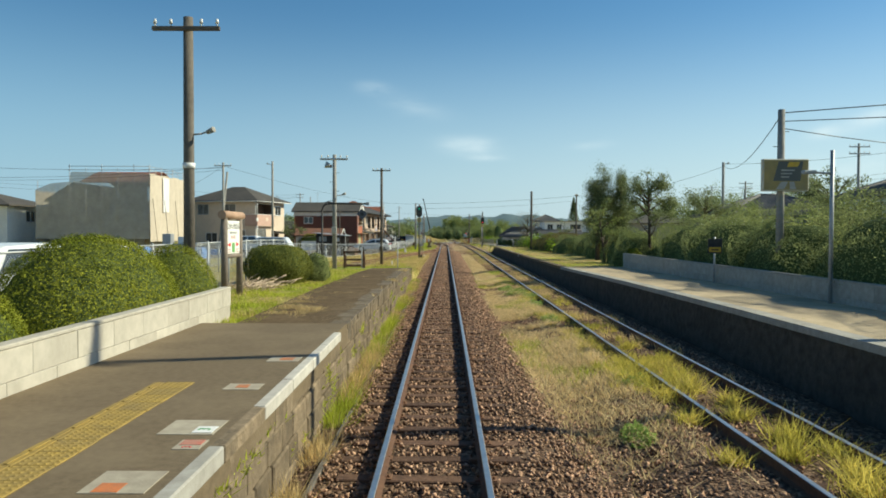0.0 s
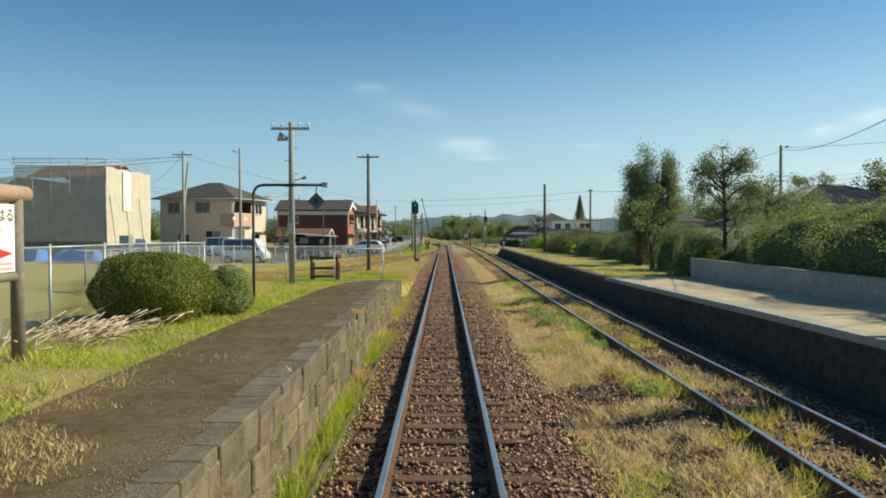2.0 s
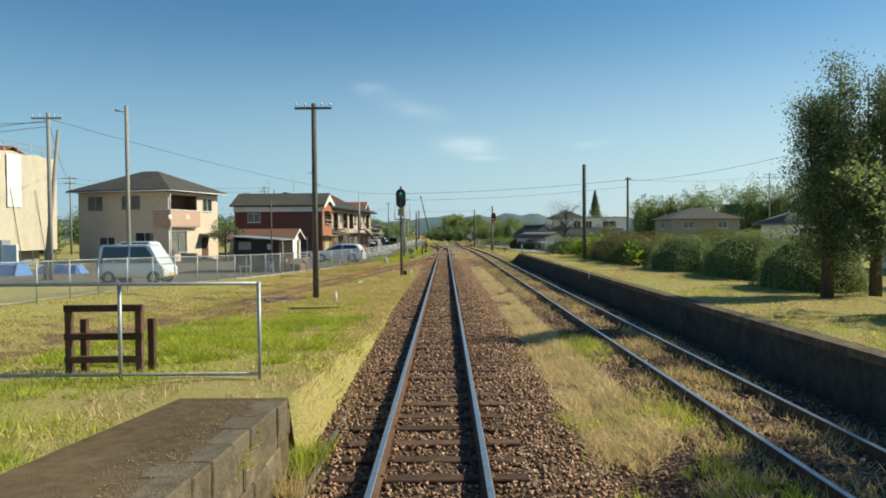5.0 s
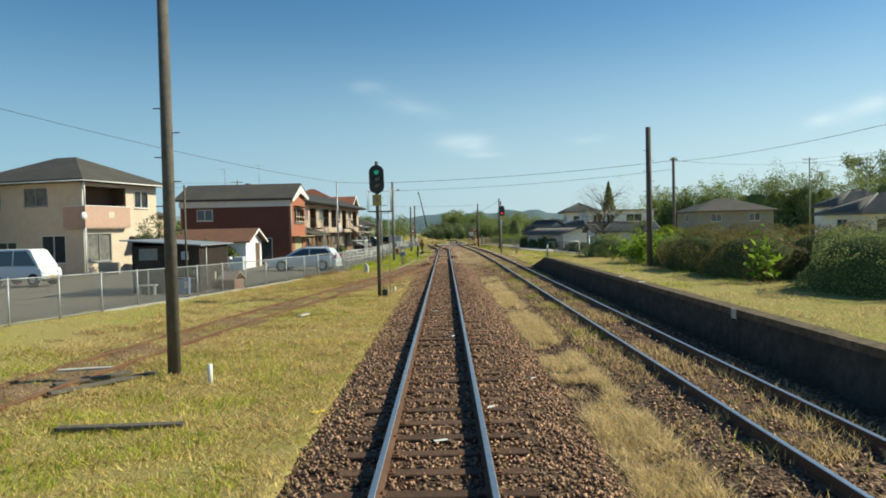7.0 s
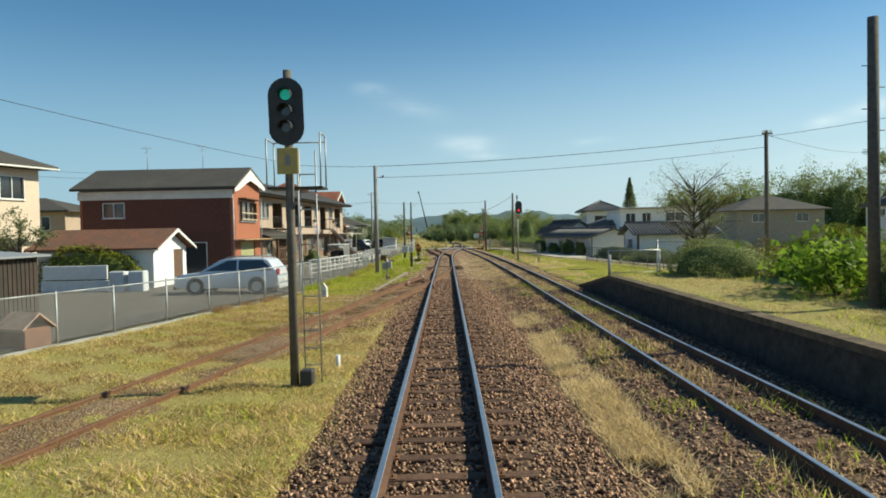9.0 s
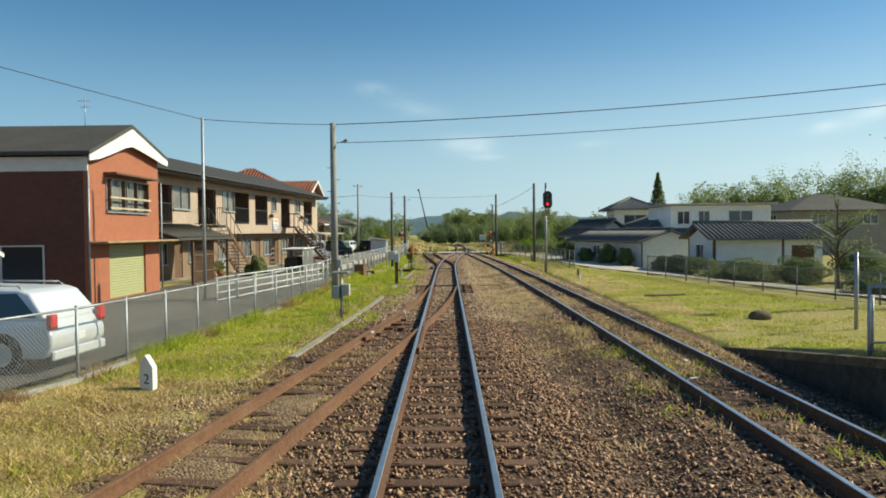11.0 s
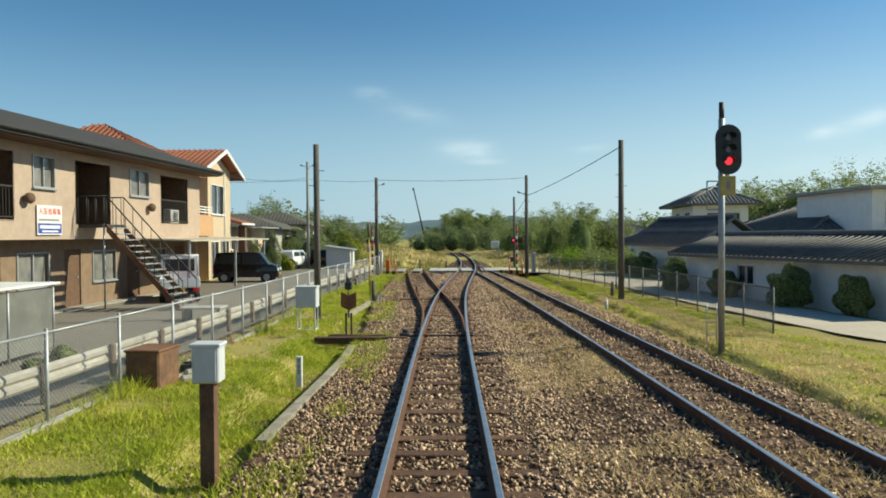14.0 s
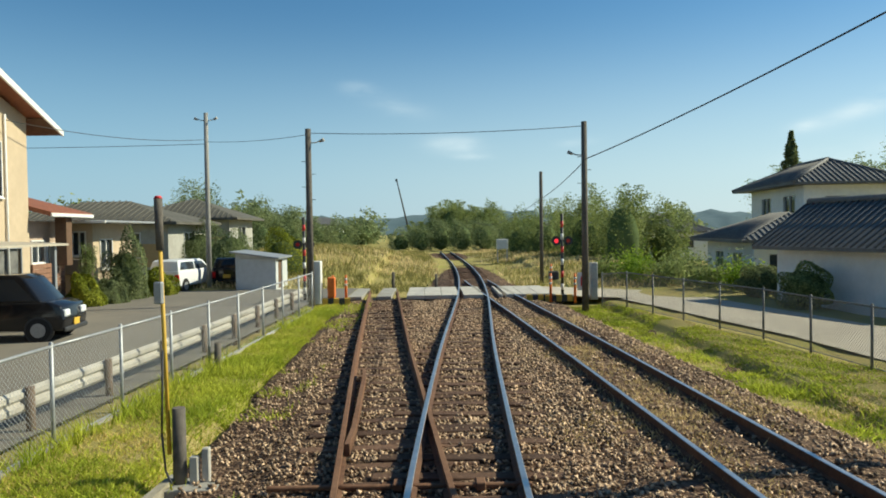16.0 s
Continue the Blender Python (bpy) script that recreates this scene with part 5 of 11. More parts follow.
part("foot_box", Mb().box(0.1, 0.32, -0.1, 0.15, 0.0, 0.26, 0.02), BLACK_PAINT, sg1)
sg2 = signal("railway_signal", "black colour-light signal showing red on a slim grey mast", 6.42, 124.1, -0.2, 4.98, 1, 2, STEEL_GREY, 0.1)
part("bracket", Mb().tube([(0, -0.02, 3.75), (-0.34, -0.02, 3.75), (-0.34, -0.02, 3.1), (0, -0.02, 3.1)], 0.015, 6), STEEL_GREY, sg2)
part("finial", Mb().cyl((0, 0, 5.1), (0, 0, 5.55), 0.06, n=10), STEEL_DARK, sg2)
lad = part("ladder", Mb().cyl((-0.3, 0.1, 0), (-0.3, 0.1, 0.95), 0.012, n=6).cyl((-0.08, 0.1, 0), (-0.08, 0.1, 0.95), 0.012, n=6), STEEL_GREY, sg2)
for k in range(3):
    part("rung", Mb().cyl((-0.3, 0.1, 0.2 + 0.3 * k), (-0.08, 0.1, 0.2 + 0.3 * k), 0.01, n=6), STEEL_GREY, lad)

# ---- chain-link fences ----
def chain_fence(name, label, pts, h, gap=2.0, base=lambda x, y: float(ground_z(x, y)), cell=0.075, wire_w=0.0034, mat=None):
    """pts: (x, y) corners. Posts, rails and panels of crossed wires."""
    mat = mat or STEEL_GREY
    x0, y0 = pts[0]
    fe = thing(name, label, "fence", (x0, y0, base(x0, y0)), group="chain-link fences")
    P = []
    for (xa, ya), (xb, yb) in zip(pts[:-1], pts[1:]):
        n = max(1, round(math.hypot(xb - xa, yb - ya) / gap))
        for i in range(n):
            t = i / n
            P.append((xa + (xb - xa) * t, ya + (yb - ya) * t))
    P.append(pts[-1])
    P = [Vector((x, y, base(x, y))) for x, y in P]
    post_me = Mb().cyl((0, 0, -0.25), (0, 0, h), 0.028, n=8).ball((0, 0, h), (0.03, 0.03, 0.02), 8, 4).mesh("post", mat)
    org = P[0].copy()
    for p in P:
        part("post", post_me, None, fe, at=Matrix.Translation(p - org))
    up = Vector((0, 0, 1))
    for a, b in zip(P[:-1], P[1:]):
        a, b = a - org, b - org
        ln = (b - a).length
        part("rail", Mb().cyl(a + up * (h - 0.04), b + up * (h - 0.04), 0.021, n=6), mat, fe)
        part("lower_rail", Mb().cyl(a + up * 0.06, b + up * 0.06, 0.013, n=5), mat, fe)
        ax = (b - a) / ln
        H0, H1 = 0.08, h - 0.06
        hh = H1 - H0
        vs = []
        s = -hh
        while s < ln:
            for sgn_ in (1, -1):
                u0, u1, w0, w1 = s, s + hh, (H0 if sgn_ > 0 else H1), (H1 if sgn_ > 0 else H0)
                k = (w1 - w0) / (u1 - u0)
                c0, c1 = max(u0, 0), min(u1, ln)
                if c1 - c0 > 0.01:
                    w0, w1 = w0 + k * (c0 - u0), w0 + k * (c1 - u0)
                    o = wire_w * 0.75
                    p0, p1 = a + ax * c0 + up * w0, a + ax * c1 + up * w1
                    q = (ax * (-k) + up).normalized() * o
                    vs += [p0 - q, p1 - q, p1 + q, p0 + q]
            s += cell
        part("wire_mesh", soup("wire_mesh", np.array([tuple(v) for v in vs]), 4, mat), None, fe)
    return fe


lane_fence = chain_fence("chain_link_fence", "galvanised chain-link fence along the lane", [(x, y) for y, x in FENCE_LEFT], 1.32)
for (ya_, xa_), (yb_, xb_) in zip(FENCE_LEFT[3:-1], FENCE_LEFT[4:]):
    za_, zb_ = float(ground_z(xa_, ya_)), float(ground_z(xb_, yb_))
    part("base_kerb", Mb().add([(xa_ + d, ya_, za_ + w) for d, w in ((-0.03, -0.2), (0.035, -0.2), (0.035, 0.05), (-0.03, 0.05))] + [(xb_ + d, yb_, zb_ + w) for d, w in ((-0.03, -0.2), (0.035, -0.2), (0.035, 0.05), (-0.03, 0.05))], [(0, 1, 2, 3), (4, 7, 6, 5), (0, 4, 5, 1), (3, 2, 6, 7), (1, 5, 6, 2), (0, 3, 7, 4)]), CONCRETE, lane_fence, "thin concrete base strip", at=W(lane_fence))
chain_fence("chain_link_fence", "galvanised chain-link fence behind the station sign", [(-6.5, 2.0), (-6.5, 29.0), (-13.2, 36.0)], 1.42)
# white pipe barrier
bar = thing("pipe_barrier", "white pipe barrier of four rails by the lane", "barrier", (-8.0, 103.0, -0.12))
q0, q1 = Vector((0, 0, 0)), Vector((1.75, 11.6, 0))
for i in range(8):
    c = q0.lerp(q1, i / 7)
    part("post", Mb().cyl(c, c + Vector((0, 0, 0.92)), 0.026, n=8), WHITE_PAINT, bar)
for z in (0.12, 0.38, 0.64, 0.9):
    part("rail", Mb().cyl(q0 + Vector((0, 0, z)), q1 + Vector((0, 0, z)), 0.022, n=8), WHITE_PAINT, bar)

# white road guard rail along the lane
gr = thing("road_guardrail", "weathered white steel guardrail along the lane", "guardrail", (0, 0, 0))
gpts = [(float(fence_x(y)) - 0.55, y) for y in np.arange(116, 154.1, 2.0)]
for (xa, ya), (xb, yb) in zip(gpts[:-1], gpts[1:]):
    mb = Mb()
    prof = [(0.0, 0.16), (0.045, 0.21), (0.045, 0.27), (0.0, 0.32), (0.045, 0.37), (0.045, 0.43), (0.0, 0.48)]
    for j in range(len(prof) - 1):
        (d0, z0), (d1, z1) = prof[j], prof[j + 1]
        mb.add([(xa + d0, ya, z0), (xb + d0, yb, z0), (xb + d1, yb, z1), (xa + d1, ya, z1)], [(0, 1, 2, 3)])
    part("beam", mb, surf("dull_white_paint", (0.52, 0.49, 0.43), (0.42, 0.39, 0.34), 4, (0.3, 0.26, 0.21), 0.7, 0.7, bump=0.1) if "dull_white_paint" not in bpy.data.materials else bpy.data.materials["dull_white_paint"], gr)
    part("post", Mb().cyl((xa + 0.09, ya, -0.3), (xa + 0.09, ya, 0.5), 0.06, n=8), surf("brown_post", (0.2, 0.14, 0.1), (0.14, 0.1, 0.07), 8, rough=0.8), gr, "rusty brown post")

# ---- lineside boxes and markers ----
def cabinet(name, label, x, y, zb, w, d, z0, z1, legs, mat=STEEL_GREY):
    c = thing(name, label, "equipment box", (x, y, zb), group="lineside boxes")
    b = part("body", Mb().box(-w / 2, w / 2, -d / 2, d / 2, z0, z1, 0.015), mat, c)
    part("lid", Mb().box(-w / 2 - 0.02, w / 2 + 0.02, -d / 2 - 0.02, d / 2 + 0.02, z1 - 0.02, z1 + 0.02, 0.008), mat, c)
    part("door", Mb().box(-w / 2 + 0.03, w / 2 - 0.03, -d / 2 - 0.008, -d / 2 + 0.002, z0 + 0.03, z1 - 0.05, 0.004), mat, b)
    for lx, ly, r in legs:
        part("leg", Mb().box(lx - r, lx + r, ly - r, ly + r, -0.25, z0, 0.004), SLEEPER if len(legs) == 1 else WHITE_PAINT, c)
    return c


PALE_BOX = surf("pale_grey_enamel", (0.58, 0.60, 0.62), (0.52, 0.54, 0.55), 5, rough=0.5, bump=0.03)
cabinet("equipment_box", "small pale grey lineside box on a weathered wooden post", -2.55, 115.4, -0.25, 0.3, 0.24, 1.0, 1.42, [(0, 0, 0.08)], PALE_BOX)
wb = cabinet("equipment_box", "pale grey metal box on four white legs", -3.7, 127.2, -0.3, 0.56, 0.5, 0.72, 1.28, [(-0.24, -0.2, 0.015), (0.24, -0.2, 0.015), (-0.24, 0.2, 0.015), (0.24, 0.2, 0.015)], PALE_BOX)
part("brace", Mb().cyl((-0.24, -0.2, 0.12), (0.24, -0.2, 0.12), 0.014, n=6).cyl((-0.24, 0.2, 0.12), (0.24, 0.2, 0.12), 0.014, n=6).cyl((-0.24, -0.2, 0.12), (-0.24, 0.2, 0.12), 0.014, n=6).cyl((0.24, -0.2, 0.12), (0.24, 0.2, 0.12), 0.014, n=6), WHITE_PAINT, wb)
rust = thing("rusty_bin", "rusted brown sheet steel bin by the fence", "bin", (-5.0, 119.95, -0.25), -6)
part("body", Mb().box(-0.3, 0.3, -0.4, 0.35, 0, 0.68, 0.03), surf("rusted_sheet", (0.24, 0.125, 0.065), (0.13, 0.07, 0.042), 7, (0.07, 0.05, 0.04), 1.5, 0.85, bump=0.3), rust)
part("rim", Mb().box(-0.32, 0.32, -0.42, 0.37, 0.66, 0.71, 0.015), RUST_RAIL, rust)
crate = thing("black_crate", "black plastic crate among rubble", "crate", (-4.6, 121.05, -0.25), 14)
for x0, x1, y0, y1 in ((-0.3, -0.27, -0.2, 0.2), (0.27, 0.3, -0.2, 0.2), (-0.27, 0.27, -0.2, -0.17), (-0.27, 0.27, 0.17, 0.2)):
    part("side", Mb().box(x0, x1, y0, y1, 0.02, 0.24, 0.006), BLACK_PAINT, crate)
part("base", Mb().box(-0.27, 0.27, -0.17, 0.17, 0, 0.03), BLACK_PAINT, crate)
for i in range(16):
    rk = thing("rubble_stone", "broken concrete lump in the grass", "stone", (-4.85 + random.uniform(-0.4, 0.35), 120.5 + random.uniform(-0.4, 0.5), -0.24), random.uniform(0, 180), group="rubble")
    a = random.uniform(0.06, 0.15)
    part("lump", Mb().box(-a, a, -a * 0.7, a * 0.7, -0.03, a * random.uniform(0.6, 1.1), a * 0.35), CONCRETE, rk)
rb = thing("relay_box", "two grey relay boxes on a post with looping cables", "relay box", (-3.15, 99.8, -0.3))
part("post", Mb().cyl((0, 0, -0.2), (0, 0, 1.25), 0.04, n=8), STEEL_GREY, rb)
part("box", Mb().box(-0.26, -0.04, -0.14, 0.08, 0.62, 1.0, 0.012), STEEL_GREY, rb)
part("box", Mb().box(0.02, 0.26, -0.16, 0.08, 0.7, 1.06, 0.012), PALE_CONCRETE, rb)
part("cover", Mb().box(-0.28, 0.24, -0.1, 0.14, 1.38, 1.44, 0.02), STEEL_GREY, rb)
part("lamp", Mb().cyl((0, 0, 1.24), (0, 0, 1.38), 0.05, n=8), YELLOW_PAINT, rb)
for k in range(6):
    u = -0.2 + 0.08 * k
    part("cable", Mb().tube([(u, -0.02, 0.65), (u + 0.02, -0.08, 0.35), (u * 0.6 + 0.05, -0.06, 0.12), (u * 0.3, 0.02, 0.2), (0, 0, 0.5)], 0.009, 5), BLACK_PAINT, rb)
lev = thing("point_lever", "rusty point indicator with two vanes on a stand", "point lever", (-2.43, 126.1, -0.25))
part("stand", Mb().box(-0.09, -0.05, -0.05, 0.05, -0.1, 0.62, 0.006).box(0.05, 0.09, -0.05, 0.05, -0.1, 0.62, 0.006).box(-0.12, 0.12, -0.1, 0.1, -0.1, 0.05, 0.01), STEEL_DARK, lev)
part("rod", Mb().cyl((0, 0, 0.5), (0, 0, 1.35), 0.022, n=8), RUST_RAIL, lev)
vane = surf("faded_orange_vane", (0.30, 0.13, 0.05), (0.16, 0.08, 0.04), 10, rough=0.8)
part("vane", Mb().prism([(-0.2, 0.78), (-0.02, 0.7), (-0.02, 1.08), (-0.2, 1.16)], "y", -0.006, 0.006), vane, lev)
part("vane", Mb().prism([(0.2, 0.78), (0.02, 0.7), (0.02, 1.08), (0.2, 1.16)], "y", -0.006, 0.006), vane, lev)
part("lamp", Mb().box(-0.09, 0.09, -0.09, 0.09, 1.22, 1.42, 0.02).cyl((0, 0, 1.42), (0, 0, 1.52), 0.06, 0.03, 8), STEEL_DARK, lev)
part("base_timber", Mb().box(-0.75, 1.55, -0.85, -0.6, -0.06, 0.1, 0.01).box(-0.5, 1.5, -0.2, 0.0, -0.06, 0.07, 0.01), SLEEPER, lev)
part("crank", Mb().box(1.35, 1.6, -0.62, -0.2, 0.05, 0.16, 0.02).cyl((1.5, -0.4, 0.1), (1.5, -0.4, 0.24), 0.09, n=10), STEEL_DARK, lev)
g2 = thing("gradient_post", "white concrete gradient marker with a figure two", "marker post", (-4.86, 89.5, -0.27), -14)
part("stone", Mb().prism([(-0.12, -0.2), (0.12, -0.2), (0.12, 0.42), (-0.02, 0.62), (-0.12, 0.5)], "y", -0.06, 0.06), WHITE_PAINT, g2)
text_mesh("digit", "2", 0.24, INK, g2, pose(0, -0.063, 0.22, 90, 0, 0))
km = thing("distance_post", "small white distance post lettered 500", "marker post", (-2.65, 120.84, -0.27))
part("stone", Mb().box(-0.055, 0.055, -0.04, 0.04, -0.2, 0.4, 0.01), WHITE_PAINT, km)
for k, ch in enumerate("500"):
    text_mesh("digit", ch, 0.11, INK, km, pose(0, -0.043, 0.31 - 0.1 * k, 90, 0, 0))
yp = thing("marker_pole", "thin yellow marker pole beside a concrete stump", "marker pole", (-2.85, 136.45, -0.3))
part("stump", Mb().cyl((0.02, 0, -0.2), (0.02, 0, 0.86), 0.075, 0.07, n=12), POLE_WOOD, yp, "dark wooden stump")
part("pole", Mb().cyl((-0.09, 0, 0.35), (-0.14, 0, 2.62), 0.024, n=8), YELLOW_PAINT, yp)
part("sleeve", Mb().cyl((-0.14, 0, 2.58), (-0.15, 0, 3.14), 0.042, 0.046, n=10), POLE_WOOD, yp, "grey-brown weathered sleeve")
part("cap", Mb().cyl((-0.15, 0, 3.14), (-0.15, 0, 3.17), 0.048, 0.03, n=10), RED_PAINT, yp, "faded red cap")
part("clip_box", Mb().box(-0.19, -0.10, -0.09, -0.02, 2.0, 2.24, 0.012), STEEL_GREY, yp)
part("cable", Mb().tube([(-0.12, -0.05, 1.5), (-0.14, -0.08, 0.6), (-0.1, -0.1, 0.2), (0, -0.08, -0.05)], 0.012, 5), BLACK_PAINT, yp)
part("base", Mb().box(-0.2, 0.6, -0.25, 0.3, -0.1, 0.03, 0.01), CONCRETE, yp)
part("stub", Mb().box(0.13, 0.22, -0.03, 0.05, 0, 0.32, 0.01).box(0.25, 0.33, 0.02, 0.1, 0, 0.4, 0.01), PALE_CONCRETE, yp)
for x, y, h in ((7.16, 138.4, 0.62), (7.6, 119.3, 0.38), (-1.9, 162.5, 0.9), (0.1, 162.8, 0.8), (-4.35, 143.0, 0.5)):
    st = thing("stump", "short dark weathered wooden stump", "post", (x, y, float(ground_z(x, y))))
    part("shaft", Mb().cyl((0, 0, -0.2), (0.02, 0, h), 0.075, 0.065, 10), POLE_WOOD, st)
for x, y, h in ((-4.05, 56.2, 0.34), (5.94, 133.9, 0.42), (6.8, 114.3, 0.35), (-2.0, 74.0, 0.25)):
    st = thing("white_stake", "short white plastic marker stake in the grass", "marker post", (x, y, float(ground_z(x, y))))
    part("shaft", Mb().cyl((0, 0, -0.1), (0, 0, h), 0.045, n=10), WHITE_PAINT, st)
for x, y, rz, ln in ((-4.3, 53.2, 3, 1.7), (-5.9, 56.2, 56, 2.0), (-6.3, 56.6, 50, 1.4), (-6.9, 57.5, 12, 1.0), (-4.3, 66, 70, 0.5), (1.5, 46.5, -55, 1.5), (2.9, 71.0, 20, 0.8), (2.1, 60.0, 80, 1.0), (8.6, 106, 5, 1.6), (9.3, 137, -20, 0.9), (2.7, 34.0, -60, 0.7)):
    st = thing("loose_plank", "grey weathered plank lying in the grass", "plank", (x, y, float(ground_z(x, y)) + 0.03), rz)
    part("board", Mb().box(-ln / 2, ln / 2, -0.07, 0.07, 0, 0.05, 0.006), POLE_WOOD if ln > 1.2 else PALE_CONCRETE, st)

scrap = thing("plastic_scrap", "bright yellow plastic scrap on the grass", "litter", (-1.75, 53.9, -0.2), 35)
part("sheet", Mb().box(-0.1, 0.1, -0.06, 0.06, 0, 0.012, 0.004), plain("yellow_plastic", (0.8, 0.62, 0.03), 0.5), scrap)
for x, y, a in ((0.05, 52.2, 20), (0.3, 60.8, 70), (-0.2, 66.1, 10), (0.75, 53.8, 50), (4.2, 89.6, 30), (4.6, 91.2, 80), (1.6, 56.0, 40)):
    pc = thing("paper_scrap", "small pale scrap lying on the ballast", "litter", (x, y, float(bed_z(np.array(x), np.array(y))) + 0.035), a, group="litter")
    part("scrap", Mb().box(-0.09, 0.09, -0.03, 0.03, 0, 0.01, 0.003), WHITE_PAINT, pc)

# ---- level crossing equipment ----
def crossing_set(x, y, sx):
    c = thing("crossing_signal", "level crossing mast with red lamps and striped posts", "crossing signal", (x, y, -0.1), group="crossing equipment")
    part("mast", Mb().cyl((0, 0, -0.2), (0, 0, 3.1), 0.055, n=10), BLACK_PAINT, c)
    for k in range(6):
        part("stripe", Mb().cyl((0, 0, 0.3 + 0.46 * k), (0, 0, 0.52 + 0.46 * k), 0.058, n=10), RED_PAINT if k % 2 else WHITE_PAINT, c)
    for u, w in ((-0.22, -1), (0.22, -1)):
        d = part("lamp_disc", Mb().cyl((u, -0.06, 2.1), (u, -0.03, 2.1), 0.17, n=18), BLACK_PAINT, c)
        part("lens", Mb().cyl((u, -0.075, 2.1), (u, -0.06, 2.1), 0.075, n=14), RED_LIGHT if u * sx > 0 else TAIL_RED, d)
    return c


crossing_set(-4.75, 155.3, 1)
crossing_set(4.75, 155.3, -1)
for x, y in ((-3.7, 155.2), (-3.25, 155.4), (4.2, 154.6), (5.0, 154.2), (5.35, 161.5)):
    o = thing("bollard", "orange plastic bollard with white bands at the crossing", "bollard", (x, y, -0.1), group="crossing bollards")
    part("post", Mb().cyl((0, 0, -0.1), (0, 0, 0.95), 0.05, 0.045, 10), ORANGE_PAINT, o)
    for z in (0.55, 0.75):
        part("band", Mb().cyl((0, 0, z), (0, 0, z + 0.08), 0.052, n=10), WHITE_PAINT, o)
for x, y, rz in ((-3.55, 154.9, 8), (4.55, 155.0, 0), (3.9, 155.1, 0)):
    k = thing("striped_kerb", "yellow and black striped concrete kerb", "kerb block", (x, y, -0.2), rz)
    for i in range(5):
        part("block", Mb().box(-0.5 + 0.2 * i, -0.3 + 0.2 * i, -0.14, 0.14, 0, 0.24, 0.01), YELLOW_PAINT if i % 2 == 0 else BLACK_PAINT, k)
gate = thing("crossing_gate_machine", "crossing barrier machine with white cabinet", "crossing machine", (-4.2, 154.95, -0.15))
part("cabinet", Mb().box(-0.14, 0.14, -0.3, 0.1, 0, 1.55, 0.02), WHITE_PAINT, gate)
part("mechanism", Mb().box(0.35, 0.62, -0.15, 0.15, 0.2, 0.95, 0.03), ORANGE_PAINT, gate)
gate = thing("crossing_gate_machine", "crossing barrier machine with dark arm weight", "crossing machine", (5.15, 155.0, -0.15))
part("cabinet", Mb().box(0.55, 0.8, -0.2, 0.15, 0, 1.35, 0.02), STEEL_GREY, gate)
part("mechanism", Mb().box(-0.95, -0.6, -0.15, 0.15, 0.75, 1.05, 0.03), BLACK_PAINT, gate)
part("notice", Mb().box(0.05, 0.4, -0.22, -0.2, 0.35, 1.0, 0.005), WHITE_PAINT, gate, "white notice with red mark")
part("mark", Mb().box(0.17, 0.27, -0.226, -0.222, 0.5, 0.85), RED_PAINT, gate)

# ---- houses ----
def facade(axis, pos, thick, a0, a1, z0, z1, holes):
    """An upright wall in one piece with openings through it. axis: the axis it faces along; holes: (a, b, bottom, top)."""
    mb = Mb()
    cu = sorted({c for c in (a0, a1, *[h[0] for h in holes], *[h[1] for h in holes]) if a0 <= c <= a1})
    cz = sorted({c for c in (z0, z1, *[h[2] for h in holes], *[h[3] for h in holes]) if z0 <= c <= z1})
    nu, nz = len(cu) - 1, len(cz) - 1
    def solid(i, j):
        if not (0 <= i < nu and 0 <= j < nz):
            return False
        mu, mz = (cu[i] + cu[i + 1]) / 2, (cz[j] + cz[j + 1]) / 2
        return not any(h[0] < mu < h[1] and h[2] < mz < h[3] for h in holes)
    def p(i, j, d):
        w = pos + thick * d
        return (w, cu[i], cz[j]) if axis == "x" else (cu[i], w, cz[j])
    for i in range(nu):
        for j in range(nz):
            if not solid(i, j):
                continue
            for d in (0, 1):
                mb.add([p(i, j, d), p(i + 1, j, d), p(i + 1, j + 1, d), p(i, j + 1, d)], [(0, 1, 2, 3)])
            for di, dj, (ia, ja), (ib, jb) in ((-1, 0, (i, j), (i, j + 1)), (1, 0, (i + 1, j), (i + 1, j + 1)), (0, -1, (i, j), (i + 1, j)), (0, 1, (i, j + 1), (i + 1, j + 1))):
                if not solid(i + di, j + dj):
                    mb.add([p(ia, ja, 0), p(ib, jb, 0), p(ib, jb, 1), p(ia, ja, 1)], [(0, 1, 2, 3)])
    return mb


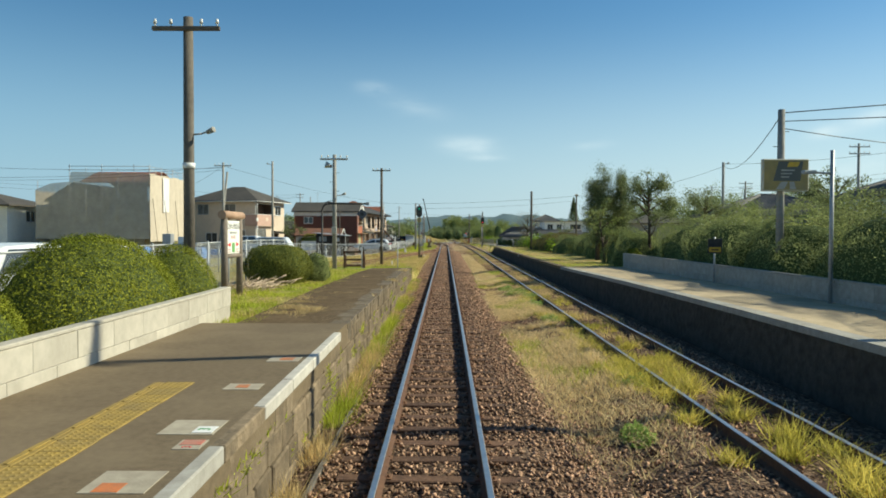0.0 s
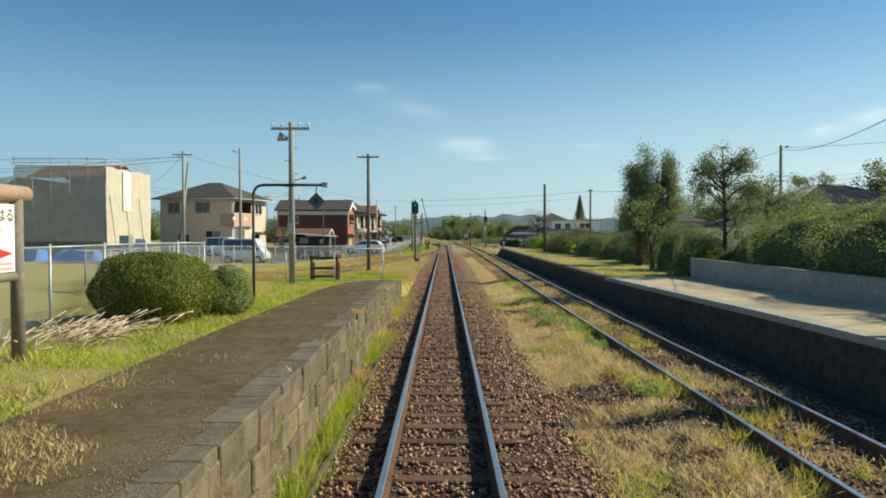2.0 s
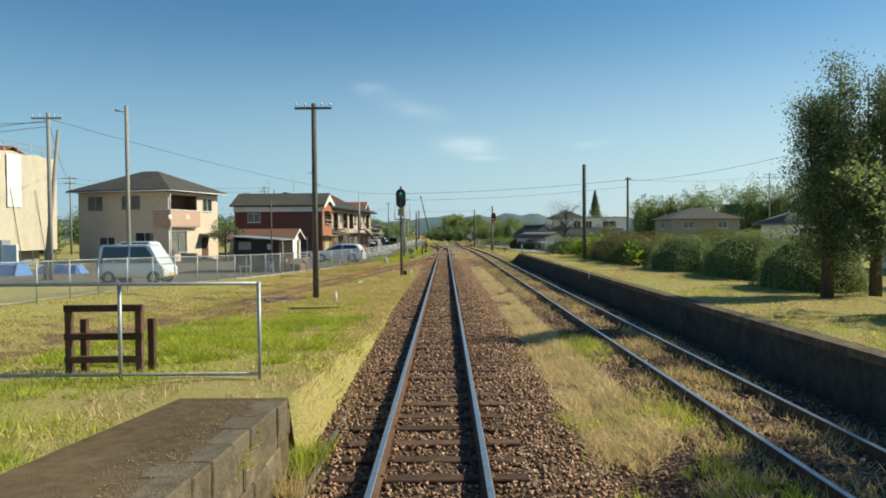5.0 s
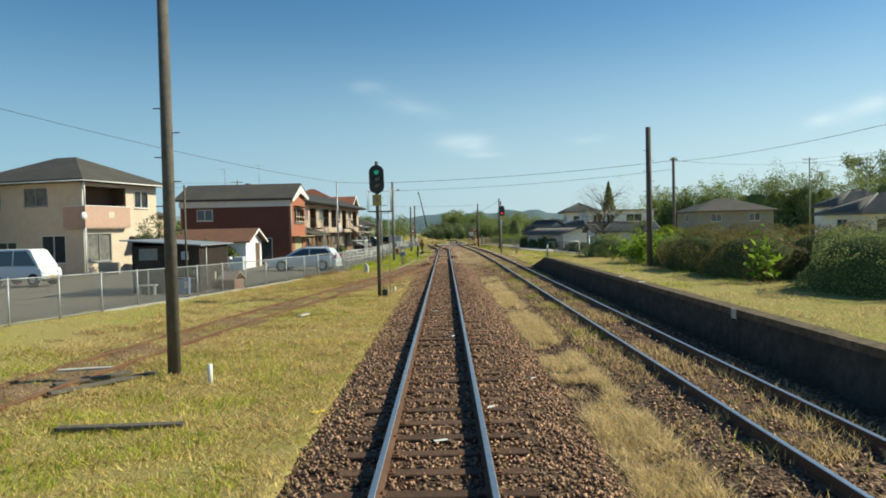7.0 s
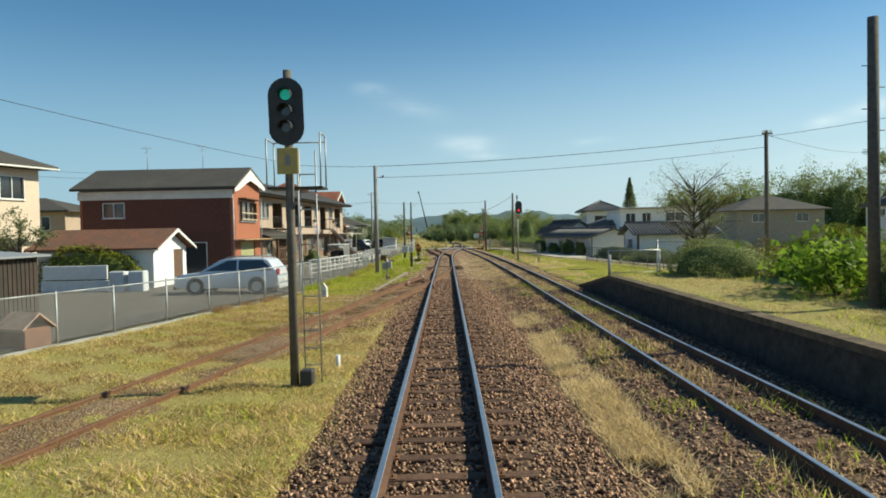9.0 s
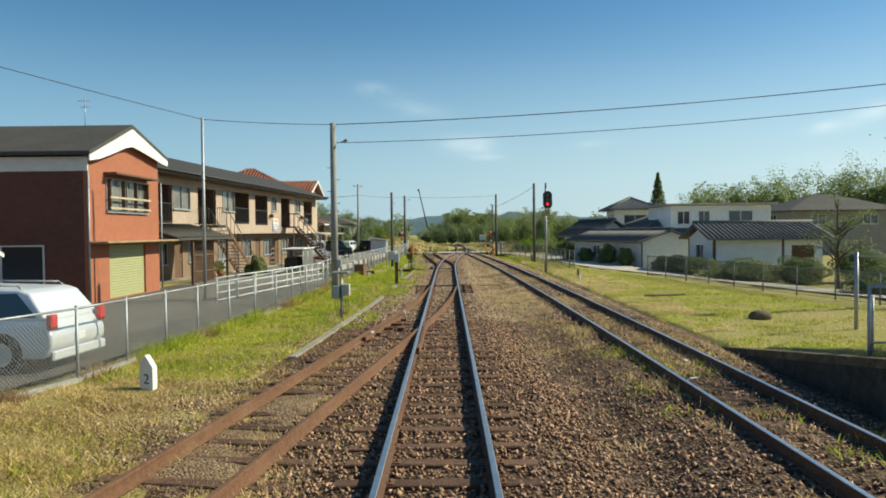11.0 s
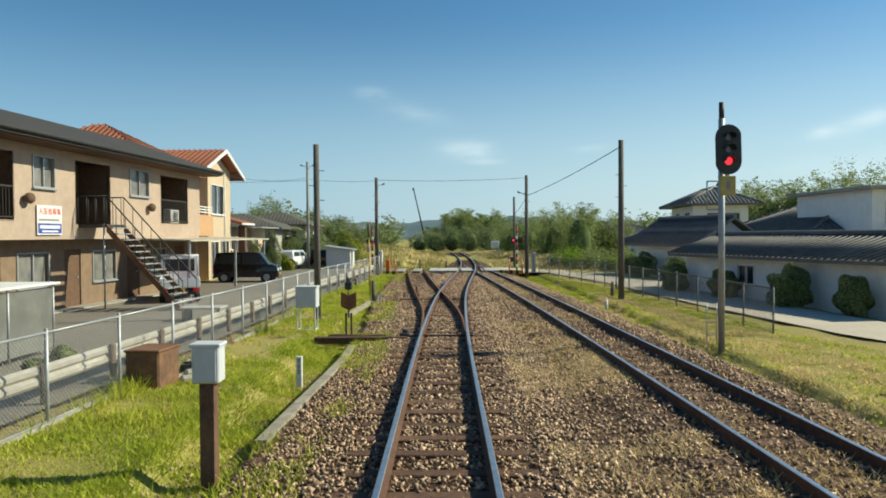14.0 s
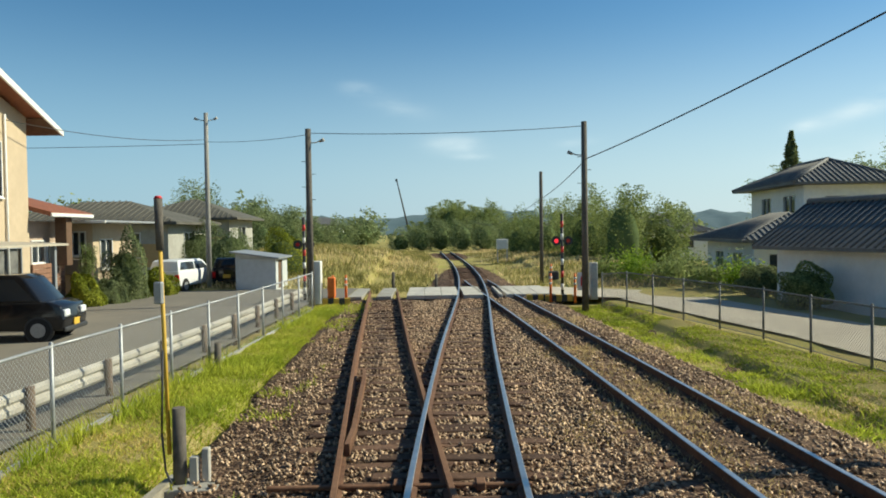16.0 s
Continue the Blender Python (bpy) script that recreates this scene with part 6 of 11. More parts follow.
def opening(parent, axis, pos, out, a, b, z0, z1, kind):
    """What fills an opening. pos: the wall's outer face; out: +1 or -1, the way it faces."""
    def bx(mb, u0, u1, d0, d1, w0, w1, c=0.0):
        d0, d1 = pos + out * d0, pos + out * d1
        return mb.box(d0, d1, u0, u1, w0, w1, c) if axis == "x" else mb.box(u0, u1, d0, d1, w0, w1, c)
    if kind in "wc":
        fr = Mb()
        t = 0.05
        bx(fr, a - t, b + t, -0.04, 0.045, z0 - t, z0, 0.006)
        bx(fr, a - t, b + t, -0.04, 0.045, z1, z1 + t, 0.006)
        bx(fr, a - t, a, -0.04, 0.04, z0, z1)
        bx(fr, b, b + t, -0.04, 0.04, z0, z1)
        bx(fr, (a + b) / 2 - 0.025, (a + b) / 2 + 0.025, -0.05, 0.02, z0, z1)
        w = part("window_frame", fr, WHITE_PAINT if kind == "w" else STEEL_GREY, parent)
        for u0, u1, d in ((a, (a + b) / 2, -0.05), ((a + b) / 2, b, -0.07)):
            part("pane", bx(Mb(), u0, u1, d - 0.01, d, z0, z1), CURTAIN_GLASS if kind == "c" else DARK_GLASS, w)
        part("sill", bx(Mb(), a - 0.08, b + 0.08, 0, 0.1, z0 - 0.1, z0 - 0.05, 0.01), WHITE_PAINT if kind == "w" else STEEL_GREY, w)
    elif kind == "d":      # recessed entrance or balcony with a back wall
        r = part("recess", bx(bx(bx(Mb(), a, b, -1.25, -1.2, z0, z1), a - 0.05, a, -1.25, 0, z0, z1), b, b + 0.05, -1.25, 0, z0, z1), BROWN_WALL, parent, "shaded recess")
        part("door", bx(Mb(), a + 0.25, min(a + 1.1, b - 0.1), -1.2, -1.15, z0, z0 + 1.95, 0.01), STEEL_DARK, r)
    elif kind == "b":      # recess with railing
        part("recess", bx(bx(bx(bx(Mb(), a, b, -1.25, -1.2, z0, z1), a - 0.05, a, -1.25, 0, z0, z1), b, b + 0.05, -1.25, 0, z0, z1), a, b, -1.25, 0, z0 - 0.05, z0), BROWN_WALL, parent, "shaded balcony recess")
        rl = part("railing", bx(bx(Mb(), a, b, -0.06, -0.02, z0 + 0.95, z0 + 1.0), a, b, -0.06, -0.02, z0 + 0.06, z0 + 0.1), STEEL_DARK, parent)
        n = max(4, int((b - a) / 0.13))
        for i in range(n + 1):
            u = a + (b - a) * i / n
            part("baluster", bx(Mb(), u - 0.01, u + 0.01, -0.05, -0.03, z0 + 0.1, z0 + 0.95), STEEL_DARK, rl)
        part("pane", bx(Mb(), a + 0.3, b - 0.3, -1.2, -1.17, z0 + 0.1, z0 + 1.8), DARK_GLASS, parent)
    elif kind == "s":
        sh = part("shutter", bx(Mb(), a, b, -0.12, -0.1, z0, z1), SHUTTER, parent, "pale green roller shutter")
        n = int((z1 - z0) / 0.1)
        for i in range(n):
            part("shutter_slat", bx(Mb(), a, b, -0.1, -0.07, z0 + i * (z1 - z0) / n + 0.006, z0 + (i + 1) * (z1 - z0) / n - 0.006, 0.008), SHUTTER, sh)
    elif kind == "p":      # plain door
        d = part("door", bx(Mb(), a, b, -0.1, -0.05, z0, z1, 0.01), BROWN_WALL, parent)
        part("handle", bx(Mb(), b - 0.14, b - 0.1, -0.05, -0.02, (z0 + z1) / 2 - 0.05, (z0 + z1) / 2 + 0.05, 0.005), STEEL_GREY, d)


def roof_gable(mb, x0, x1, y0, y1, ze, zr, ridge, t=0.12):
    """Two slabs that meet at a ridge along x or y."""
    if ridge == "x":
        ym = (y0 + y1) / 2
        for ya in (y0, y1):
            mb.add([(x0, ya, ze), (x1, ya, ze), (x1, ym, zr), (x0, ym, zr), (x0, ya, ze - t), (x1, ya, ze - t), (x1, ym, zr - t), (x0, ym, zr - t)], [(0, 1, 2, 3), (4, 7, 6, 5), (0, 4, 5, 1), (0, 3, 7, 4), (1, 5, 6, 2)])
    else:
        xm = (x0 + x1) / 2
        for xa in (x0, x1):
            mb.add([(xa, y0, ze), (xa, y1, ze), (xm, y1, zr), (xm, y0, zr), (xa, y0, ze - t), (xa, y1, ze - t), (xm, y1, zr - t), (xm, y0, zr - t)], [(0, 1, 2, 3), (4, 7, 6, 5), (0, 4, 5, 1), (0, 3, 7, 4), (1, 5, 6, 2)])
    return mb


def roof_hip(mb, x0, x1, y0, y1, ze, zr, t=0.14):
    w, d = x1 - x0, y1 - y0
    if w > d:
        a, b = (x0 + d / 2, (y0 + y1) / 2, zr), (x1 - d / 2, (y0 + y1) / 2, zr)
    else:
        a, b = ((x0 + x1) / 2, y0 + w / 2, zr), ((x0 + x1) / 2, y1 - w / 2, zr)
    vs = [(x0, y0, ze), (x1, y0, ze), (x1, y1, ze), (x0, y1, ze), (x0, y0, ze - t), (x1, y0, ze - t), (x1, y1, ze - t), (x0, y1, ze - t), a, b]
    fs = [(4, 5, 6, 7), (0, 4, 5, 1), (1, 5, 6, 2), (2, 6, 7, 3), (3, 7, 4, 0)]
    fs += [(0, 1, 9, 8), (1, 2, 9), (2, 3, 8, 9), (3, 0, 8)] if w > d else [(0, 1, 8), (1, 2, 9, 8), (2, 3, 9), (3, 0, 8, 9)]
    return mb.add(vs, fs)


def tile_rows(p00, p10, p01, p11, gap, r):
    """Rounded tile rows running up a roof slope. p00, p10: the eave's ends; p01, p11: the ridge's ends."""
    p00, p10, p01, p11 = [Vector(p) for p in (p00, p10, p01, p11)]
    n = max(2, int((p10 - p00).length / gap))
    mb = Mb()
    for i in range(n + 1):
        u = i / n
        e = p00.lerp(p10, u)
        along = (p10 - p00)
        s = (e - p00).length
        la, lb = (p01 - p00).dot(along.normalized()), (p11 - p00).dot(along.normalized())
        ln = along.length
        k = 1.0
        if s < la:
            k = s / la if la > 0 else 1
        elif s > lb:
            k = (ln - s) / (ln - lb) if ln > lb else 1
        if k < 0.05:
            continue
        up = (p01 + (p11 - p01) * 0.5) - (p00 + (p10 - p00) * 0.5)
        up -= along.normalized() * up.dot(along.normalized())
        mb.cyl(e + Vector((0, 0, 0.01)), e + up * k + Vector((0, 0, 0.01)), r, n=6, caps=True)
    return mb


def house(name, label, base, x0, x1, y0, y1, ze, wall, faces, rz=0, lows=None, category="house", clad=None):
    """base: the world place of the local origin. faces: openings for each visible face."""
    h = thing(name, label, category, base, rz, group="houses")
    t = 0.14
    for key, pos, out, a0, a1 in (("+x", x1, 1, y0, y1), ("-x", x0, -1, y0, y1), ("-y", y0, -1, x0, x1), ("+y", y1, 1, x0, x1)):
        ops = faces.get(key, [])
        ax = key[1]
        lo = pos - t if out > 0 else pos
        inset = t if ax == "y" else 0
        part("wall", facade(ax, lo, t, a0 + inset, a1 - inset, (lows or {}).get(key, -0.5), ze, [o[:4] for o in ops]), (clad or {}).get(key, wall), h)
        for a, b, z0, z1, kind in ops:
            opening(h, ax, pos, out, a, b, z0, z1, kind)
    part("floor_slab", Mb().box(x0 + t, x1 - t, y0 + t, y1 - t, -0.3, 0.02), CONCRETE, h)
    part("inner_ceiling", Mb().box(x0 + t, x1 - t, y0 + t, y1 - t, ze - 0.1, ze - 0.02), WHITE_PAINT, h)
    return h


def gable_end(h, axis, pos, thick, a0, a1, ze, zr, mat, name="gable"):
    mb = Mb().prism([(a0, ze), (a1, ze), ((a0 + a1) / 2, zr)], axis, pos, pos + thick)
    part(name, mb, mat, h)


# tan house with hipped roof and balcony
th = house("house", "two-storey buff rendered house with grey hipped roof and pink balcony", (-24.3, 92.6, -0.1), -9.5, 0, 0, 7.8, 6.25, BUFF_WALL,
           {"+x": [(5.25, 6.75, 4.65, 5.8, "w"), (0.15, 4.3, 4.0, 6.0, "d"), (0.35, 2.6, 0.85, 2.7, "c"), (5.0, 6.1, 0.1, 2.1, "p")],
            "-y": [(-4.75, -2.9, 4.75, 5.9, "c"), (-8.4, -6.9, 4.7, 5.9, "c"), (-3.4, -1.5, 0.8, 2.6, "w"), (-7.2, -5.6, 1.0, 2.2, "w")]}, -15)
part("roof", roof_hip(Mb(), -10.2, 0.7, -0.7, 8.5, 6.45, 8.45), ROOF_GREY, th)
part("gutter", Mb().cyl((0.74, -0.7, 6.3), (0.74, 8.5, 6.3), 0.05, n=8).cyl((-10.2, -0.74, 6.3), (0.7, -0.74, 6.3), 0.05, n=8), WHITE_PAINT, th)
part("downpipe", Mb().cyl((0.06, -0.06, 0), (0.06, -0.06, 6.25), 0.04, n=8), WHITE_PAINT, th)
bal = part("balcony", Mb().box(0.0, 0.45, -0.3, 4.2, 3.15, 3.3, 0.01).box(0.35, 0.45, -0.3, 4.2, 3.3, 4.6, 0.01).box(-1.35, 0.35, -0.3, -0.2, 3.15, 4.6, 0.01).box(0, 0.35, 4.1, 4.2, 3.3, 4.6, 0.01).box(-1.35, -1.25, -0.2, 0, 3.15, 4.6, 0.01), PINK_WALL, th, "pink rendered balcony")
part("handrail", Mb().box(0.33, 0.47, -0.32, 4.22, 4.6, 4.66, 0.01).box(-1.37, 0.33, -0.32, -0.18, 4.6, 4.66, 0.01), WHITE_PAINT, bal)
part("vent_panel", Mb().box(0.45, 0.475, 1.9, 2.5, 3.8, 4.25, 0.01), BUFF_WALL, bal)
part("column", Mb().cyl((0.38, -0.24, 0), (0.38, -0.24, 3.15), 0.06, n=8), WHITE_PAINT, th)
part("column", Mb().cyl((0.38, -0.24, 4.66), (0.38, -0.24, 6.3), 0.06, n=8), WHITE_PAINT, th)
part("soffit_panel", Mb().box(-1.3, 0.4, -0.25, 4.1, 3.08, 3.15, 0.01), BUFF_WALL, th)
dish = part("satellite_dish", Mb().ball((0.5, -0.45, 3.95), (0.1, 0.26, 0.26), 12, 8), WHITE_PAINT, th, "white satellite dish")
part("porch_roof", Mb().add([(0, 4.6, 2.5), (1.3, 4.6, 2.2), (1.3, 6.5, 2.2), (0, 6.5, 2.5), (0, 4.6, 2.42), (1.3, 4.6, 2.12), (1.3, 6.5, 2.12), (0, 6.5, 2.42)], [(0, 1, 2, 3), (4, 7, 6, 5), (0, 4, 5, 1), (3, 2, 6, 7), (1, 5, 6, 2)]), ROOF_GREY, th)
part("garden_wall", Mb().box(1.6, 3.2, -0.6, -0.4, 0, 0.8, 0.02), CONCRETE, th)

# red house with gable
rh = house("house", "two-storey red rendered house with white gable boards and shutter garage", (-12.4, 102.8, -0.05), -9.0, 0, 0, 6.2, 5.15, RED_WALL,
           {"+x": [(1.55, 4.75, 0, 2.0, "s"), (1.4, 4.9, 3.3, 4.45, "c")], "-y": [(-7.6, -6.4, 3.6, 4.4, "w"), (-4.6, -1.6, 0.2, 2.0, "w")]}, clad={"-y": surf("brown_sheet_siding", (0.155, 0.068, 0.049), (0.125, 0.056, 0.042), 5, (0.18, 0.075, 0.052), 0.6, 0.8, bump=0.2, spec=0.25)})
part("gable", Mb().prism([(0, 5.15), (6.2, 5.15), (6.2, 5.55), (3.1, 6.36)], "x", -0.14, 0), RED_WALL, rh)
part("gable", Mb().prism([(0, 5.15), (6.2, 5.15), (6.2, 5.55), (3.1, 6.36)], "x", -9.0, -8.86), RED_WALL, rh)
part("roof", Mb().prism([(-0.4, 5.28), (3.1, 6.66), (3.1, 6.5), (-0.4, 5.14)], "x", -9.4, 0.3).prism([(3.1, 6.66), (6.6, 5.72), (6.6, 5.58), (3.1, 6.5)], "x", -9.4, 0.3), ROOF_GREY, rh)
part("bargeboard", Mb().prism([(-0.38, 5.14), (-0.38, 4.95), (0.4, 5.08), (1.6, 5.42), (2.5, 5.7), (3.1, 5.8), (3.1, 6.5)], "x", 0.25, 0.29).prism([(6.6, 5.57), (6.6, 5.36), (6.0, 5.4), (4.8, 5.58), (3.8, 5.72), (3.1, 5.8), (3.1, 6.52)], "x", 0.25, 0.29), WHITE_PAINT, rh, "white curved gable board")
part("soffit_band", Mb().box(-9.1, 0.05, -0.06, 0.0, 4.62, 5.12, 0.01), WHITE_PAINT, rh, "white band under the eaves")
part("canopy", Mb().box(0, 0.75, -0.1, 6.5, 2.08, 2.16, 0.02), surf("tan_canopy", (0.4, 0.27, 0.14), rough=0.7), rh, "tan sheet canopy over the garage")
part("window_hood", Mb().box(0, 0.5, 1.2, 5.1, 4.6, 4.68, 0.01), BROWN_WALL, rh)
for z in (3.34, 3.74):
    part("window_bar", Mb().box(0.16, 0.2, 1.35, 4.95, z, z + 0.07), surf("cream_bars", (0.55, 0.45, 0.30), rough=0.7) if z < 3.5 else bpy.data.materials["cream_bars"], rh)
for y in (1.45, 2.6, 3.7, 4.8):
    part("window_bar", Mb().box(0.02, 0.16, y, y + 0.05, 3.3, 4.45), BROWN_WALL, rh)
for yd_ in (-0.05, 6.35):
    part("downpipe", Mb().cyl((0.06, yd_, 0), (0.06, yd_, 4.6), 0.035, n=8), STEEL_GREY, rh)
part("antenna", Mb().cyl((-6.2, 3.1, 6.5), (-6.2, 3.1, 8.1), 0.02, n=6).cyl((-6.6, 3.1, 8.0), (-5.8, 3.1, 8.0), 0.012, n=5).cyl((-6.4, 3.1, 7.7), (-6.0, 3.1, 7.7), 0.012, n=5), STEEL_GREY, rh)

# long apartment block
AP_TURN = -4.8
AP_U, AP_N = (0.0837, 0.9965), (0.9965, -0.0837)


def ap_at(along, off, z):
    """A place by the apartment block: along its front, out from it, and height."""
    return (-14.09 + AP_U[0] * along + AP_N[0] * off, 109.6 + AP_U[1] * along + AP_N[1] * off, z)


holes = [(1.0, 4.45, 2.95, 4.85, "b"), (4.6, 6.5, 3.7, 4.8, "c"), (7.55, 9.95, 2.9, 4.9, "d"), (11.0, 12.75, 3.75, 4.9, "c"), (12.9, 15.35, 3.0, 4.95, "b"), (16.55, 19.0, 2.95, 4.95, "b"), (19.9, 20.9, 4.0, 4.9, "c"), (22.1, 24.2, 2.85, 5.0, "d"), (25.6, 27.0, 4.05, 5.0, "c"), (28.1, 30.6, 3.0, 5.0, "b")]
ap = house("apartment_block", "long two-storey tan apartment block with outside stairs", (-14.09, 109.6, -0.05), -7.5, 0, 0, 31.9, 5.45, TAN_WALL, {"+x": holes}, AP_TURN, lows={"+x": 2.45}, category="apartment block")
low_ops = [(2.0 + 4.1 * i, 2.95 + 4.1 * i, 0.05, 2.0, "p") for i in range(8)] + [(3.7 + 4.1 * i, 5.2 + 4.1 * i, 0.85, 1.9, "c") for i in range(7)]
part("lower_wall", facade("x", -0.84, 0.14, 0.14, 31.76, -0.5, 2.45, [o[:4] for o in low_ops]), surf("brown_render", (0.26, 0.185, 0.125), (0.215, 0.15, 0.10), 4, (0.17, 0.125, 0.09), 0.5, 0.88, bump=0.3, spec=0.15), ap, "brown rendered ground floor wall")
for a, b, z0, z1, k in low_ops:
    opening(ap, "x", -0.7, 1, a, b, z0, z1, k)
part("overhang", Mb().box(-0.84, -0.002, 0.14, 31.76, 2.36, 2.448), TAN_WALL, ap)
part("roof", roof_gable(Mb(), -8.1, 0.95, -0.4, 32.4, 5.45, 7.0, "y"), surf("dark_roof_sheet", (0.05, 0.045, 0.04), (0.036, 0.032, 0.029), 6, (0.07, 0.06, 0.052), 0.6, 0.8, bump=0.3, bsc=30), ap)
part("soffit", Mb().box(0.0, 0.86, -0.3, 32.3, 5.24, 5.28), BROWN_WALL, ap, "brown boards under the eaves")
part("gutter", Mb().cyl((0.98, -0.4, 5.42), (0.98, 32.4, 5.42), 0.06, n=8), STEEL_DARK, ap)
part("fascia", Mb().box(0.86, 0.93, -0.4, 32.4, 5.28, 5.5, 0.01), STEEL_DARK, ap, "dark eaves board")
part("antenna", Mb().cyl((-3.6, 3.0, 7.2), (-3.6, 3.0, 9.0), 0.02, n=6).cyl((-4.0, 3.0, 8.9), (-3.2, 3.0, 8.9), 0.012, n=5).cyl((-3.85, 3.0, 8.6), (-3.35, 3.0, 8.6), 0.012, n=5), STEEL_GREY, ap)
part("porch_roof", Mb().add([(0, 0.2, 2.85), (2.3, 0.2, 2.2), (2.3, 6.6, 2.2), (0, 6.6, 2.85), (0, 0.2, 2.75), (2.3, 0.2, 2.1), (2.3, 6.6, 2.1), (0, 6.6, 2.75)], [(0, 1, 2, 3), (4, 7, 6, 5), (0, 4, 5, 1), (3, 2, 6, 7), (1, 5, 6, 2)]), ROOF_GREY, ap, "lean-to porch roof of dark tile")
part("porch_tiles", tile_rows((2.3, 0.2, 2.22), (2.3, 6.6, 2.22), (0, 0.2, 2.87), (0, 6.6, 2.87), 0.28, 0.05), ROOF_GREY, ap)
for y in (2.6, 6.8):
    part("porch_post", Mb().box(2.05, 2.17, y - 0.6, y - 0.48, 0, 2.2, 0.01), BROWN_WALL, ap)
for i in range(15):
    part("lattice_slat", Mb().box(1.5, 1.54, 3.6 + 0.16 * i, 3.66 + 0.16 * i, 0, 2.2, 0.004), BROWN_WALL, ap)
for z in (0.5, 1.3, 2.0):
    part("lattice_rail", Mb().box(1.54, 1.57, 3.55, 5.95, z, z + 0.06, 0.004), BROWN_WALL, ap)


def stairs(parent, ya, za, yb, zb, x0, x1, n=14, at=None):
    st = part("staircase", Mb().box(x0, x1, ya - 1.3, ya, za - 0.1, za, 0.01), STEEL_DARK, parent, "dark steel outside staircase", at)
    for x in (x0, x1):
        part("stringer", Mb().add([(x - 0.02, ya, za), (x - 0.02, yb, zb), (x - 0.02, yb, zb - 0.26), (x - 0.02, ya, za - 0.26), (x + 0.02, ya, za), (x + 0.02, yb, zb), (x + 0.02, yb, zb - 0.26), (x + 0.02, ya, za - 0.26)], [(0, 1, 2, 3), (4, 7, 6, 5), (0, 4, 5, 1), (3, 2, 6, 7), (0, 3, 7, 4), (1, 5, 6, 2)]), RUST_RAIL, st)
        part("handrail", Mb().cyl((x, ya, za + 0.95), (x, yb, zb + 0.95), 0.022, n=6).cyl((x, ya - 1.3, za + 0.95), (x, ya, za + 0.95), 0.022, n=6), STEEL_DARK, st)
        for i in range(9):
            u = i / 8
            y, z = ya + (yb - ya) * u, za + (zb - za) * u
            part("baluster", Mb().cyl((x, y, z - 0.1), (x, y, z + 0.95), 0.014, n=5), STEEL_DARK, st)
        for i in range(5):
            part("baluster", Mb().cyl((x, ya - 1.3 + 0.3 * i, za), (x, ya - 1.3 + 0.3 * i, za + 0.95), 0.014, n=5), STEEL_DARK, st)
    for i in range(n):
        u = (i + 0.5) / n
        y, z = ya + (yb - ya) * u, za + (zb - za) * u
        part("tread", Mb().box(x0, x1, y - 0.13, y + 0.13, z - 0.04, z, 0.005), STEEL_GREY, st)
    part("landing_post", Mb().cyl((x1, ya - 0.1, 0), (x1, ya - 0.1, za), 0.03, n=8), STEEL_GREY, st)
    return st


stairs(ap, 8.7, 2.85, 13.1, 0.0, 0.12, 1.15)
stairs(ap, 0.75, 2.85, 3.35, 0.0, -0.55, 0.55, 14, pose(0.25, 22.75, 0, 0, 0, -90))
board = thing("rental_sign", "white notice board with red and blue bands on the wall", "sign", ap_at(20.6, 0.03, 2.45), AP_TURN)
part("board", Mb().box(0, 0.03, -0.62, 0.62, 0, 0.92, 0.006), WHITE_PAINT, board)
text_mesh("lettering", "入居者募集", 0.225, RED_PAINT, board, pose(0.036, 0, 0.72, 90, 0, 90))
part("band", Mb().box(0.03, 0.036, -0.55, 0.45, 0.44, 0.5), GREY_INK, board)
blue = part("band", Mb().box(0.03, 0.036, -0.58, 0.58, 0.05, 0.36), BLUE_PAINT, board, "blue band")
part("letter_bar", Mb().box(0.036, 0.04, -0.5, 0.5, 0.2, 0.3).box(0.036, 0.04, -0.4, 0.4, 0.09, 0.14), WHITE_PAINT, blue)
for a in (19.5, 27.0):
    hb = thing("wall_lamp", "dark round lamp on the wall", "lamp", ap_at(a, 0.02, 3.55), AP_TURN)
    part("shade", Mb().ball((0.14, 0, 0), (0.14, 0.2, 0.17), 10, 6), BROWN_WALL, hb)
ac = thing("air_conditioner", "white air conditioner unit on a balcony", "air conditioner", ap_at(30.0, -0.35, 2.97), AP_TURN)
part("body", Mb().box(-0.3, 0.05, -0.4, 0.4, 0, 0.6, 0.03), WHITE_PAINT, ac)
part("grille", Mb().cyl((0.05, 0, 0.3), (0.065, 0, 0.3), 0.24, n=16), STEEL_GREY, ac)
for i in range(5):
    pot = thing("flower_pot", "terracotta flower pot by the wall", "flower pot", ap_at(6.9 + 0.55 * i, 0.6 + 0.15 * (i % 2), -0.05), group="flower pots")
    part("pot", Mb().cyl((0, 0, 0), (0, 0, 0.3), 0.12, 0.17, 10), ROOF_RED, pot)
    part("plant", leaf_mesh("plant", np.random.default_rng(i).normal(0, 0.13, (60, 3)) + np.array([0, 0, 0.5]), 0.12, LEAF_HEDGE), None, pot)
for y, h in ((121.9, 0.8),):
    b = thing("oil_tank", "pale heating oil tank by the wall", "tank", ap_at(11.3, -0.3, -0.06))
    part("tank", Mb().box(-0.25, 0.25, -0.3, 0.3, 0.1, h, 0.05), WHITE_PAINT, b)
    part("leg", Mb().box(-0.2, -0.15, -0.25, 0.25, 0, 0.1), STEEL_GREY, b)
    part("leg", Mb().box(0.15, 0.2, -0.25, 0.25, 0, 0.1), STEEL_GREY, b)
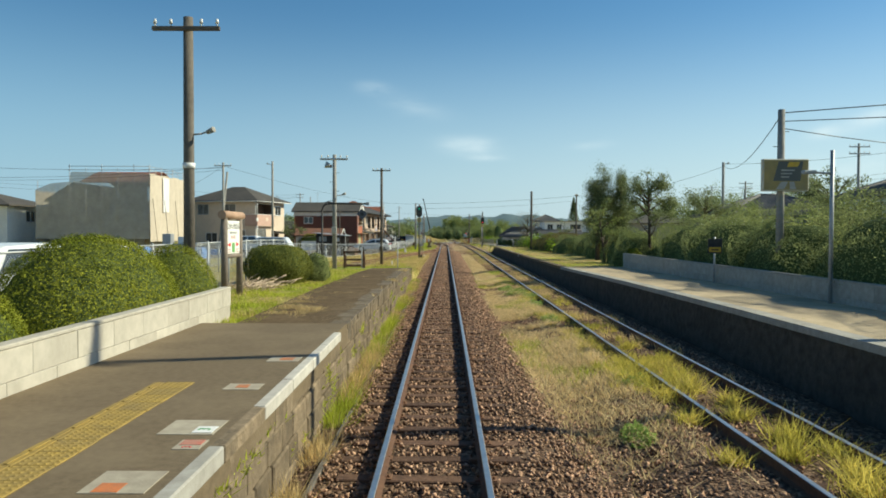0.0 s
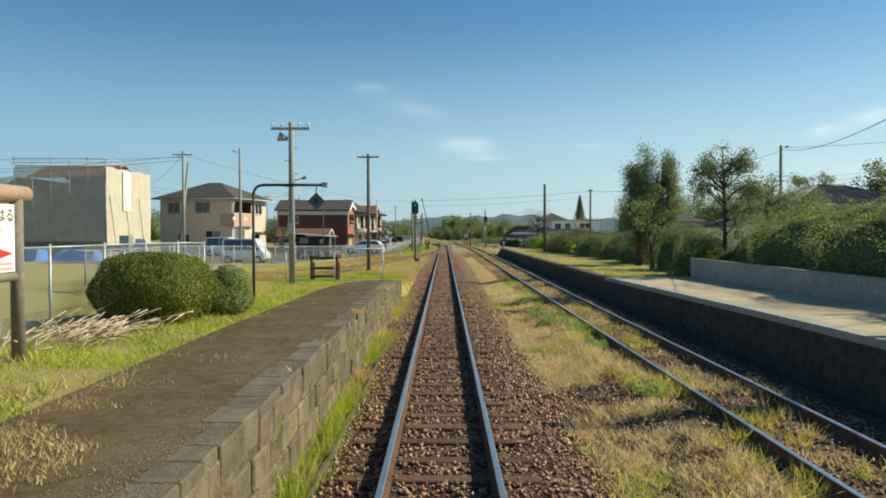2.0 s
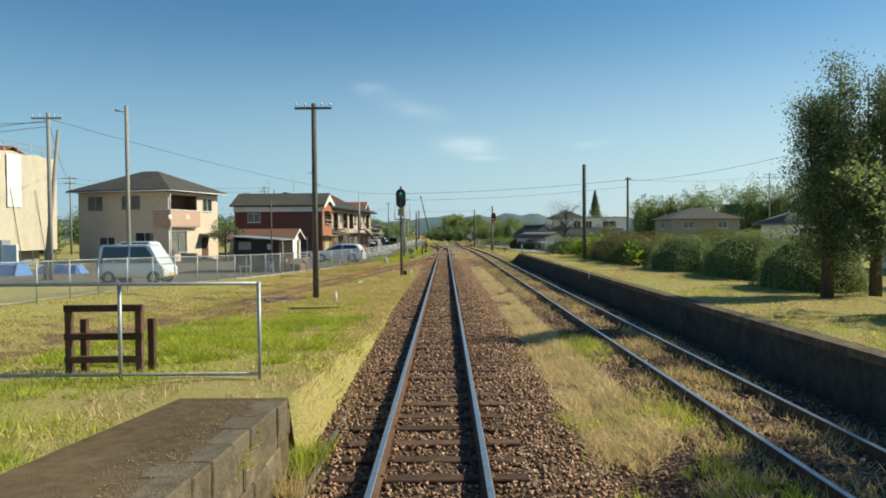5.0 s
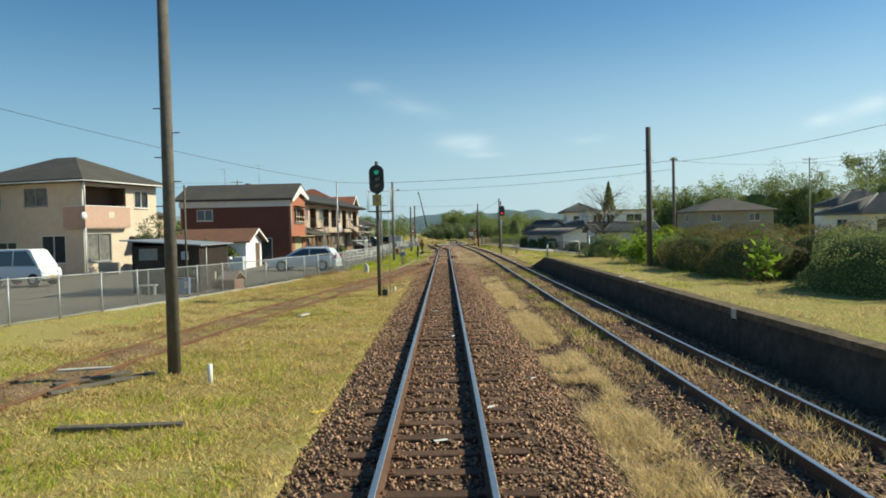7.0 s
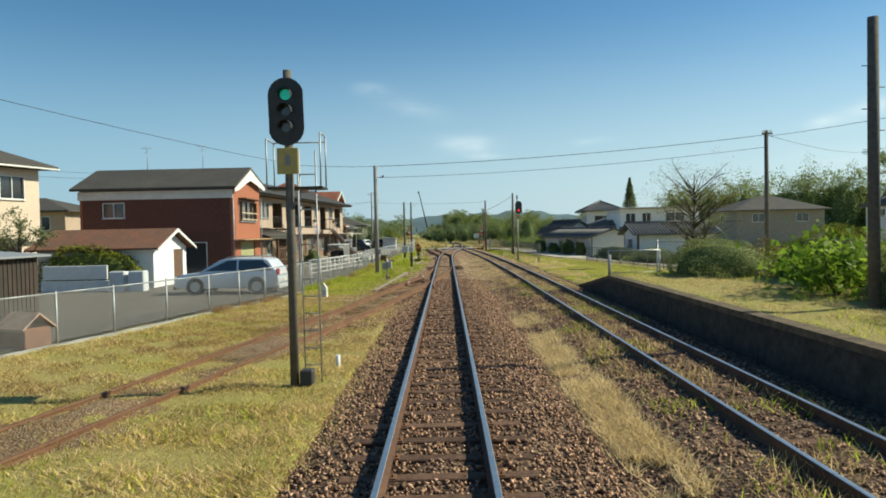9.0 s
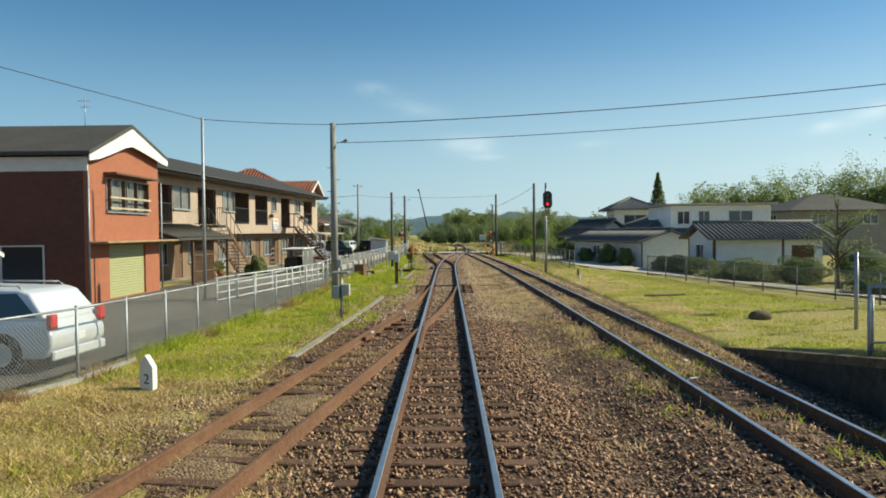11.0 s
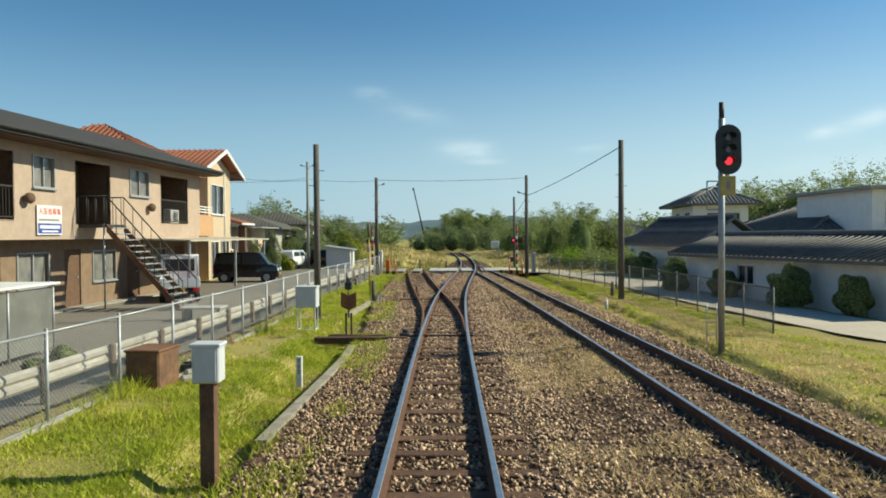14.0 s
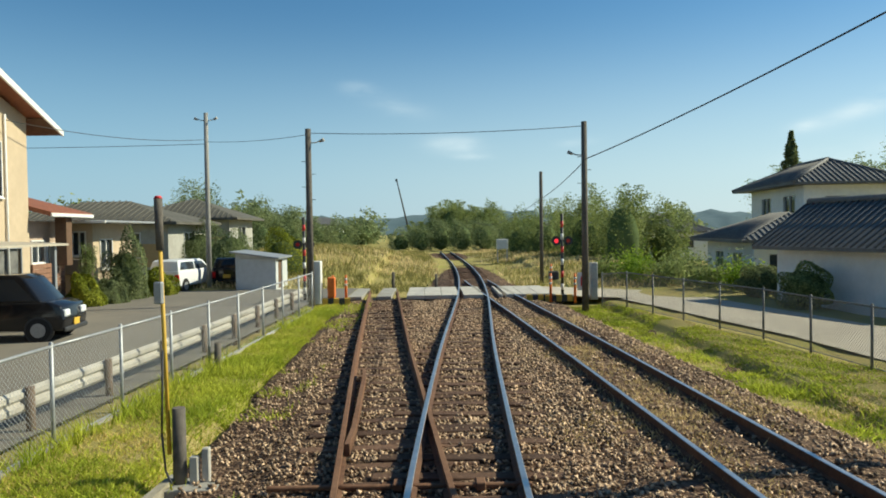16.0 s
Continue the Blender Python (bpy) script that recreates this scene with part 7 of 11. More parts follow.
# small glazed shelter with white flat roof by the lane
gl = thing("garden_shelter", "small glazed shelter with flat white roof", "shelter", (-8.9, 121.2, -0.06))
for x in (-0.62, 0.62):
    for y in (-1.6, 0, 1.6):
        part("post", Mb().cyl((x, y, 0), (x, y, 1.42), 0.025, n=8), STEEL_GREY, gl)
part("roof", Mb().box(-0.72, 0.72, -1.75, 1.75, 1.42, 1.48, 0.02), WHITE_PAINT, gl)
for y in (-0.8, 0.8):
    part("pane", Mb().box(0.6, 0.62, y - 0.76, y + 0.76, 0.1, 1.38), surf("dusty_glass", (0.20, 0.20, 0.18), (0.14, 0.14, 0.13), 2, rough=0.3) if y < 0 else bpy.data.materials["dusty_glass"], gl)
part("store", Mb().box(-0.5, 0.3, -1.5, 0.6, 0, 0.95, 0.1), DARK_SHED, gl, "dark covered load inside")

# cream house with red tiled roof
ch = house("house", "two-storey cream house with red tiled roof and gable", (-13.35, 148.5, -0.05), -7.5, 0, 0, 4.25, 6.4, CREAM_WALL,
           {"+x": [(0.55, 2.75, 3.75, 5.4, "w"), (0.5, 1.7, 0.2, 2.1, "w"), (2.3, 3.7, 0.2, 2.1, "c")], "-y": []})
gable_end(ch, "x", -0.14, 0.14, 0, 4.25, 6.4, 7.05, CREAM_WALL)
part("roof", roof_gable(Mb(), -8.0, 0.6, -2.2, 5.4, 6.1, 7.5, "x"), ROOF_RED, ch)
part("roof_tiles", tile_rows((-8.0, -2.2, 6.12), (0.6, -2.2, 6.12), (-8.0, 1.6, 7.52), (0.6, 1.6, 7.52), 0.3, 0.055), ROOF_RED, ch)
part("bargeboard", Mb().prism([(-2.2, 6.1), (-2.2, 5.92), (1.6, 7.32), (1.6, 7.54)], "x", 0.59, 0.65).prism([(5.4, 6.1), (5.4, 5.92), (1.6, 7.32), (1.6, 7.54)], "x", 0.59, 0.65), WHITE_PAINT, ch, "white gable board")
part("soffit", Mb().prism([(4.25, 6.38), (5.38, 5.99), (5.38, 5.95), (4.25, 6.34)], "x", -7.5, 0.58), BROWN_WALL, ch)
part("downpipe", Mb().cyl((0.06, 2.95, 0), (0.06, 2.95, 6.3), 0.035, n=8), WHITE_PAINT, ch)
wing = house("house_wing", "cream house wing with orange balcony and red tiles", (-14.2, 142.6, -0.05), -8.5, 0, 0, 5.88, 5.6, surf("tan_orange_render", (0.40, 0.27, 0.17), (0.35, 0.235, 0.145), 4, rough=0.85),
             {"+x": [(1.7, 4.4, 2.75, 4.9, "d"), (0.6, 1.9, 0.9, 1.9, "w"), (2.6, 4.2, 0.1, 2.1, "c")]})
part("roof", roof_hip(Mb(), -9.5, 0.75, -0.8, 8.9, 5.85, 8.5), ROOF_RED, wing)
part("roof_tiles", tile_rows((0.75, -0.8, 5.87), (0.75, 8.9, 5.87), (-4.1, 4.0, 8.52), (-4.1, 4.1, 8.52), 0.3, 0.055), ROOF_RED, wing)
part("roof_tiles", tile_rows((-9.5, -0.8, 5.87), (0.75, -0.8, 5.87), (-4.65, 4.05, 8.52), (-4.1, 4.05, 8.52), 0.3, 0.055), ROOF_RED, wing)
part("gutter", Mb().box(0.73, 0.81, -0.8, 5.0, 5.7, 5.83, 0.02), WHITE_PAINT, wing)
bal = part("balcony", Mb().box(0, 1.15, 1.4, 5.85, 2.45, 2.65, 0.01).box(1.05, 1.15, 1.4, 5.85, 2.65, 3.6, 0.01).box(0, 1.05, 1.4, 1.5, 2.65, 3.6, 0.01), surf("orange_render", (0.50, 0.30, 0.16), (0.45, 0.27, 0.14), 4, rough=0.85), wing, "orange rendered balcony")
for z in (3.75, 3.9, 4.05):
    part("rail", Mb().box(1.06, 1.12, 1.4, 5.85, z - 0.025, z + 0.025), WHITE_PAINT, bal)
for i in range(5):
    part("rail_post", Mb().box(1.06, 1.12, 1.45 + i * 1.06, 1.5 + i * 1.06, 3.6, 4.07), WHITE_PAINT, bal)
for i, (col, y) in enumerate(((0.7, 1.0), (0.3, 1.5), (0.8, 2.1))):
    cl = thing("laundry", "washing hung on a balcony", "laundry", (-13.6, 144.0 + y, 3.5), group="washing")
    part("cloth", Mb().box(-0.02, 0.02, -0.2, 0.2, 0, 0.75, 0.01), plain("cloth_%s" % "abc"[i], (col, 0.25 if i != 2 else 0.75, 0.25 if i != 2 else 0.72), 0.9), cl)
cpt = thing("carport", "carport with thin pale sheet roof on slim posts", "carport", (-11.6, 143.0, -0.06))
part("roof", Mb().add([(-1.2, -7.2, 2.42), (1.7, -7.2, 2.3), (1.7, 5.4, 2.3), (-1.2, 5.4, 2.42), (-1.2, -7.2, 2.36), (1.7, -7.2, 2.24), (1.7, 5.4, 2.24), (-1.2, 5.4, 2.36)], [(0, 1, 2, 3), (4, 7, 6, 5), (0, 4, 5, 1), (3, 2, 6, 7), (1, 5, 6, 2), (0, 3, 7, 4)]), surf("pale_sheet", (0.5, 0.44, 0.34), (0.42, 0.37, 0.29), 3, rough=0.6), cpt)
for y in (-6.8, -0.5, 5.0):
    part("post", Mb().box(1.45, 1.55, y - 0.05, y + 0.05, 0, 2.26, 0.01), STEEL_GREY, cpt)
pr = house("porch_house", "brown fronted house with low red tiled porch roof", (-13.6, 153.0, -0.05), -5, 0, 0, 2.2, 3.0, TAN_WALL, {"+x": [(0.3, 1.1, 1.6, 2.3, "w"), (1.3, 2.0, 0.3, 2.2, "w")]})
part("roof", Mb().add([(-5, -0.2, 4.9), (0.95, -0.2, 3.3), (0.95, 2.75, 3.3), (-5, 2.75, 4.9), (-5, -0.2, 4.78), (0.95, -0.2, 3.15), (0.95, 2.75, 3.15), (-5, 2.75, 4.78)], [(0, 1, 2, 3), (4, 7, 6, 5), (0, 4, 5, 1), (3, 2, 6, 7), (1, 5, 6, 2), (0, 3, 7, 4)]), ROOF_RED, pr)
part("gutter", Mb().box(0.93, 1.0, -0.2, 2.75, 3.14, 3.26, 0.01), WHITE_PAINT, pr)
part("post", Mb().box(0.35, 0.75, 1.2, 1.6, 1.45, 3.14, 0.01), BROWN_WALL, pr, "brown tiled porch post")
pw = house("house_wing", "low cream house wing under a flat pale awning", (-13.1, 156.7, -0.05), -4.5, 0, 0, 3.6, 2.95, CREAM_WALL, {"-y": [(-2.1, -1.2, 1.75, 2.55, "w"), (-0.75, -0.3, 1.75, 2.6, "w")], "+x": [(0.6, 1.6, 1.2, 2.3, "w")]})
part("roof", Mb().box(-4.7, 1.0, -1.1, 3.9, 2.96, 3.05, 0.015), STEEL_GREY, pw)
part("gutter", Mb().box(-4.7, 1.02, -1.17, -1.1, 2.94, 3.04, 0.01), WHITE_PAINT, pw)
part("window_box", Mb().box(-2.3, -0.2, -0.5, -0.02, 1.0, 1.6, 0.02), surf("grey_brown_panel", (0.24, 0.2, 0.16), (0.19, 0.16, 0.13), 5, rough=0.8), pw, "grey-brown panel below the window")
wf_ = thing("board_fence", "reddish brown board fence beside the drive", "fence", (-13.3, 152.8, -0.08))
for y in (0.05, 1.05, 2.05):
    part("post", Mb().box(-0.09, -0.02, y - 0.04, y + 0.04, 0, 1.58, 0.005), BROWN_WALL, wf_)
for i in range(9):
    part("slat", Mb().box(-0.02, 0.02, 0.0, 2.1, 0.06 + 0.17 * i, 0.215 + 0.17 * i, 0.006), surf("stained_slat", (0.30, 0.165, 0.105), (0.22, 0.12, 0.078), 6, rough=0.85) if i == 0 else bpy.data.materials["stained_slat"], wf_)
for x, y, w, d, ze, zr, wl_, rf in ((-18.45, 166.9, 9.1, 6.6, 3.0, 4.35, GREY_WALL, ROOF_WORN), (-39, 176, 9, 8, 3.0, 5.0, BROWN_WALL, ROOF_GREY), (-16.3, 175.6, 6.4, 6.0, 3.05, 4.5, GREY_WALL, ROOF_WORN), (-52, 78, 9, 9, 5.2, 6.9, WHITE_WALL, ROOF_GREY), (-64, 68, 9, 8, 4.6, 6.6, BROWN_WALL, ROOF_TILE), (-40, 128, 9, 8, 5.0, 6.5, TAN_WALL, ROOF_GREY), (-31, 330, 12, 9, 4.6, 7.0, WHITE_WALL, ROOF_TILE), (-22, 345, 9, 8, 3.4, 5.6, WHITE_WALL, ROOF_GREY), (-47, 320, 12, 8, 3.2, 5.0, CREAM_WALL, ROOF_RED), (-60, 350, 12, 9, 5.0, 7.0, TAN_WALL, ROOF_TILE)):
    hh = house("house", "distant house with hipped roof and pale walls", (x, y, float(ground_z(x, y))), -w / 2, w / 2, 0, d, ze, wl_, {"-y": [(-w / 4 - 0.8, -w / 4 + 0.8, ze - 1.7, ze - 0.5, "w"), (w / 4 - 0.8, w / 4 + 0.8, ze - 1.7, ze - 0.5, "w")], "+x": [(d / 2 - 0.9, d / 2 + 0.9, ze - 1.7, ze - 0.5, "w")]})
    part("roof", roof_hip(Mb(), -w / 2 - 0.7, w / 2 + 0.7, -0.7, d + 0.7, ze + 0.1, zr), rf, hh)
    if rf is ROOF_WORN:
        part("roof_tiles", tile_rows((-w / 2 - 0.7, -0.7, ze + 0.12), (w / 2 + 0.7, -0.7, ze + 0.12), (-w / 2 + d / 2, d / 2, zr + 0.02), (w / 2 - d / 2, d / 2, zr + 0.02), 0.34, 0.035), rf, hh)
        part("shutter_panel", Mb().box(w / 2 - 1.9, w / 2 - 0.3, -0.06, -0.01, 0.75, 1.95, 0.01), surf("ochre_board", (0.48, 0.33, 0.16), (0.42, 0.29, 0.14), 6, rough=0.8) if "ochre_board" not in bpy.data.materials else bpy.data.materials["ochre_board"], hh, "ochre boarded shutter")

# building wrapped in scaffold cloth
sc = thing("scaffolded_house", "house wrapped in beige cloth sheets on scaffolding", "house", (-32.0, 78.2, 0.3))
SHEET = surf("grey_mesh_sheet", (0.56, 0.52, 0.46), (0.49, 0.455, 0.405), 1.2, (0.38, 0.35, 0.315), 0.3, 0.9, bump=0.3, bsc=5)
sn, sl_ = SHEET.node_tree.nodes, SHEET.node_tree.links
s_mix, s_clear = sn.new("ShaderNodeMixShader"), sn.new("ShaderNodeBsdfTransparent")
s_mix.inputs["Fac"].default_value = 0.30
sl_.new(sn["Principled BSDF"].outputs["BSDF"], s_mix.inputs[1])
sl_.new(s_clear.outputs["BSDF"], s_mix.inputs[2])
sl_.new(s_mix.outputs["Shader"], sn["Material Output"].inputs["Surface"])


def cloth(axis, pos, a0, a1, z0, top, bay, depth, seed):
    """A hung sheet that sags between the uprights; top gives its upper edge along the wall."""
    rs = np.random.default_rng(seed)
    nu, nz = 64, 14
    vs = []
    for k in range(nz + 1):
        for i in range(nu + 1):
            u = a0 + (a1 - a0) * i / nu
            w = k / nz
            z = z0 + (top(u) - z0) * w
            belly = abs(math.sin(math.pi * (u - a0) / bay)) * math.sin(math.pi * (0.12 + 0.76 * w))
            d = pos + depth * (belly + 0.35 * math.sin(u * 5.1 + 2.2 * math.sin(z * 0.9)) * (0.4 + 0.6 * (1 - w)) + 0.12 * rs.normal())
            vs.append((d, u, z) if axis == "x" else (u, d, z))
    n = nu + 1
    return Mb().add(vs, [(k * n + i, k * n + i + 1, (k + 1) * n + i + 1, (k + 1) * n + i) for k in range(nz) for i in range(nu)], 0, True)


south_top = lambda u: float(np.interp(u, [-12.5, -10.9, -8.8, -8.6, -0.06], [6.5, 7.2, 7.4, 8.5, 8.3]))
part("cloth_east", cloth("x", 0.0, 0, 10.4, 0.9, lambda u: 8.3 + 0.06 * math.sin(u * 1.9), 1.73, 0.1, 1), TARP_CLOTH, sc, "beige cloth lit by the sun")
part("cloth_south", cloth("y", 0.0, -12.5, -0.06, 1.2, south_top, 1.75, -0.08, 2), SHEET, sc, "grey mesh sheet in shade")
part("cloth_west", cloth("x", -12.5, 0, 10.4, 0.9, lambda u: 6.4, 1.73, -0.1, 3), TARP_CLOTH, sc)
part("white_sheet", cloth("x", 0.12, 3.4, 5.2, 4.2, lambda u: 8.1, 0.9, 0.03, 4), WHITE_PAINT, sc, "bright white sheet strip")
part("house_wall", Mb().box(-11.5, -1.0, 1, 9.4, -0.3, 5.4), surf("drab_wall", (0.3, 0.28, 0.25), (0.24, 0.225, 0.2), 3, rough=0.9), sc)
part("gable_wall", Mb().prism([(-11.5, 5.4), (-6.0, 5.4), (-8.75, 7.2)], "y", 1.0, 1.2).prism([(-6.0, 5.4), (-1.0, 5.4), (-1.0, 6.9), (-6.0, 6.9)], "y", 1.6, 1.8), bpy.data.materials["drab_wall"], sc)
part("roof", roof_gable(Mb(), -11.9, -5.6, 0.6, 9.8, 5.4, 7.4, "y"), ROOF_GREY, sc)
part("upper_roof", roof_gable(Mb(), -8.3, -0.6, 1.2, 9.8, 7.5, 8.9, "x"), ROOF_RED, sc, "red tiled roof above the sheets")
for wx_ in (-10.6, -4.4, -2.6):
    part("window_pane", Mb().box(wx_ - 0.7, wx_ + 0.7, 0.94, 0.99, 3.6, 4.7), DARK_GLASS, sc)
for i in range(8):
    x = -12.3 + i * 1.75
    part("standard", Mb().cyl((x, 0.12, -0.3), (x, 0.12, (7.6 if i < 2 else 9.3) - 0.4 * (i % 2)), 0.035, n=6), STEEL_GREY, sc)
for i in range(7):
    y = 0.2 + i * 1.7
    part("standard", Mb().cyl((-0.16, y, -0.3), (-0.16, y, 9.3 - 0.3 * (i % 2)), 0.035, n=6), STEEL_GREY, sc)
for z in (8.7, 9.1):
    part("ledger", Mb().cyl((-9.0, 0.12, z), (-0.1, 0.12, z), 0.03, n=6), STEEL_GREY, sc)
    part("ledger", Mb().cyl((-0.16, 0, z), (-0.16, 10.4, z), 0.03, n=6), STEEL_GREY, sc)
for i in range(3):
    part("brace", Mb().cyl((0.15, 1.8 + 3.3 * i, 0.0), (0.15, 0.4 + 3.3 * i, 5.6), 0.025, n=6), POLE_WOOD, sc, "sloping prop against the cloth")
for x, y, w, d, h in ((-30.5, 70, 4.0, 2.0, 0.95), (-34.5, 69.5, 3.0, 2.0, 1.1), (-25.6, 71.5, 1.6, 1.6, 0.8), (-24.0, 74, 3.0, 1.2, 0.6), (-20.5, 58.5, 2.4, 1.6, 0.9)):
    tp = thing("tarpaulin_stack", "materials covered with blue tarpaulin", "tarpaulin", (x, y, float(ground_z(x, y))), group="blue tarpaulins")
    mb = Mb()
    nx, ny = 9, 6
    vs = []
    for j in range(ny):
        for i in range(nx):
            u, v = i / (nx - 1), j / (ny - 1)
            edge_ = min(u, 1 - u, v, 1 - v)
            vs.append((w * (u - 0.5), d * (v - 0.5), (h if edge_ > 0.01 else 0.0) * random.uniform(0.8, 1.08)))
    mb.add(vs, [(j * nx + i, j * nx + i + 1, (j + 1) * nx + i + 1, (j + 1) * nx + i) for j in range(ny - 1) for i in range(nx - 1)])
    part("sheet", mb, BLUE_TARP, tp)
for x, y, z1, mat_, lab in ((-26.6, 73.0, 1.9, WHITE_PAINT, "white board leaning upright"), (-29.4, 76.5, 2.2, STEEL_GREY, "grey site toilet cabin")):
    bx_ = thing("site_panel", lab, "panel", (x, y, float(ground_z(x, y))))
    part("panel", Mb().box(-0.45, 0.45, -0.1 if z1 < 2 else -0.5, 0.1 if z1 < 2 else 0.5, 0, z1, 0.02), mat_, bx_)

# dark shed behind the fence
sd = thing("shed", "dark corrugated iron shed with pale sheet roof", "shed", (-10.4, 74.6, -0.15))
part("wall", facade("y", 0, 0.06, -2.9, 0, 0, 2.1, [(-2.6, -1.8, 1.5, 2.0)]), DARK_SHED, sd)
part("wall", Mb().box(-0.06, 0, 0.06, 4.1, 0, 2.1), DARK_SHED, sd)
part("wall", Mb().box(-2.9, -2.84, 0.06, 4.1, 0, 2.3), DARK_SHED, sd)
part("wall", Mb().box(-2.84, -0.06, 4.04, 4.1, 0, 2.1), DARK_SHED, sd)
part("window_panel", Mb().box(-2.6, -1.8, 0.01, 0.03, 1.5, 2.0), surf("clouded_pane", (0.36, 0.35, 0.31), (0.27, 0.27, 0.25), 5, rough=0.5), sd, "clouded pane in the shed wall")
part("roof", Mb().add([(-3.25, -0.4, 2.4), (0.2, -0.4, 2.13), (0.2, 4.4, 2.13), (-3.25, 4.4, 2.4), (-3.25, -0.4, 2.35), (0.2, -0.4, 2.08), (0.2, 4.4, 2.08), (-3.25, 4.4, 2.35)], [(0, 1, 2, 3), (4, 7, 6, 5), (0, 4, 5, 1), (3, 2, 6, 7), (1, 5, 6, 2), (0, 3, 7, 4)]), STEEL_GREY, sd)
for i in range(15):
    if not -2.7 < -2.85 + 0.18 * i < -1.75:
        part("rib", Mb().box(-2.85 + 0.18 * i, -2.82 + 0.18 * i, -0.02, 0, 0, 2.06), DARK_SHED, sd)
for i in range(22):
    part("rib", Mb().box(0, 0.02, 0.1 + 0.18 * i, 0.13 + 0.18 * i, 0, 2.06), DARK_SHED, sd)
part("downpipe", Mb().cyl((0.06, 0.7, 0.1), (0.06, 0.7, 2.0), 0.03, n=6).cyl((0.06, 0.7, 2.0), (-0.02, 0.7, 2.06), 0.03, n=6), STEEL_GREY, sd)
part("meter", Mb().box(-0.75, -0.45, -0.12, 0, 1.5, 1.85, 0.02), PALE_BOX, sd, "pale meter box")
cr = thing("plastic_crate", "faded blue plastic crate standing on end", "crate", (-10.9, 74.1, float(ground_z(-10.9, 74.1))), 8)
part("tub", Mb().box(-0.22, 0.22, -0.16, 0.16, 0, 0.75, 0.02), surf("faded_blue_plastic", (0.13, 0.17, 0.30), (0.18, 0.22, 0.33), 6, rough=0.6), cr)
part("label", Mb().box(0.02, 0.16, -0.166, -0.161, 0.3, 0.6), PALE_CONCRETE, cr)
bn = thing("bench", "small pale bench with a post beside the shed", "bench", (-12.3, 73.9, float(ground_z(-12.3, 73.9))), 5)
part("seat", Mb().box(-0.5, 0.3, -0.15, 0.15, 0.4, 0.46, 0.01), PALE_CONCRETE, bn)
for x in (-0.4, 0.2):
    part("leg", Mb().box(x - 0.03, x + 0.03, -0.12, 0.12, -0.05, 0.4), STEEL_GREY, bn)
part("post", Mb().box(-0.02, 0.03, -0.17, -0.13, 0, 1.05), PALE_CONCRETE, bn)
# rust-roofed outbuilding with white gable
ob2 = house("outbuilding", "low outbuilding with rusted roof and white gable end", (-14.0, 95.0, -0.1), -5.6, 0, 0, 4.4, 1.95, WHITE_WALL, {"+x": [(2.6, 3.9, 0, 1.8, "p")], "-y": [(-4.9, -3.4, 0.8, 1.6, "w")]})
gable_end(ob2, "x", -0.14, 0.14, 0, 4.4, 1.95, 2.75, WHITE_WALL)
part("roof", roof_gable(Mb(), -6.0, 0.4, -0.45, 4.85, 1.95, 2.9, "x", 0.09), ROOF_RUST, ob2)
part("bargeboard", Mb().prism([(-0.45, 1.9), (-0.45, 1.78), (2.2, 2.72), (2.2, 2.88)], "x", 0.4, 0.44).prism([(4.85, 1.9), (4.85, 1.78), (2.2, 2.72), (2.2, 2.88)], "x", 0.4, 0.44), WHITE_PAINT, ob2)
part("fence_wall", Mb().box(-4.6, -1.6, -1.4, -1.3, 0.55, 1.2, 0.02).box(-4.7, -1.5, -1.42, -1.28, -0.1, 0.5, 0.02), WHITE_PAINT, ob2, "low white fence panel")
for x in (-0.6, 0.2):
    b = thing("oil_tank", "pale metal box by the outbuilding", "tank", (-14.2 + x * 1.1, 93.2, -0.12))
    part("tank", Mb().box(-0.35, 0.35, -0.3, 0.3, 0, 0.95, 0.04), PALE_BOX, b)
kn = thing("dog_kennel", "small brown kennel leaning by the shed", "kennel", (-9.72, 76.9, -0.16), -20)
part("body", Mb().box(-0.4, 0.4, -0.36, 0.36, 0, 0.5, 0.02), surf("kennel_brown", (0.26, 0.14, 0.09), rough=0.8), kn)
part("roof", roof_gable(Mb(), -0.46, 0.46, -0.45, 0.45, 0.5, 0.85, "x", 0.05), surf("kennel_roof", (0.45, 0.33, 0.27), rough=0.8), kn)
part("leaning_board", Mb().prism([(-0.95, 0), (-0.55, 0.85), (-0.51, 0.85), (-0.6, 0)], "y", -0.75, -0.42), PALE_CONCRETE, kn)
# shed and white box by the crossing
s3 = house("shed", "small pale sheet-metal shed by the crossing", (-6.9, 160.4, -0.08), -1.75, 0, 0, 2.5, 1.42, PALE_BOX, {"+x": [(0.5, 1.4, 0.05, 1.3, "p")]}, category="shed")
part("fascia", Mb().prism([(-1.75, 1.4), (0, 1.4), (-1.75, 1.66)], "y", 0, 0.1), PALE_BOX, s3)
part("roof", Mb().add([(-1.95, -0.25, 1.74), (0.2, -0.25, 1.44), (0.2, 2.7, 1.44), (-1.95, 2.7, 1.74), (-1.95, -0.25, 1.68), (0.2, -0.25, 1.38), (0.2, 2.7, 1.38), (-1.95, 2.7, 1.68)], [(0, 1, 2, 3), (4, 7, 6, 5), (0, 4, 5, 1), (3, 2, 6, 7), (1, 5, 6, 2), (0, 3, 7, 4)]), STEEL_GREY, s3)

# ---- vehicles ----
def softened(mb, name, mat, width, segs=3):
    """A mesh with all its edges rounded."""
    me = mb.mesh(name, mat)
    bm = bmesh.new()
    bm.from_mesh(me)
    bmesh.ops.bevel(bm, geom=bm.edges[:], offset=width, segments=segs, profile=0.5, affect="EDGES", clamp_overlap=True)
    bm.to_mesh(me)
    bm.free()
    me.polygons.foreach_set("use_smooth", [True] * len(me.polygons))
    me.update()
    return me


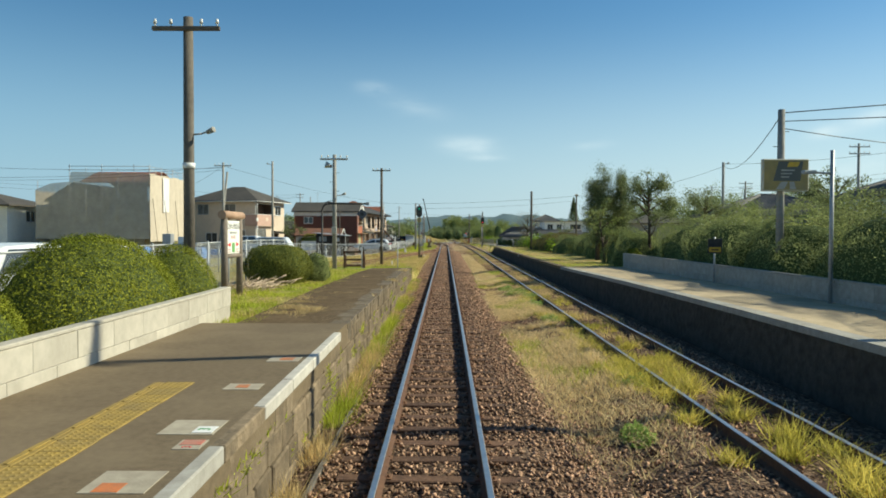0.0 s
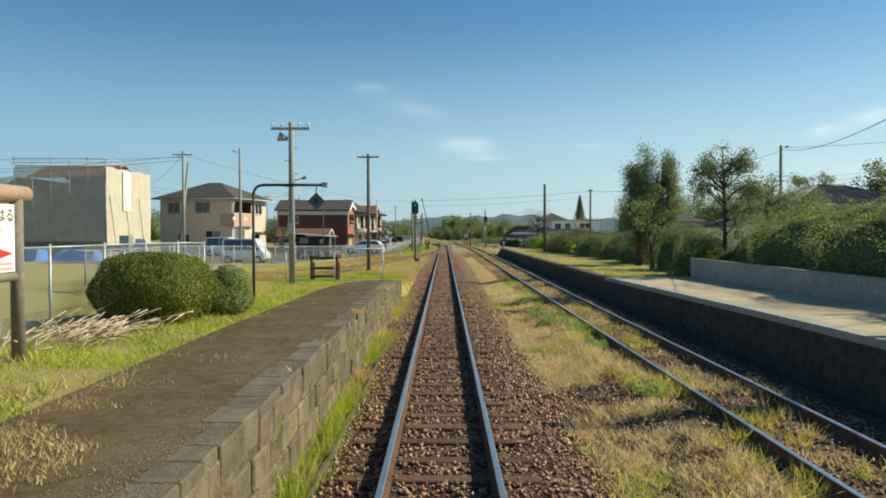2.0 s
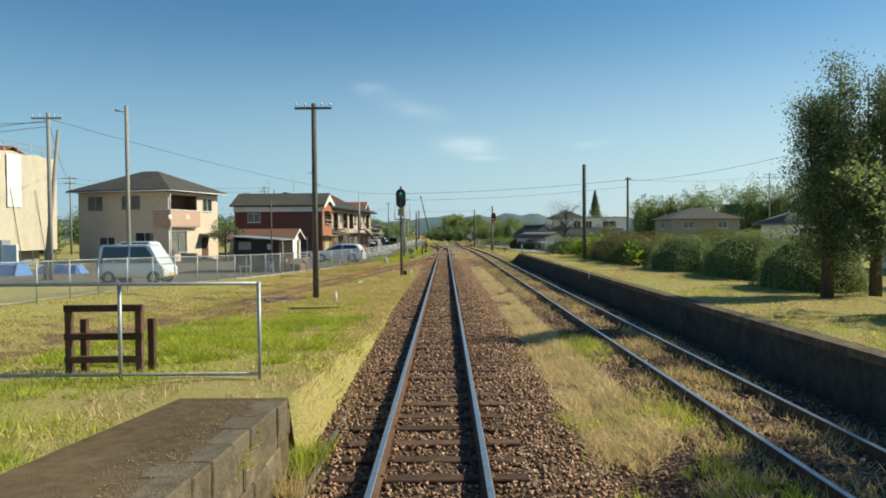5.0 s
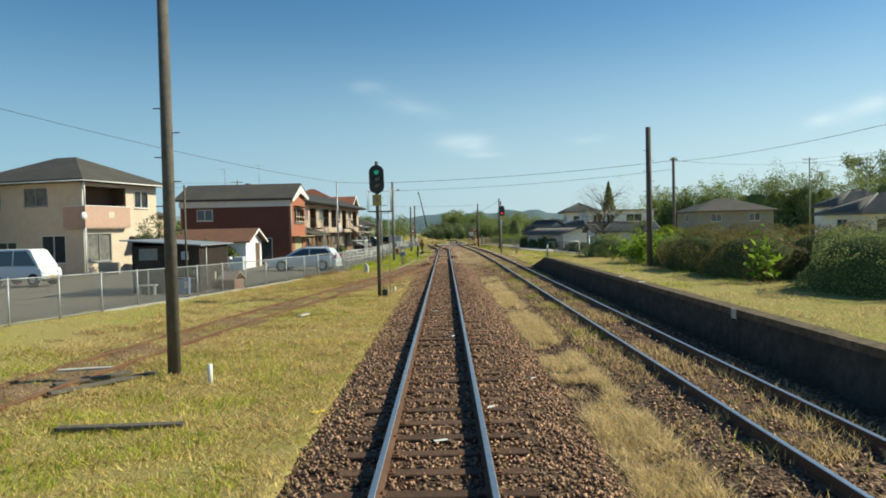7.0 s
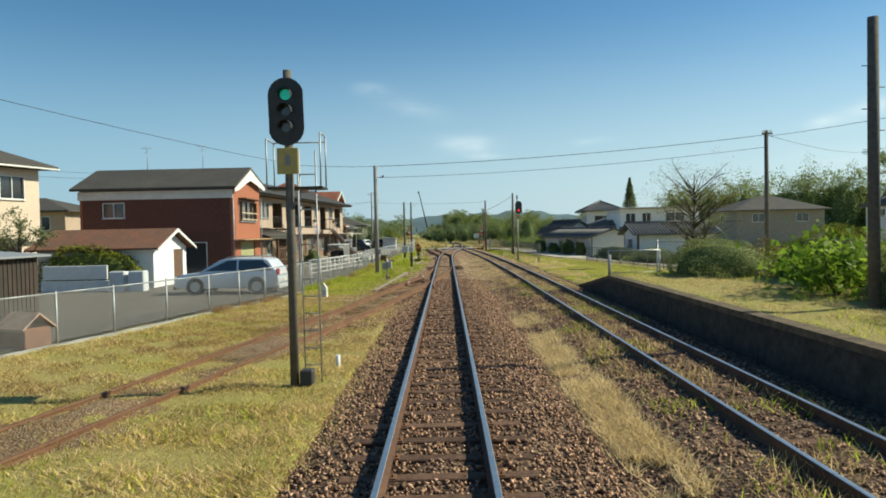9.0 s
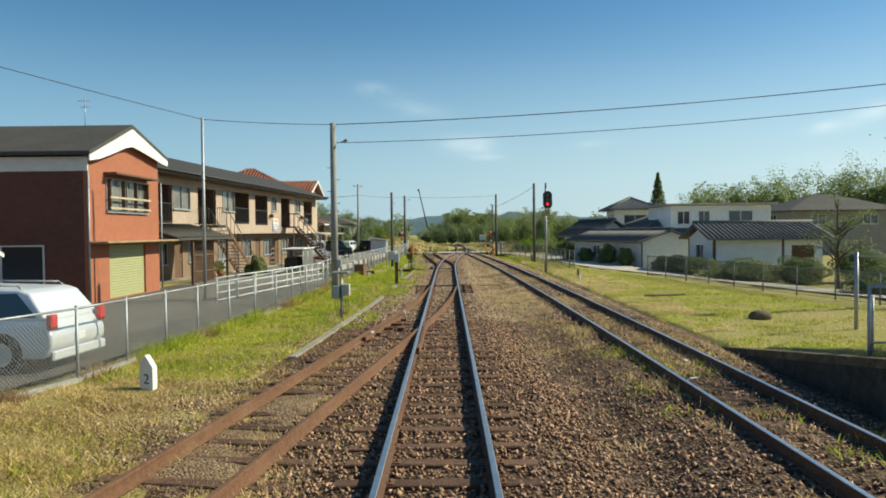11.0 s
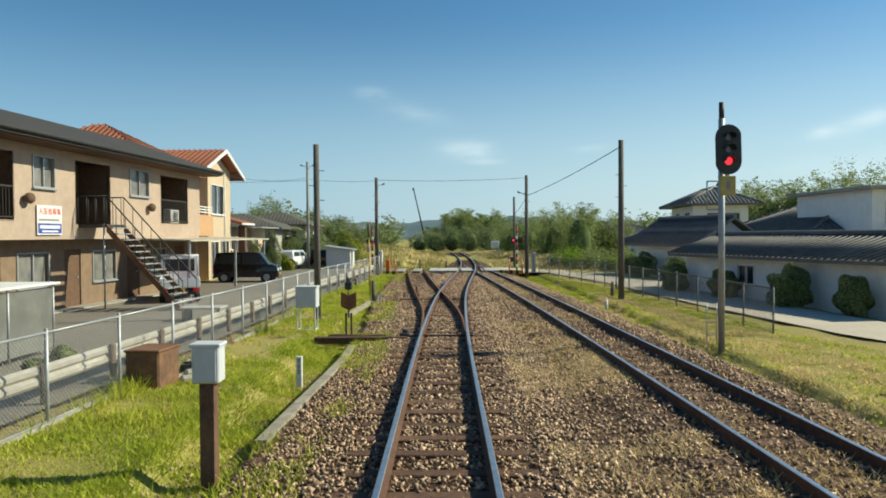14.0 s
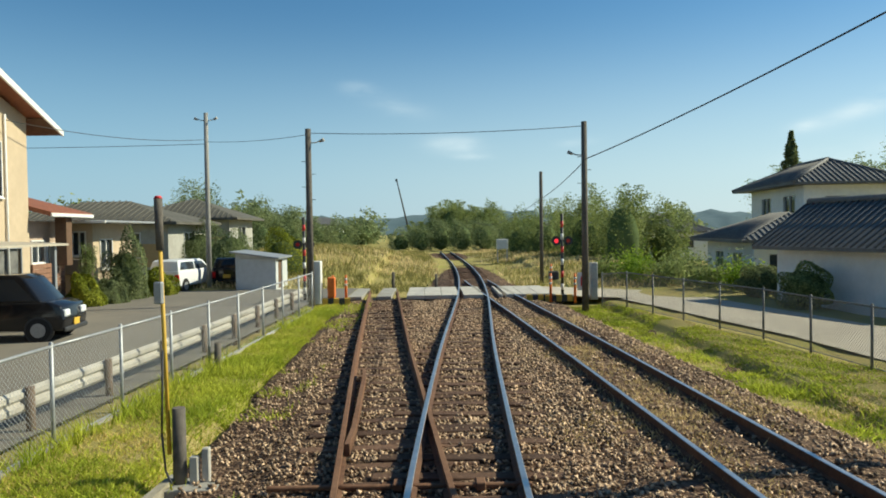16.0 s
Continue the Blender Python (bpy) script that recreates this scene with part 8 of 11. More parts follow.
def wheel(parent, x, y, r, side):
    w = part("wheel", Mb().cyl((x, y - 0.09 * side, r), (x, y + 0.09 * side, r), r, n=18), RUBBER, parent, "black tyre")
    part("rim", Mb().cyl((x, y + 0.092 * side, r), (x, y + 0.1 * side, r), r * 0.62, n=14), STEEL_GREY, w, "grey rim")


def car(name, label, at, rz, body, cabin, width, paint, wheels, wr, plate=YELLOW_PAINT, tail=(0.5, 0.8), bed=None):
    """A car facing +x. body, cabin: side outlines as (x, z)."""
    c = thing(name, label, "car", at, rz, group="parked vehicles")
    hw = width / 2
    b = part("body", softened(Mb().prism(body, "y", -hw, hw), "body", paint, 0.06), None, c)
    inset = 0.09
    n = len(cabin)
    mb = Mb()
    vs = []
    zs = [p[1] for p in cabin]
    zb, zt = min(zs), max(zs)
    for s in (-1, 1):
        for x, z in cabin:
            k = (z - zb) / (zt - zb)
            vs.append((x, s * (hw - 0.03 - 0.12 * k), z))
    part("cabin", softened(mb.add(vs, [tuple(range(n))[::-1], tuple(range(n, 2 * n))] + [(i, (i + 1) % n, n + (i + 1) % n, n + i) for i in range(n)]), "cabin", paint, 0.045), None, c)
    x0, x1 = min(p[0] for p in cabin), max(p[0] for p in cabin)
    top = [p for p in cabin if p[1] > zt - 0.05]
    tx0, tx1 = min(p[0] for p in top), max(p[0] for p in top)
    h0, h1 = zb + 0.06, zt - 0.1
    def at_z(xa, xb, z):
        return xa + (xb - xa) * (z - zb) / (zt - zb)
    for s in (-1, 1):
        m = (x0 + x1) / 2
        for u0, u1, v0, v1 in ((at_z(x0, tx0, h0) + 0.12, m - 0.04, at_z(x0, tx0, h1) + 0.12, m - 0.04), (m + 0.04, at_z(x1, tx1, h0) - 0.12, m + 0.04, at_z(x1, tx1, h1) - 0.12)):
            yo0 = s * (hw - 0.03 - 0.12 * (h0 - zb) / (zt - zb) + 0.006)
            yo1 = s * (hw - 0.03 - 0.12 * (h1 - zb) / (zt - zb) + 0.006)
            part("side_window", Mb().add([(u0, yo0, h0), (u1, yo0, h0), (v1, yo1, h1), (v0, yo1, h1)], [(0, 1, 2, 3)]), DARK_GLASS, c)
    for nm, xa, xb, o in (("windscreen", x1, tx1, 0.008), ("rear_window", x0, tx0, -0.008)):
        wa, wb_ = hw - 0.14, hw - 0.22
        part(nm, Mb().add([(at_z(xa, xb, h0) + o, -wa, h0), (at_z(xa, xb, h0) + o, wa, h0), (at_z(xa, xb, h1) + o, wb_, h1), (at_z(xa, xb, h1) + o, -wb_, h1)], [(0, 1, 2, 3)]), DARK_GLASS, c)
    bx0, bx1 = min(p[0] for p in body), max(p[0] for p in body)
    for wx in wheels:
        for s in (-1, 1):
            part("wheel_arch", Mb().cyl((wx, s * (hw - 0.12), wr), (wx, s * (hw + 0.002), wr), wr + 0.05, n=18), BLACK_PAINT, c)
            wheel(c, wx, s * (hw - 0.07), wr, s)
    for s in (-1, 1):
        part("headlight", Mb().box(bx1 - 0.1, bx1 + 0.012, s * (hw - 0.36), s * (hw - 0.06), 0.58, 0.76, 0.03), LAMP_CLEAR, c)
        part("tail_lamp", Mb().box(bx0 - 0.012, bx0 + 0.1, s * (hw - 0.2), s * (hw - 0.005), tail[0], tail[1], 0.02), TAIL_RED, c)
    part("number_plate", Mb().box(bx1, bx1 + 0.02, -0.17, 0.17, 0.34, 0.5, 0.005), plate, c, "number plate")
    part("number_plate", Mb().box(bx0 - 0.02, bx0, -0.17, 0.17, 0.5, 0.66, 0.005), plate, c, "number plate")
    part("bumper", Mb().box(bx1 - 0.05, bx1 + 0.03, -hw + 0.03, hw - 0.03, 0.22, 0.34, 0.03), BLACK_PAINT, c)
    part("bumper", Mb().box(bx0 - 0.03, bx0 + 0.05, -hw + 0.03, hw - 0.03, 0.22, 0.4, 0.03), paint, c)
    return c


suv_b = [(-2.18, 0.34), (-2.28, 0.48), (-2.28, 0.66), (-2.22, 0.8), (-2.18, 0.94), (0.75, 0.96), (1.9, 0.86), (2.2, 0.72), (2.25, 0.36), (2.1, 0.26), (-2.1, 0.26)]
suv_c = [(-2.18, 0.93), (-1.8, 1.42), (-1.6, 1.48), (-0.2, 1.52), (0.25, 1.45), (1.15, 0.93)]
est = car("estate_car", "silver estate car parked with its tail to the railway", (-9.1, 91.3, -0.11), 176, suv_b, suv_c, 1.76, CAR_SILVER, (-1.35, 1.3), 0.34, WHITE_PAINT, (0.78, 1.05))
for sy in (-0.62, 0.62):
    part("roof_rail", Mb().tube([(-1.6, sy, 1.46), (-1.5, sy, 1.55), (-0.1, sy, 1.57), (0.1, sy, 1.48)], 0.018, 6), STEEL_GREY, est)
van_b = [(-1.65, 0.28), (-1.68, 0.95), (1.35, 0.95), (1.62, 0.85), (1.7, 0.5), (1.66, 0.26)]
van_c = [(-1.67, 0.93), (-1.6, 1.78), (-1.5, 1.86), (0.75, 1.86), (0.95, 1.78), (1.5, 0.93)]
car("kei_van", "white boxy light van parked in the yard", (-21.9, 81.4, 0.0), -12, van_b, van_c, 1.46, CAR_WHITE, (-1.1, 1.15), 0.28)
car("kei_van", "silver boxy light car parked behind the fence", (-14.9, 63.9, 0.03), -5, van_b, van_c, 1.46, CAR_SILVER, (-1.1, 1.15), 0.28)
car("kei_car", "glossy black boxy light car parked by the house", (-10.6, 146.5, -0.08), 6, van_b, [(-1.64, 0.93), (-1.55, 1.5), (-1.4, 1.6), (0.55, 1.6), (0.75, 1.52), (1.2, 0.93)], 1.46, CAR_BLACK, (-1.1, 1.1), 0.28)
car("saloon_car", "white car parked beside the station fence", (-8.4, 13.6, 0.72), 90, suv_b, suv_c, 1.7, CAR_WHITE, (-1.35, 1.3), 0.32, WHITE_PAINT)
low_c = [(-1.64, 0.93), (-1.5, 1.36), (-1.35, 1.42), (0.5, 1.42), (0.7, 1.36), (1.25, 0.93)]
car("kei_van", "white light van parked beyond the level crossing", (-11.35, 161.6, -0.1), 80, van_b, low_c, 1.46, CAR_WHITE, (-1.1, 1.15), 0.28)
car("kei_car", "dark blue light car parked beyond the crossing", (-9.3, 163.6, -0.1), 84, van_b, low_c, 1.46, CAR_BLACK, (-1.1, 1.1), 0.28)
# light truck with open bed
tk = thing("kei_truck", "white light truck with low open bed", "truck", (-10.3, 135.7, -0.09), 110, group="parked vehicles")
part("chassis", Mb().box(-1.65, 1.65, -0.6, 0.6, 0.3, 0.48, 0.02), BLACK_PAINT, tk)
part("bed_floor", Mb().box(-1.66, 0.35, -0.7, 0.7, 0.56, 0.64, 0.01), CAR_WHITE, tk)
part("bed_side", Mb().box(-1.66, 0.35, -0.71, -0.67, 0.62, 0.92, 0.008), CAR_WHITE, tk)
part("bed_side", Mb().box(-1.66, 0.35, 0.67, 0.71, 0.62, 0.92, 0.008), CAR_WHITE, tk)
part("tailgate", Mb().box(-1.69, -1.65, -0.7, 0.7, 0.6, 0.92, 0.008), CAR_WHITE, tk)
part("cab", Mb().prism([(0.38, 0.5), (0.38, 1.66), (0.5, 1.76), (1.15, 1.74), (1.55, 1.0), (1.68, 0.9), (1.68, 0.35), (0.5, 0.35)], "y", -0.72, 0.72), CAR_WHITE, tk)
part("rear_window", Mb().box(0.365, 0.38, -0.55, 0.55, 1.1, 1.58, 0.004), DARK_GLASS, tk)
part("windscreen", Mb().add([(1.17, -0.62, 1.68), (1.17, 0.62, 1.68), (1.56, 0.66, 1.02), (1.56, -0.66, 1.02)], [(0, 1, 2, 3)]), DARK_GLASS, tk)
part("guard_frame", Mb().tube([(0.3, -0.66, 0.9), (0.3, -0.66, 1.7), (0.3, 0.66, 1.7), (0.3, 0.66, 0.9)], 0.02, 6), STEEL_GREY, tk)
for s in (-1, 1):
    part("side_window", Mb().box(0.6, 1.25, s * 0.72, s * 0.728, 1.1, 1.55), DARK_GLASS, tk)
    part("tail_lamp", Mb().box(-1.72, -1.66, s * 0.45, s * 0.68, 0.42, 0.54, 0.01), TAIL_RED, tk)
    for wx in (-1.1, 1.15):
        wheel(tk, wx, s * 0.62, 0.27, s)
part("number_plate", Mb().box(-1.72, -1.69, -0.17, 0.17, 0.4, 0.55, 0.005), YELLOW_PAINT, tk, "yellow number plate")
part("load", Mb().box(-1.2, 0.0, -0.5, 0.3, 0.64, 0.78, 0.05), RED_PAINT, tk, "red tools in the bed")
sl = thing("slab_table", "low pale table behind the fence", "table", (-7.0, 128.6, -0.09))
part("top", Mb().box(-0.6, 0.6, -0.4, 0.4, 0.36, 0.42, 0.02), PALE_CONCRETE, sl)
for x in (-0.5, 0.5):
    part("leg", Mb().box(x - 0.05, x + 0.05, -0.3, 0.3, 0, 0.37, 0.01), CONCRETE, sl)

# ---- right side: poles, lamps and boards ----
pole("utility_pole", "grey concrete pole rising behind a station board", 10.15, 20.9, 0.9, 6.15, 0.12, 0.10, POLE_CONC, (), True)
bd = thing("station_board", "framed station notice board with yellow sides and dark panel", "notice board", (10.15, 20.7, 3.7))
part("cabinet", Mb().box(-0.68, 0.68, -0.14, 0.02, 0.0, 0.95, 0.02), surf("cream_frame", (0.62, 0.58, 0.46), (0.52, 0.48, 0.38), 6, rough=0.6), bd, "pale cream frame")
fc = part("face", Mb().box(-0.64, 0.64, -0.15, -0.138, 0.04, 0.91), surf("faded_yellow_print", (0.42, 0.31, 0.11), (0.33, 0.25, 0.10), 5, (0.28, 0.24, 0.15), 1.5, 0.5), bd, "faded yellow print")
part("dark_panel", Mb().prism([(-0.38, 0.3), (0.42, 0.3), (0.5, 0.88), (-0.22, 0.88)], "y", -0.156, -0.15), plain("board_dark", (0.10, 0.105, 0.095), 0.45), fc)
part("patch", Mb().prism([(0.02, 0.72), (0.34, 0.72), (0.4, 0.86), (0.08, 0.86)], "y", -0.162, -0.156), YELLOW_PAINT, fc)
part("patch", Mb().prism([(-0.3, 0.06), (-0.05, 0.06), (0.06, 0.28), (-0.14, 0.28)], "y", -0.156, -0.15), PALE_CONCRETE, fc)
part("patch", Mb().prism([(0.12, 0.06), (0.3, 0.06), (0.24, 0.28), (0.1, 0.28)], "y", -0.156, -0.15), PALE_CONCRETE, fc)
for k in range(3):
    part("letter_bar", Mb().box(-0.15, 0.25 - 0.08 * k, -0.16, -0.156, 0.6 - 0.1 * k, 0.635 - 0.1 * k), PALE_CONCRETE, fc)
# unseen pole, added to cast the shadow line across the left platform
pole("utility_pole", "unseen tall dark wooden pole behind the platform wall", 9.75, 10.8, 0.9, 11.5, 0.14, 0.1, POLE_WOOD, [(11.1, 0.6, 0)])
rl = thing("lamp_post", "slim grey steel lamp post on the platform", "lamp post", (9.2, 16.2, 0.92), group="lamps")
part("shaft", Mb().cyl((0, 0, -0.2), (0, 0, 3.5), 0.05, 0.045, 10), STEEL_GREY, rl)
part("arm", Mb().cyl((0, 0, 2.95), (-0.42, 0, 2.98), 0.025, n=8), STEEL_GREY, rl)
part("lamp_head", Mb().box(-0.7, -0.4, -0.08, 0.08, 2.94, 3.03, 0.02), STEEL_GREY, rl)
ys_ = thing("warning_sign", "small black and yellow sign on a post", "sign", (9.2, 23.6, 0.92))
part("post", Mb().cyl((0, 0, -0.2), (0, 0, 1.4), 0.035, n=8), STEEL_GREY, ys_)
pl = part("plate", Mb().box(-0.24, 0.24, -0.05, -0.03, 0.85, 1.35, 0.01), BLACK_PAINT, ys_)
part("band", Mb().box(-0.2, 0.2, -0.056, -0.05, 0.9, 1.06), YELLOW_PAINT, pl)
part("letter_bar", Mb().box(-0.12, 0.12, -0.06, -0.056, 0.95, 1.0), BLACK_PAINT, pl)
rl2 = pole("lamp_post", "grey pole with floodlight beyond the hedge", 22.75, 58.5, 0.4, 8.15, 0.12, 0.1, POLE_CONC, group="lamps")
flood(rl2, 0.0, 0, 7.9, 1)
pole("utility_pole", "dark wooden pole on the old platform", 9.15, 75.4, 0.6, 6.66, 0.13, 0.11, POLE_WOOD, (), True)
pole("utility_pole", "grey pole carrying wires over the line", 18.65, 102.1, -0.3, 7.75, 0.13, 0.11, POLE_WOOD, [(7.55, 0.3, 0)])
pole("utility_pole", "dark wooden pole by the lane fence", 7.2, 136.9, -0.3, 6.15, 0.125, 0.10, POLE_WOOD, (), True)
r4 = pole("utility_pole", "dark pole beside the level crossing", 5.2, 153.4, -0.15, 6.1, 0.12, 0.095, POLE_WOOD, (), True)
flood(r4, -0.1, 0, 5.4, -1)
pole("utility_pole", "dark pole beyond the level crossing", 5.6, 166.0, -0.2, 5.4, 0.1, 0.085, POLE_WOOD)
for x, y, zt, h in ((59.75, 162.25, 12.7, 1.2), (40, 96, 9.2, 0.9), (54, 80, 10, 0.9), (62, 150, 11, 1.0), (48, 45, 11, 1.0), (36, 62.5, 10.2, 0.9)):
    pole("utility_pole", "distant grey utility pole with crossarms", x, y, 0.0, zt, 0.14, 0.1, POLE_CONC, [(zt - 0.3, h, 0), (zt - 0.9, h, 0)])
# leaning boom far down the line
bm_ = thing("leaning_boom", "tall dark boom leaning far beyond the crossing", "crane boom", (-6.2, 340, -0.5))
part("boom", Mb().cyl((0, 0, 0), (-3.9, 0, 17.6), 0.3, 0.16, 8), STEEL_DARK, bm_)
part("tip", Mb().box(-4.3, -3.7, -0.2, 0.2, 17.2, 18.0, 0.05), STEEL_DARK, bm_)

# ---- wires ----
wires = thing("overhead_wires", "thin dark overhead wires between the poles", "wires", kind="structure")
for a, b, sag, r in (((-8.75, 104, 6.5), (-4.1, 105.3, 6.45), 0.05, 0.012), ((-4.1, 105.3, 6.45), (18.65, 102.1, 7.5), 0.25, 0.016), ((-4.1, 105.3, 5.75), (18.65, 102.1, 6.8), 0.3, 0.012),
                     ((-20.3, 66, 8.4), (-8.75, 104, 6.5), 0.4, 0.012), ((18.65, 102.1, 7.5), (59.75, 162.25, 12.2), 0.5, 0.014),
                     ((7.2, 136.9, 5.9), (5.2, 153.4, 4.8), 0.12, 0.018), ((5.2, 153.4, 4.75), (5.6, 166, 4.0), 0.1, 0.016), ((5.6, 166, 4.0), (5.0, 215, 3.4), 0.8, 0.014),
                     ((-4.38, 154.4, 5.95), (5.2, 153.4, 5.95), 0.12, 0.012), ((-10.2, 161.7, 6.6), (-4.38, 154.4, 5.9), 0.1, 0.01), ((-13.0, 151, 6.0), (-10.2, 161.7, 6.7), 0.25, 0.012), ((-40, 158, 6.6), (-10.2, 161.7, 6.5), 0.3, 0.012),
                     ((10.15, 20.9, 6.0), (22.75, 58.5, 7.9), 0.8, 0.014), ((10.15, 20.9, 6.05), (48, 8, 10.5), 0.8, 0.016), ((10.15, 20.9, 5.8), (48, 4, 8.6), 0.9, 0.014), ((10.15, 20.9, 5.6), (48, 45, 9.5), 1.2, 0.014), ((22.75, 58.5, 8), (37, 50, 9), 0.4, 0.012), ((22.75, 58.5, 7.8), (18.65, 102.1, 7.4), 0.8, 0.012),
                     ((59.75, 162.25, 12.4), (54, 80, 9.7), 0.5, 0.015), ((59.75, 162.25, 11.8), (54, 80, 9.1), 0.5, 0.015), ((59.75, 162.25, 12.4), (62, 150, 10.7), 0.7, 0.015), ((59.75, 162.25, 11.8), (62, 150, 10.1), 0.2, 0.012),
                     ((-46, 118, 9.3), (-30, 150, 9.9), 0.5, 0.015), ((-46, 118, 8.7), (-30, 150, 9.3), 0.5, 0.015), ((-70, 95, 9.5), (-46, 118, 9.3), 0.5, 0.015), ((-70, 95, 8.9), (-46, 118, 8.7), 0.5, 0.015), ((-20.3, 66, 8.4), (-46, 118, 9.3), 0.9, 0.013), ((-20.3, 66, 8.3), (-70, 80, 9.0), 0.9, 0.014), ((-20.3, 66, 8.0), (-70, 78, 8.6), 0.9, 0.014), ((-30, 150, 9.9), (-44, 190, 11.2), 0.6, 0.015), ((-60, 60, 9.0), (-20.3, 66, 8.2), 0.7, 0.014)):
    wire("wire", a, b, sag, r, wires, BLACK_PAINT)

# ---- right fences ----
chain_fence("chain_link_fence", "galvanised chain-link fence beside the pale lane", [(6.2, 155.2), (6.6, 153.3), (7.97, 146.0), (8.3, 140.0), (8.6, 132.0), (8.6, 126.3)], 1.25, mat=FENCE_GREY, wire_w=0.0062)
chain_fence("chain_link_fence", "chain-link fence between grass and lane", [(11.4, 118.6), (13.4, 108.2), (15.9, 98.6)], 1.15, mat=FENCE_GREY, wire_w=0.005)
fp = thing("fence_gate_post", "tall grey gate post at the end of the grass", "post", (10.6, 96.2, -0.3))
part("shaft", Mb().cyl((0, 0, -0.2), (0, 0, 2.0), 0.05, n=10), STEEL_GREY, fp)
part("rail", Mb().cyl((0, 0, 1.9), (2.2, -0.6, 1.9), 0.025, n=8), STEEL_GREY, fp)
rk = thing("boulder", "dark rounded boulder lying on the grass", "rock", (9.17, 98.6, -0.33))
part("rock", Mb().ball((0, 0, 0.1), (0.34, 0.24, 0.2), 14, 9), OLD_STONE, rk)

# ---- right houses ----
def tiled(h, x0, x1, y0, y1, ze, zr, hip=True, gap=0.3, r=0.055):
    """Tile rows on the two slopes that the line sees, and ridge tiles."""
    w, d = x1 - x0, y1 - y0
    if hip:
        if w > d:
            a, b = (x0 + d / 2, (y0 + y1) / 2, zr), (x1 - d / 2, (y0 + y1) / 2, zr)
        else:
            a, b = ((x0 + x1) / 2, y0 + w / 2, zr), ((x0 + x1) / 2, y1 - w / 2, zr)
        part("roof_tiles", tile_rows((x0, y0, ze), (x1, y0, ze), a, b if w > d else a, gap, r), ROOF_TILE, h)
        part("roof_tiles", tile_rows((x0, y1, ze), (x0, y0, ze), b if w <= d else a, a, gap, r), ROOF_TILE, h)
        rd = Mb().cyl(a, b, 0.14, n=8)
        for p, q in (((x0, y0, ze), a), ((x1, y0, ze), b if w > d else a), ((x0, y1, ze), a if w > d else b), ((x1, y1, ze), b)):
            rd.cyl(p, q, 0.11, n=8)
        part("ridge_tiles", rd, ROOF_TILE, h)


# two-storey house with tiled hip roofs
ah = house("house", "two-storey white house with grey glazed tile roof", (21.4, 170.2, -1.2), 0, 4.6, 0, 9.0, 6.0, WHITE_WALL,
           {"-y": [(1.2, 3.9, 4.3, 5.3, "w")], "-x": [(1.2, 3.0, 4.3, 5.4, "w"), (5.2, 6.8, 4.3, 5.4, "w")]}, -6)
part("roof", roof_hip(Mb(), -1.0, 5.6, -1.0, 10.0, 6.1, 7.6), ROOF_TILE, ah)
tiled(ah, -1.0, 5.6, -1.0, 10.0, 6.12, 7.62, r=0.04)
part("lower_roof", roof_hip(Mb(), -6.3, 0.6, -9.2, 0.4, 3.0, 4.3), ROOF_TILE, ah)
part("roof_tiles", tile_rows((-6.3, -9.2, 3.02), (0.6, -9.2, 3.02), (-2.85, -5.75, 4.32), (-2.85, -5.7, 4.32), 0.3, 0.04), ROOF_TILE, ah)
part("roof_tiles", tile_rows((-6.3, 0.4, 3.02), (-6.3, -9.2, 3.02), (-2.85, -3.05, 4.32), (-2.85, -5.75, 4.32), 0.3, 0.04), ROOF_TILE, ah)
part("wing_wall", facade("y", -8.4, 0.14, -5.5, -0.1, -0.5, 3.0, [(-4.8, -3.9, 1.3, 2.3), (-3.2, -2.2, 1.3, 2.3)]), WHITE_WALL, ah)
part("wing_wall", facade("x", -5.5, 0.14, -8.26, -0.4, -0.5, 3.0, [(-6.6, -5.4, 1.3, 2.3), (-3.6, -2.2, 1.3, 2.3)]), WHITE_WALL, ah)
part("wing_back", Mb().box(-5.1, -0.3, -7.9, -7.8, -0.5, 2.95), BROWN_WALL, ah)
for a, b in ((-4.8, -3.9), (-3.2, -2.2)):
    opening(ah, "y", -8.4, -1, a, b, 1.3, 2.3, "w")
for a, b in ((-6.6, -5.4), (-3.6, -2.2)):
    opening(ah, "x", -5.5, -1, a, b, 1.3, 2.3, "w")
# tiled outhouse along the lane
tg = house("outhouse", "long plastered outhouse under a dark tiled roof", (14.58, 148.9, -0.75), 0, 4.0, 0, 6.4, 2.5, WHITE_WALL, {"-x": [], "-y": []}, 18, category="outhouse")
gable_end(tg, "y", 0, 0.14, 0, 4.0, 2.5, 3.85, WHITE_WALL)
gable_end(tg, "y", 6.26, 0.14, 0, 4.0, 2.5, 3.85, WHITE_WALL)
part("roof", roof_gable(Mb(), -0.7, 4.7, -0.5, 6.9, 2.46, 4.05, "y"), ROOF_TILE, tg)
part("roof_tiles", tile_rows((-0.7, 6.9, 2.48), (-0.7, -0.5, 2.48), (2.0, 6.9, 4.07), (2.0, -0.5, 4.07), 0.28, 0.036), ROOF_TILE, tg)
part("ridge_tiles", Mb().cyl((2.0, -0.5, 4.1), (2.0, 6.9, 4.1), 0.13, n=8), ROOF_TILE, tg)
# hipped main house behind the storehouses
mh = house("house", "white house under a broad dark tiled hip roof", (18.6, 143.4, -1.2), 0, 7.2, 0, 10.4, 3.5, WHITE_WALL, {"-x": [(2.0, 4.0, 1.2, 2.6, "w")], "-y": []})
part("roof", roof_hip(Mb(), -1.0, 8.2, -1.0, 11.4, 3.55, 5.5), ROOF_TILE, mh)
tiled(mh, -1.0, 8.2, -1.0, 11.4, 3.57, 5.52)
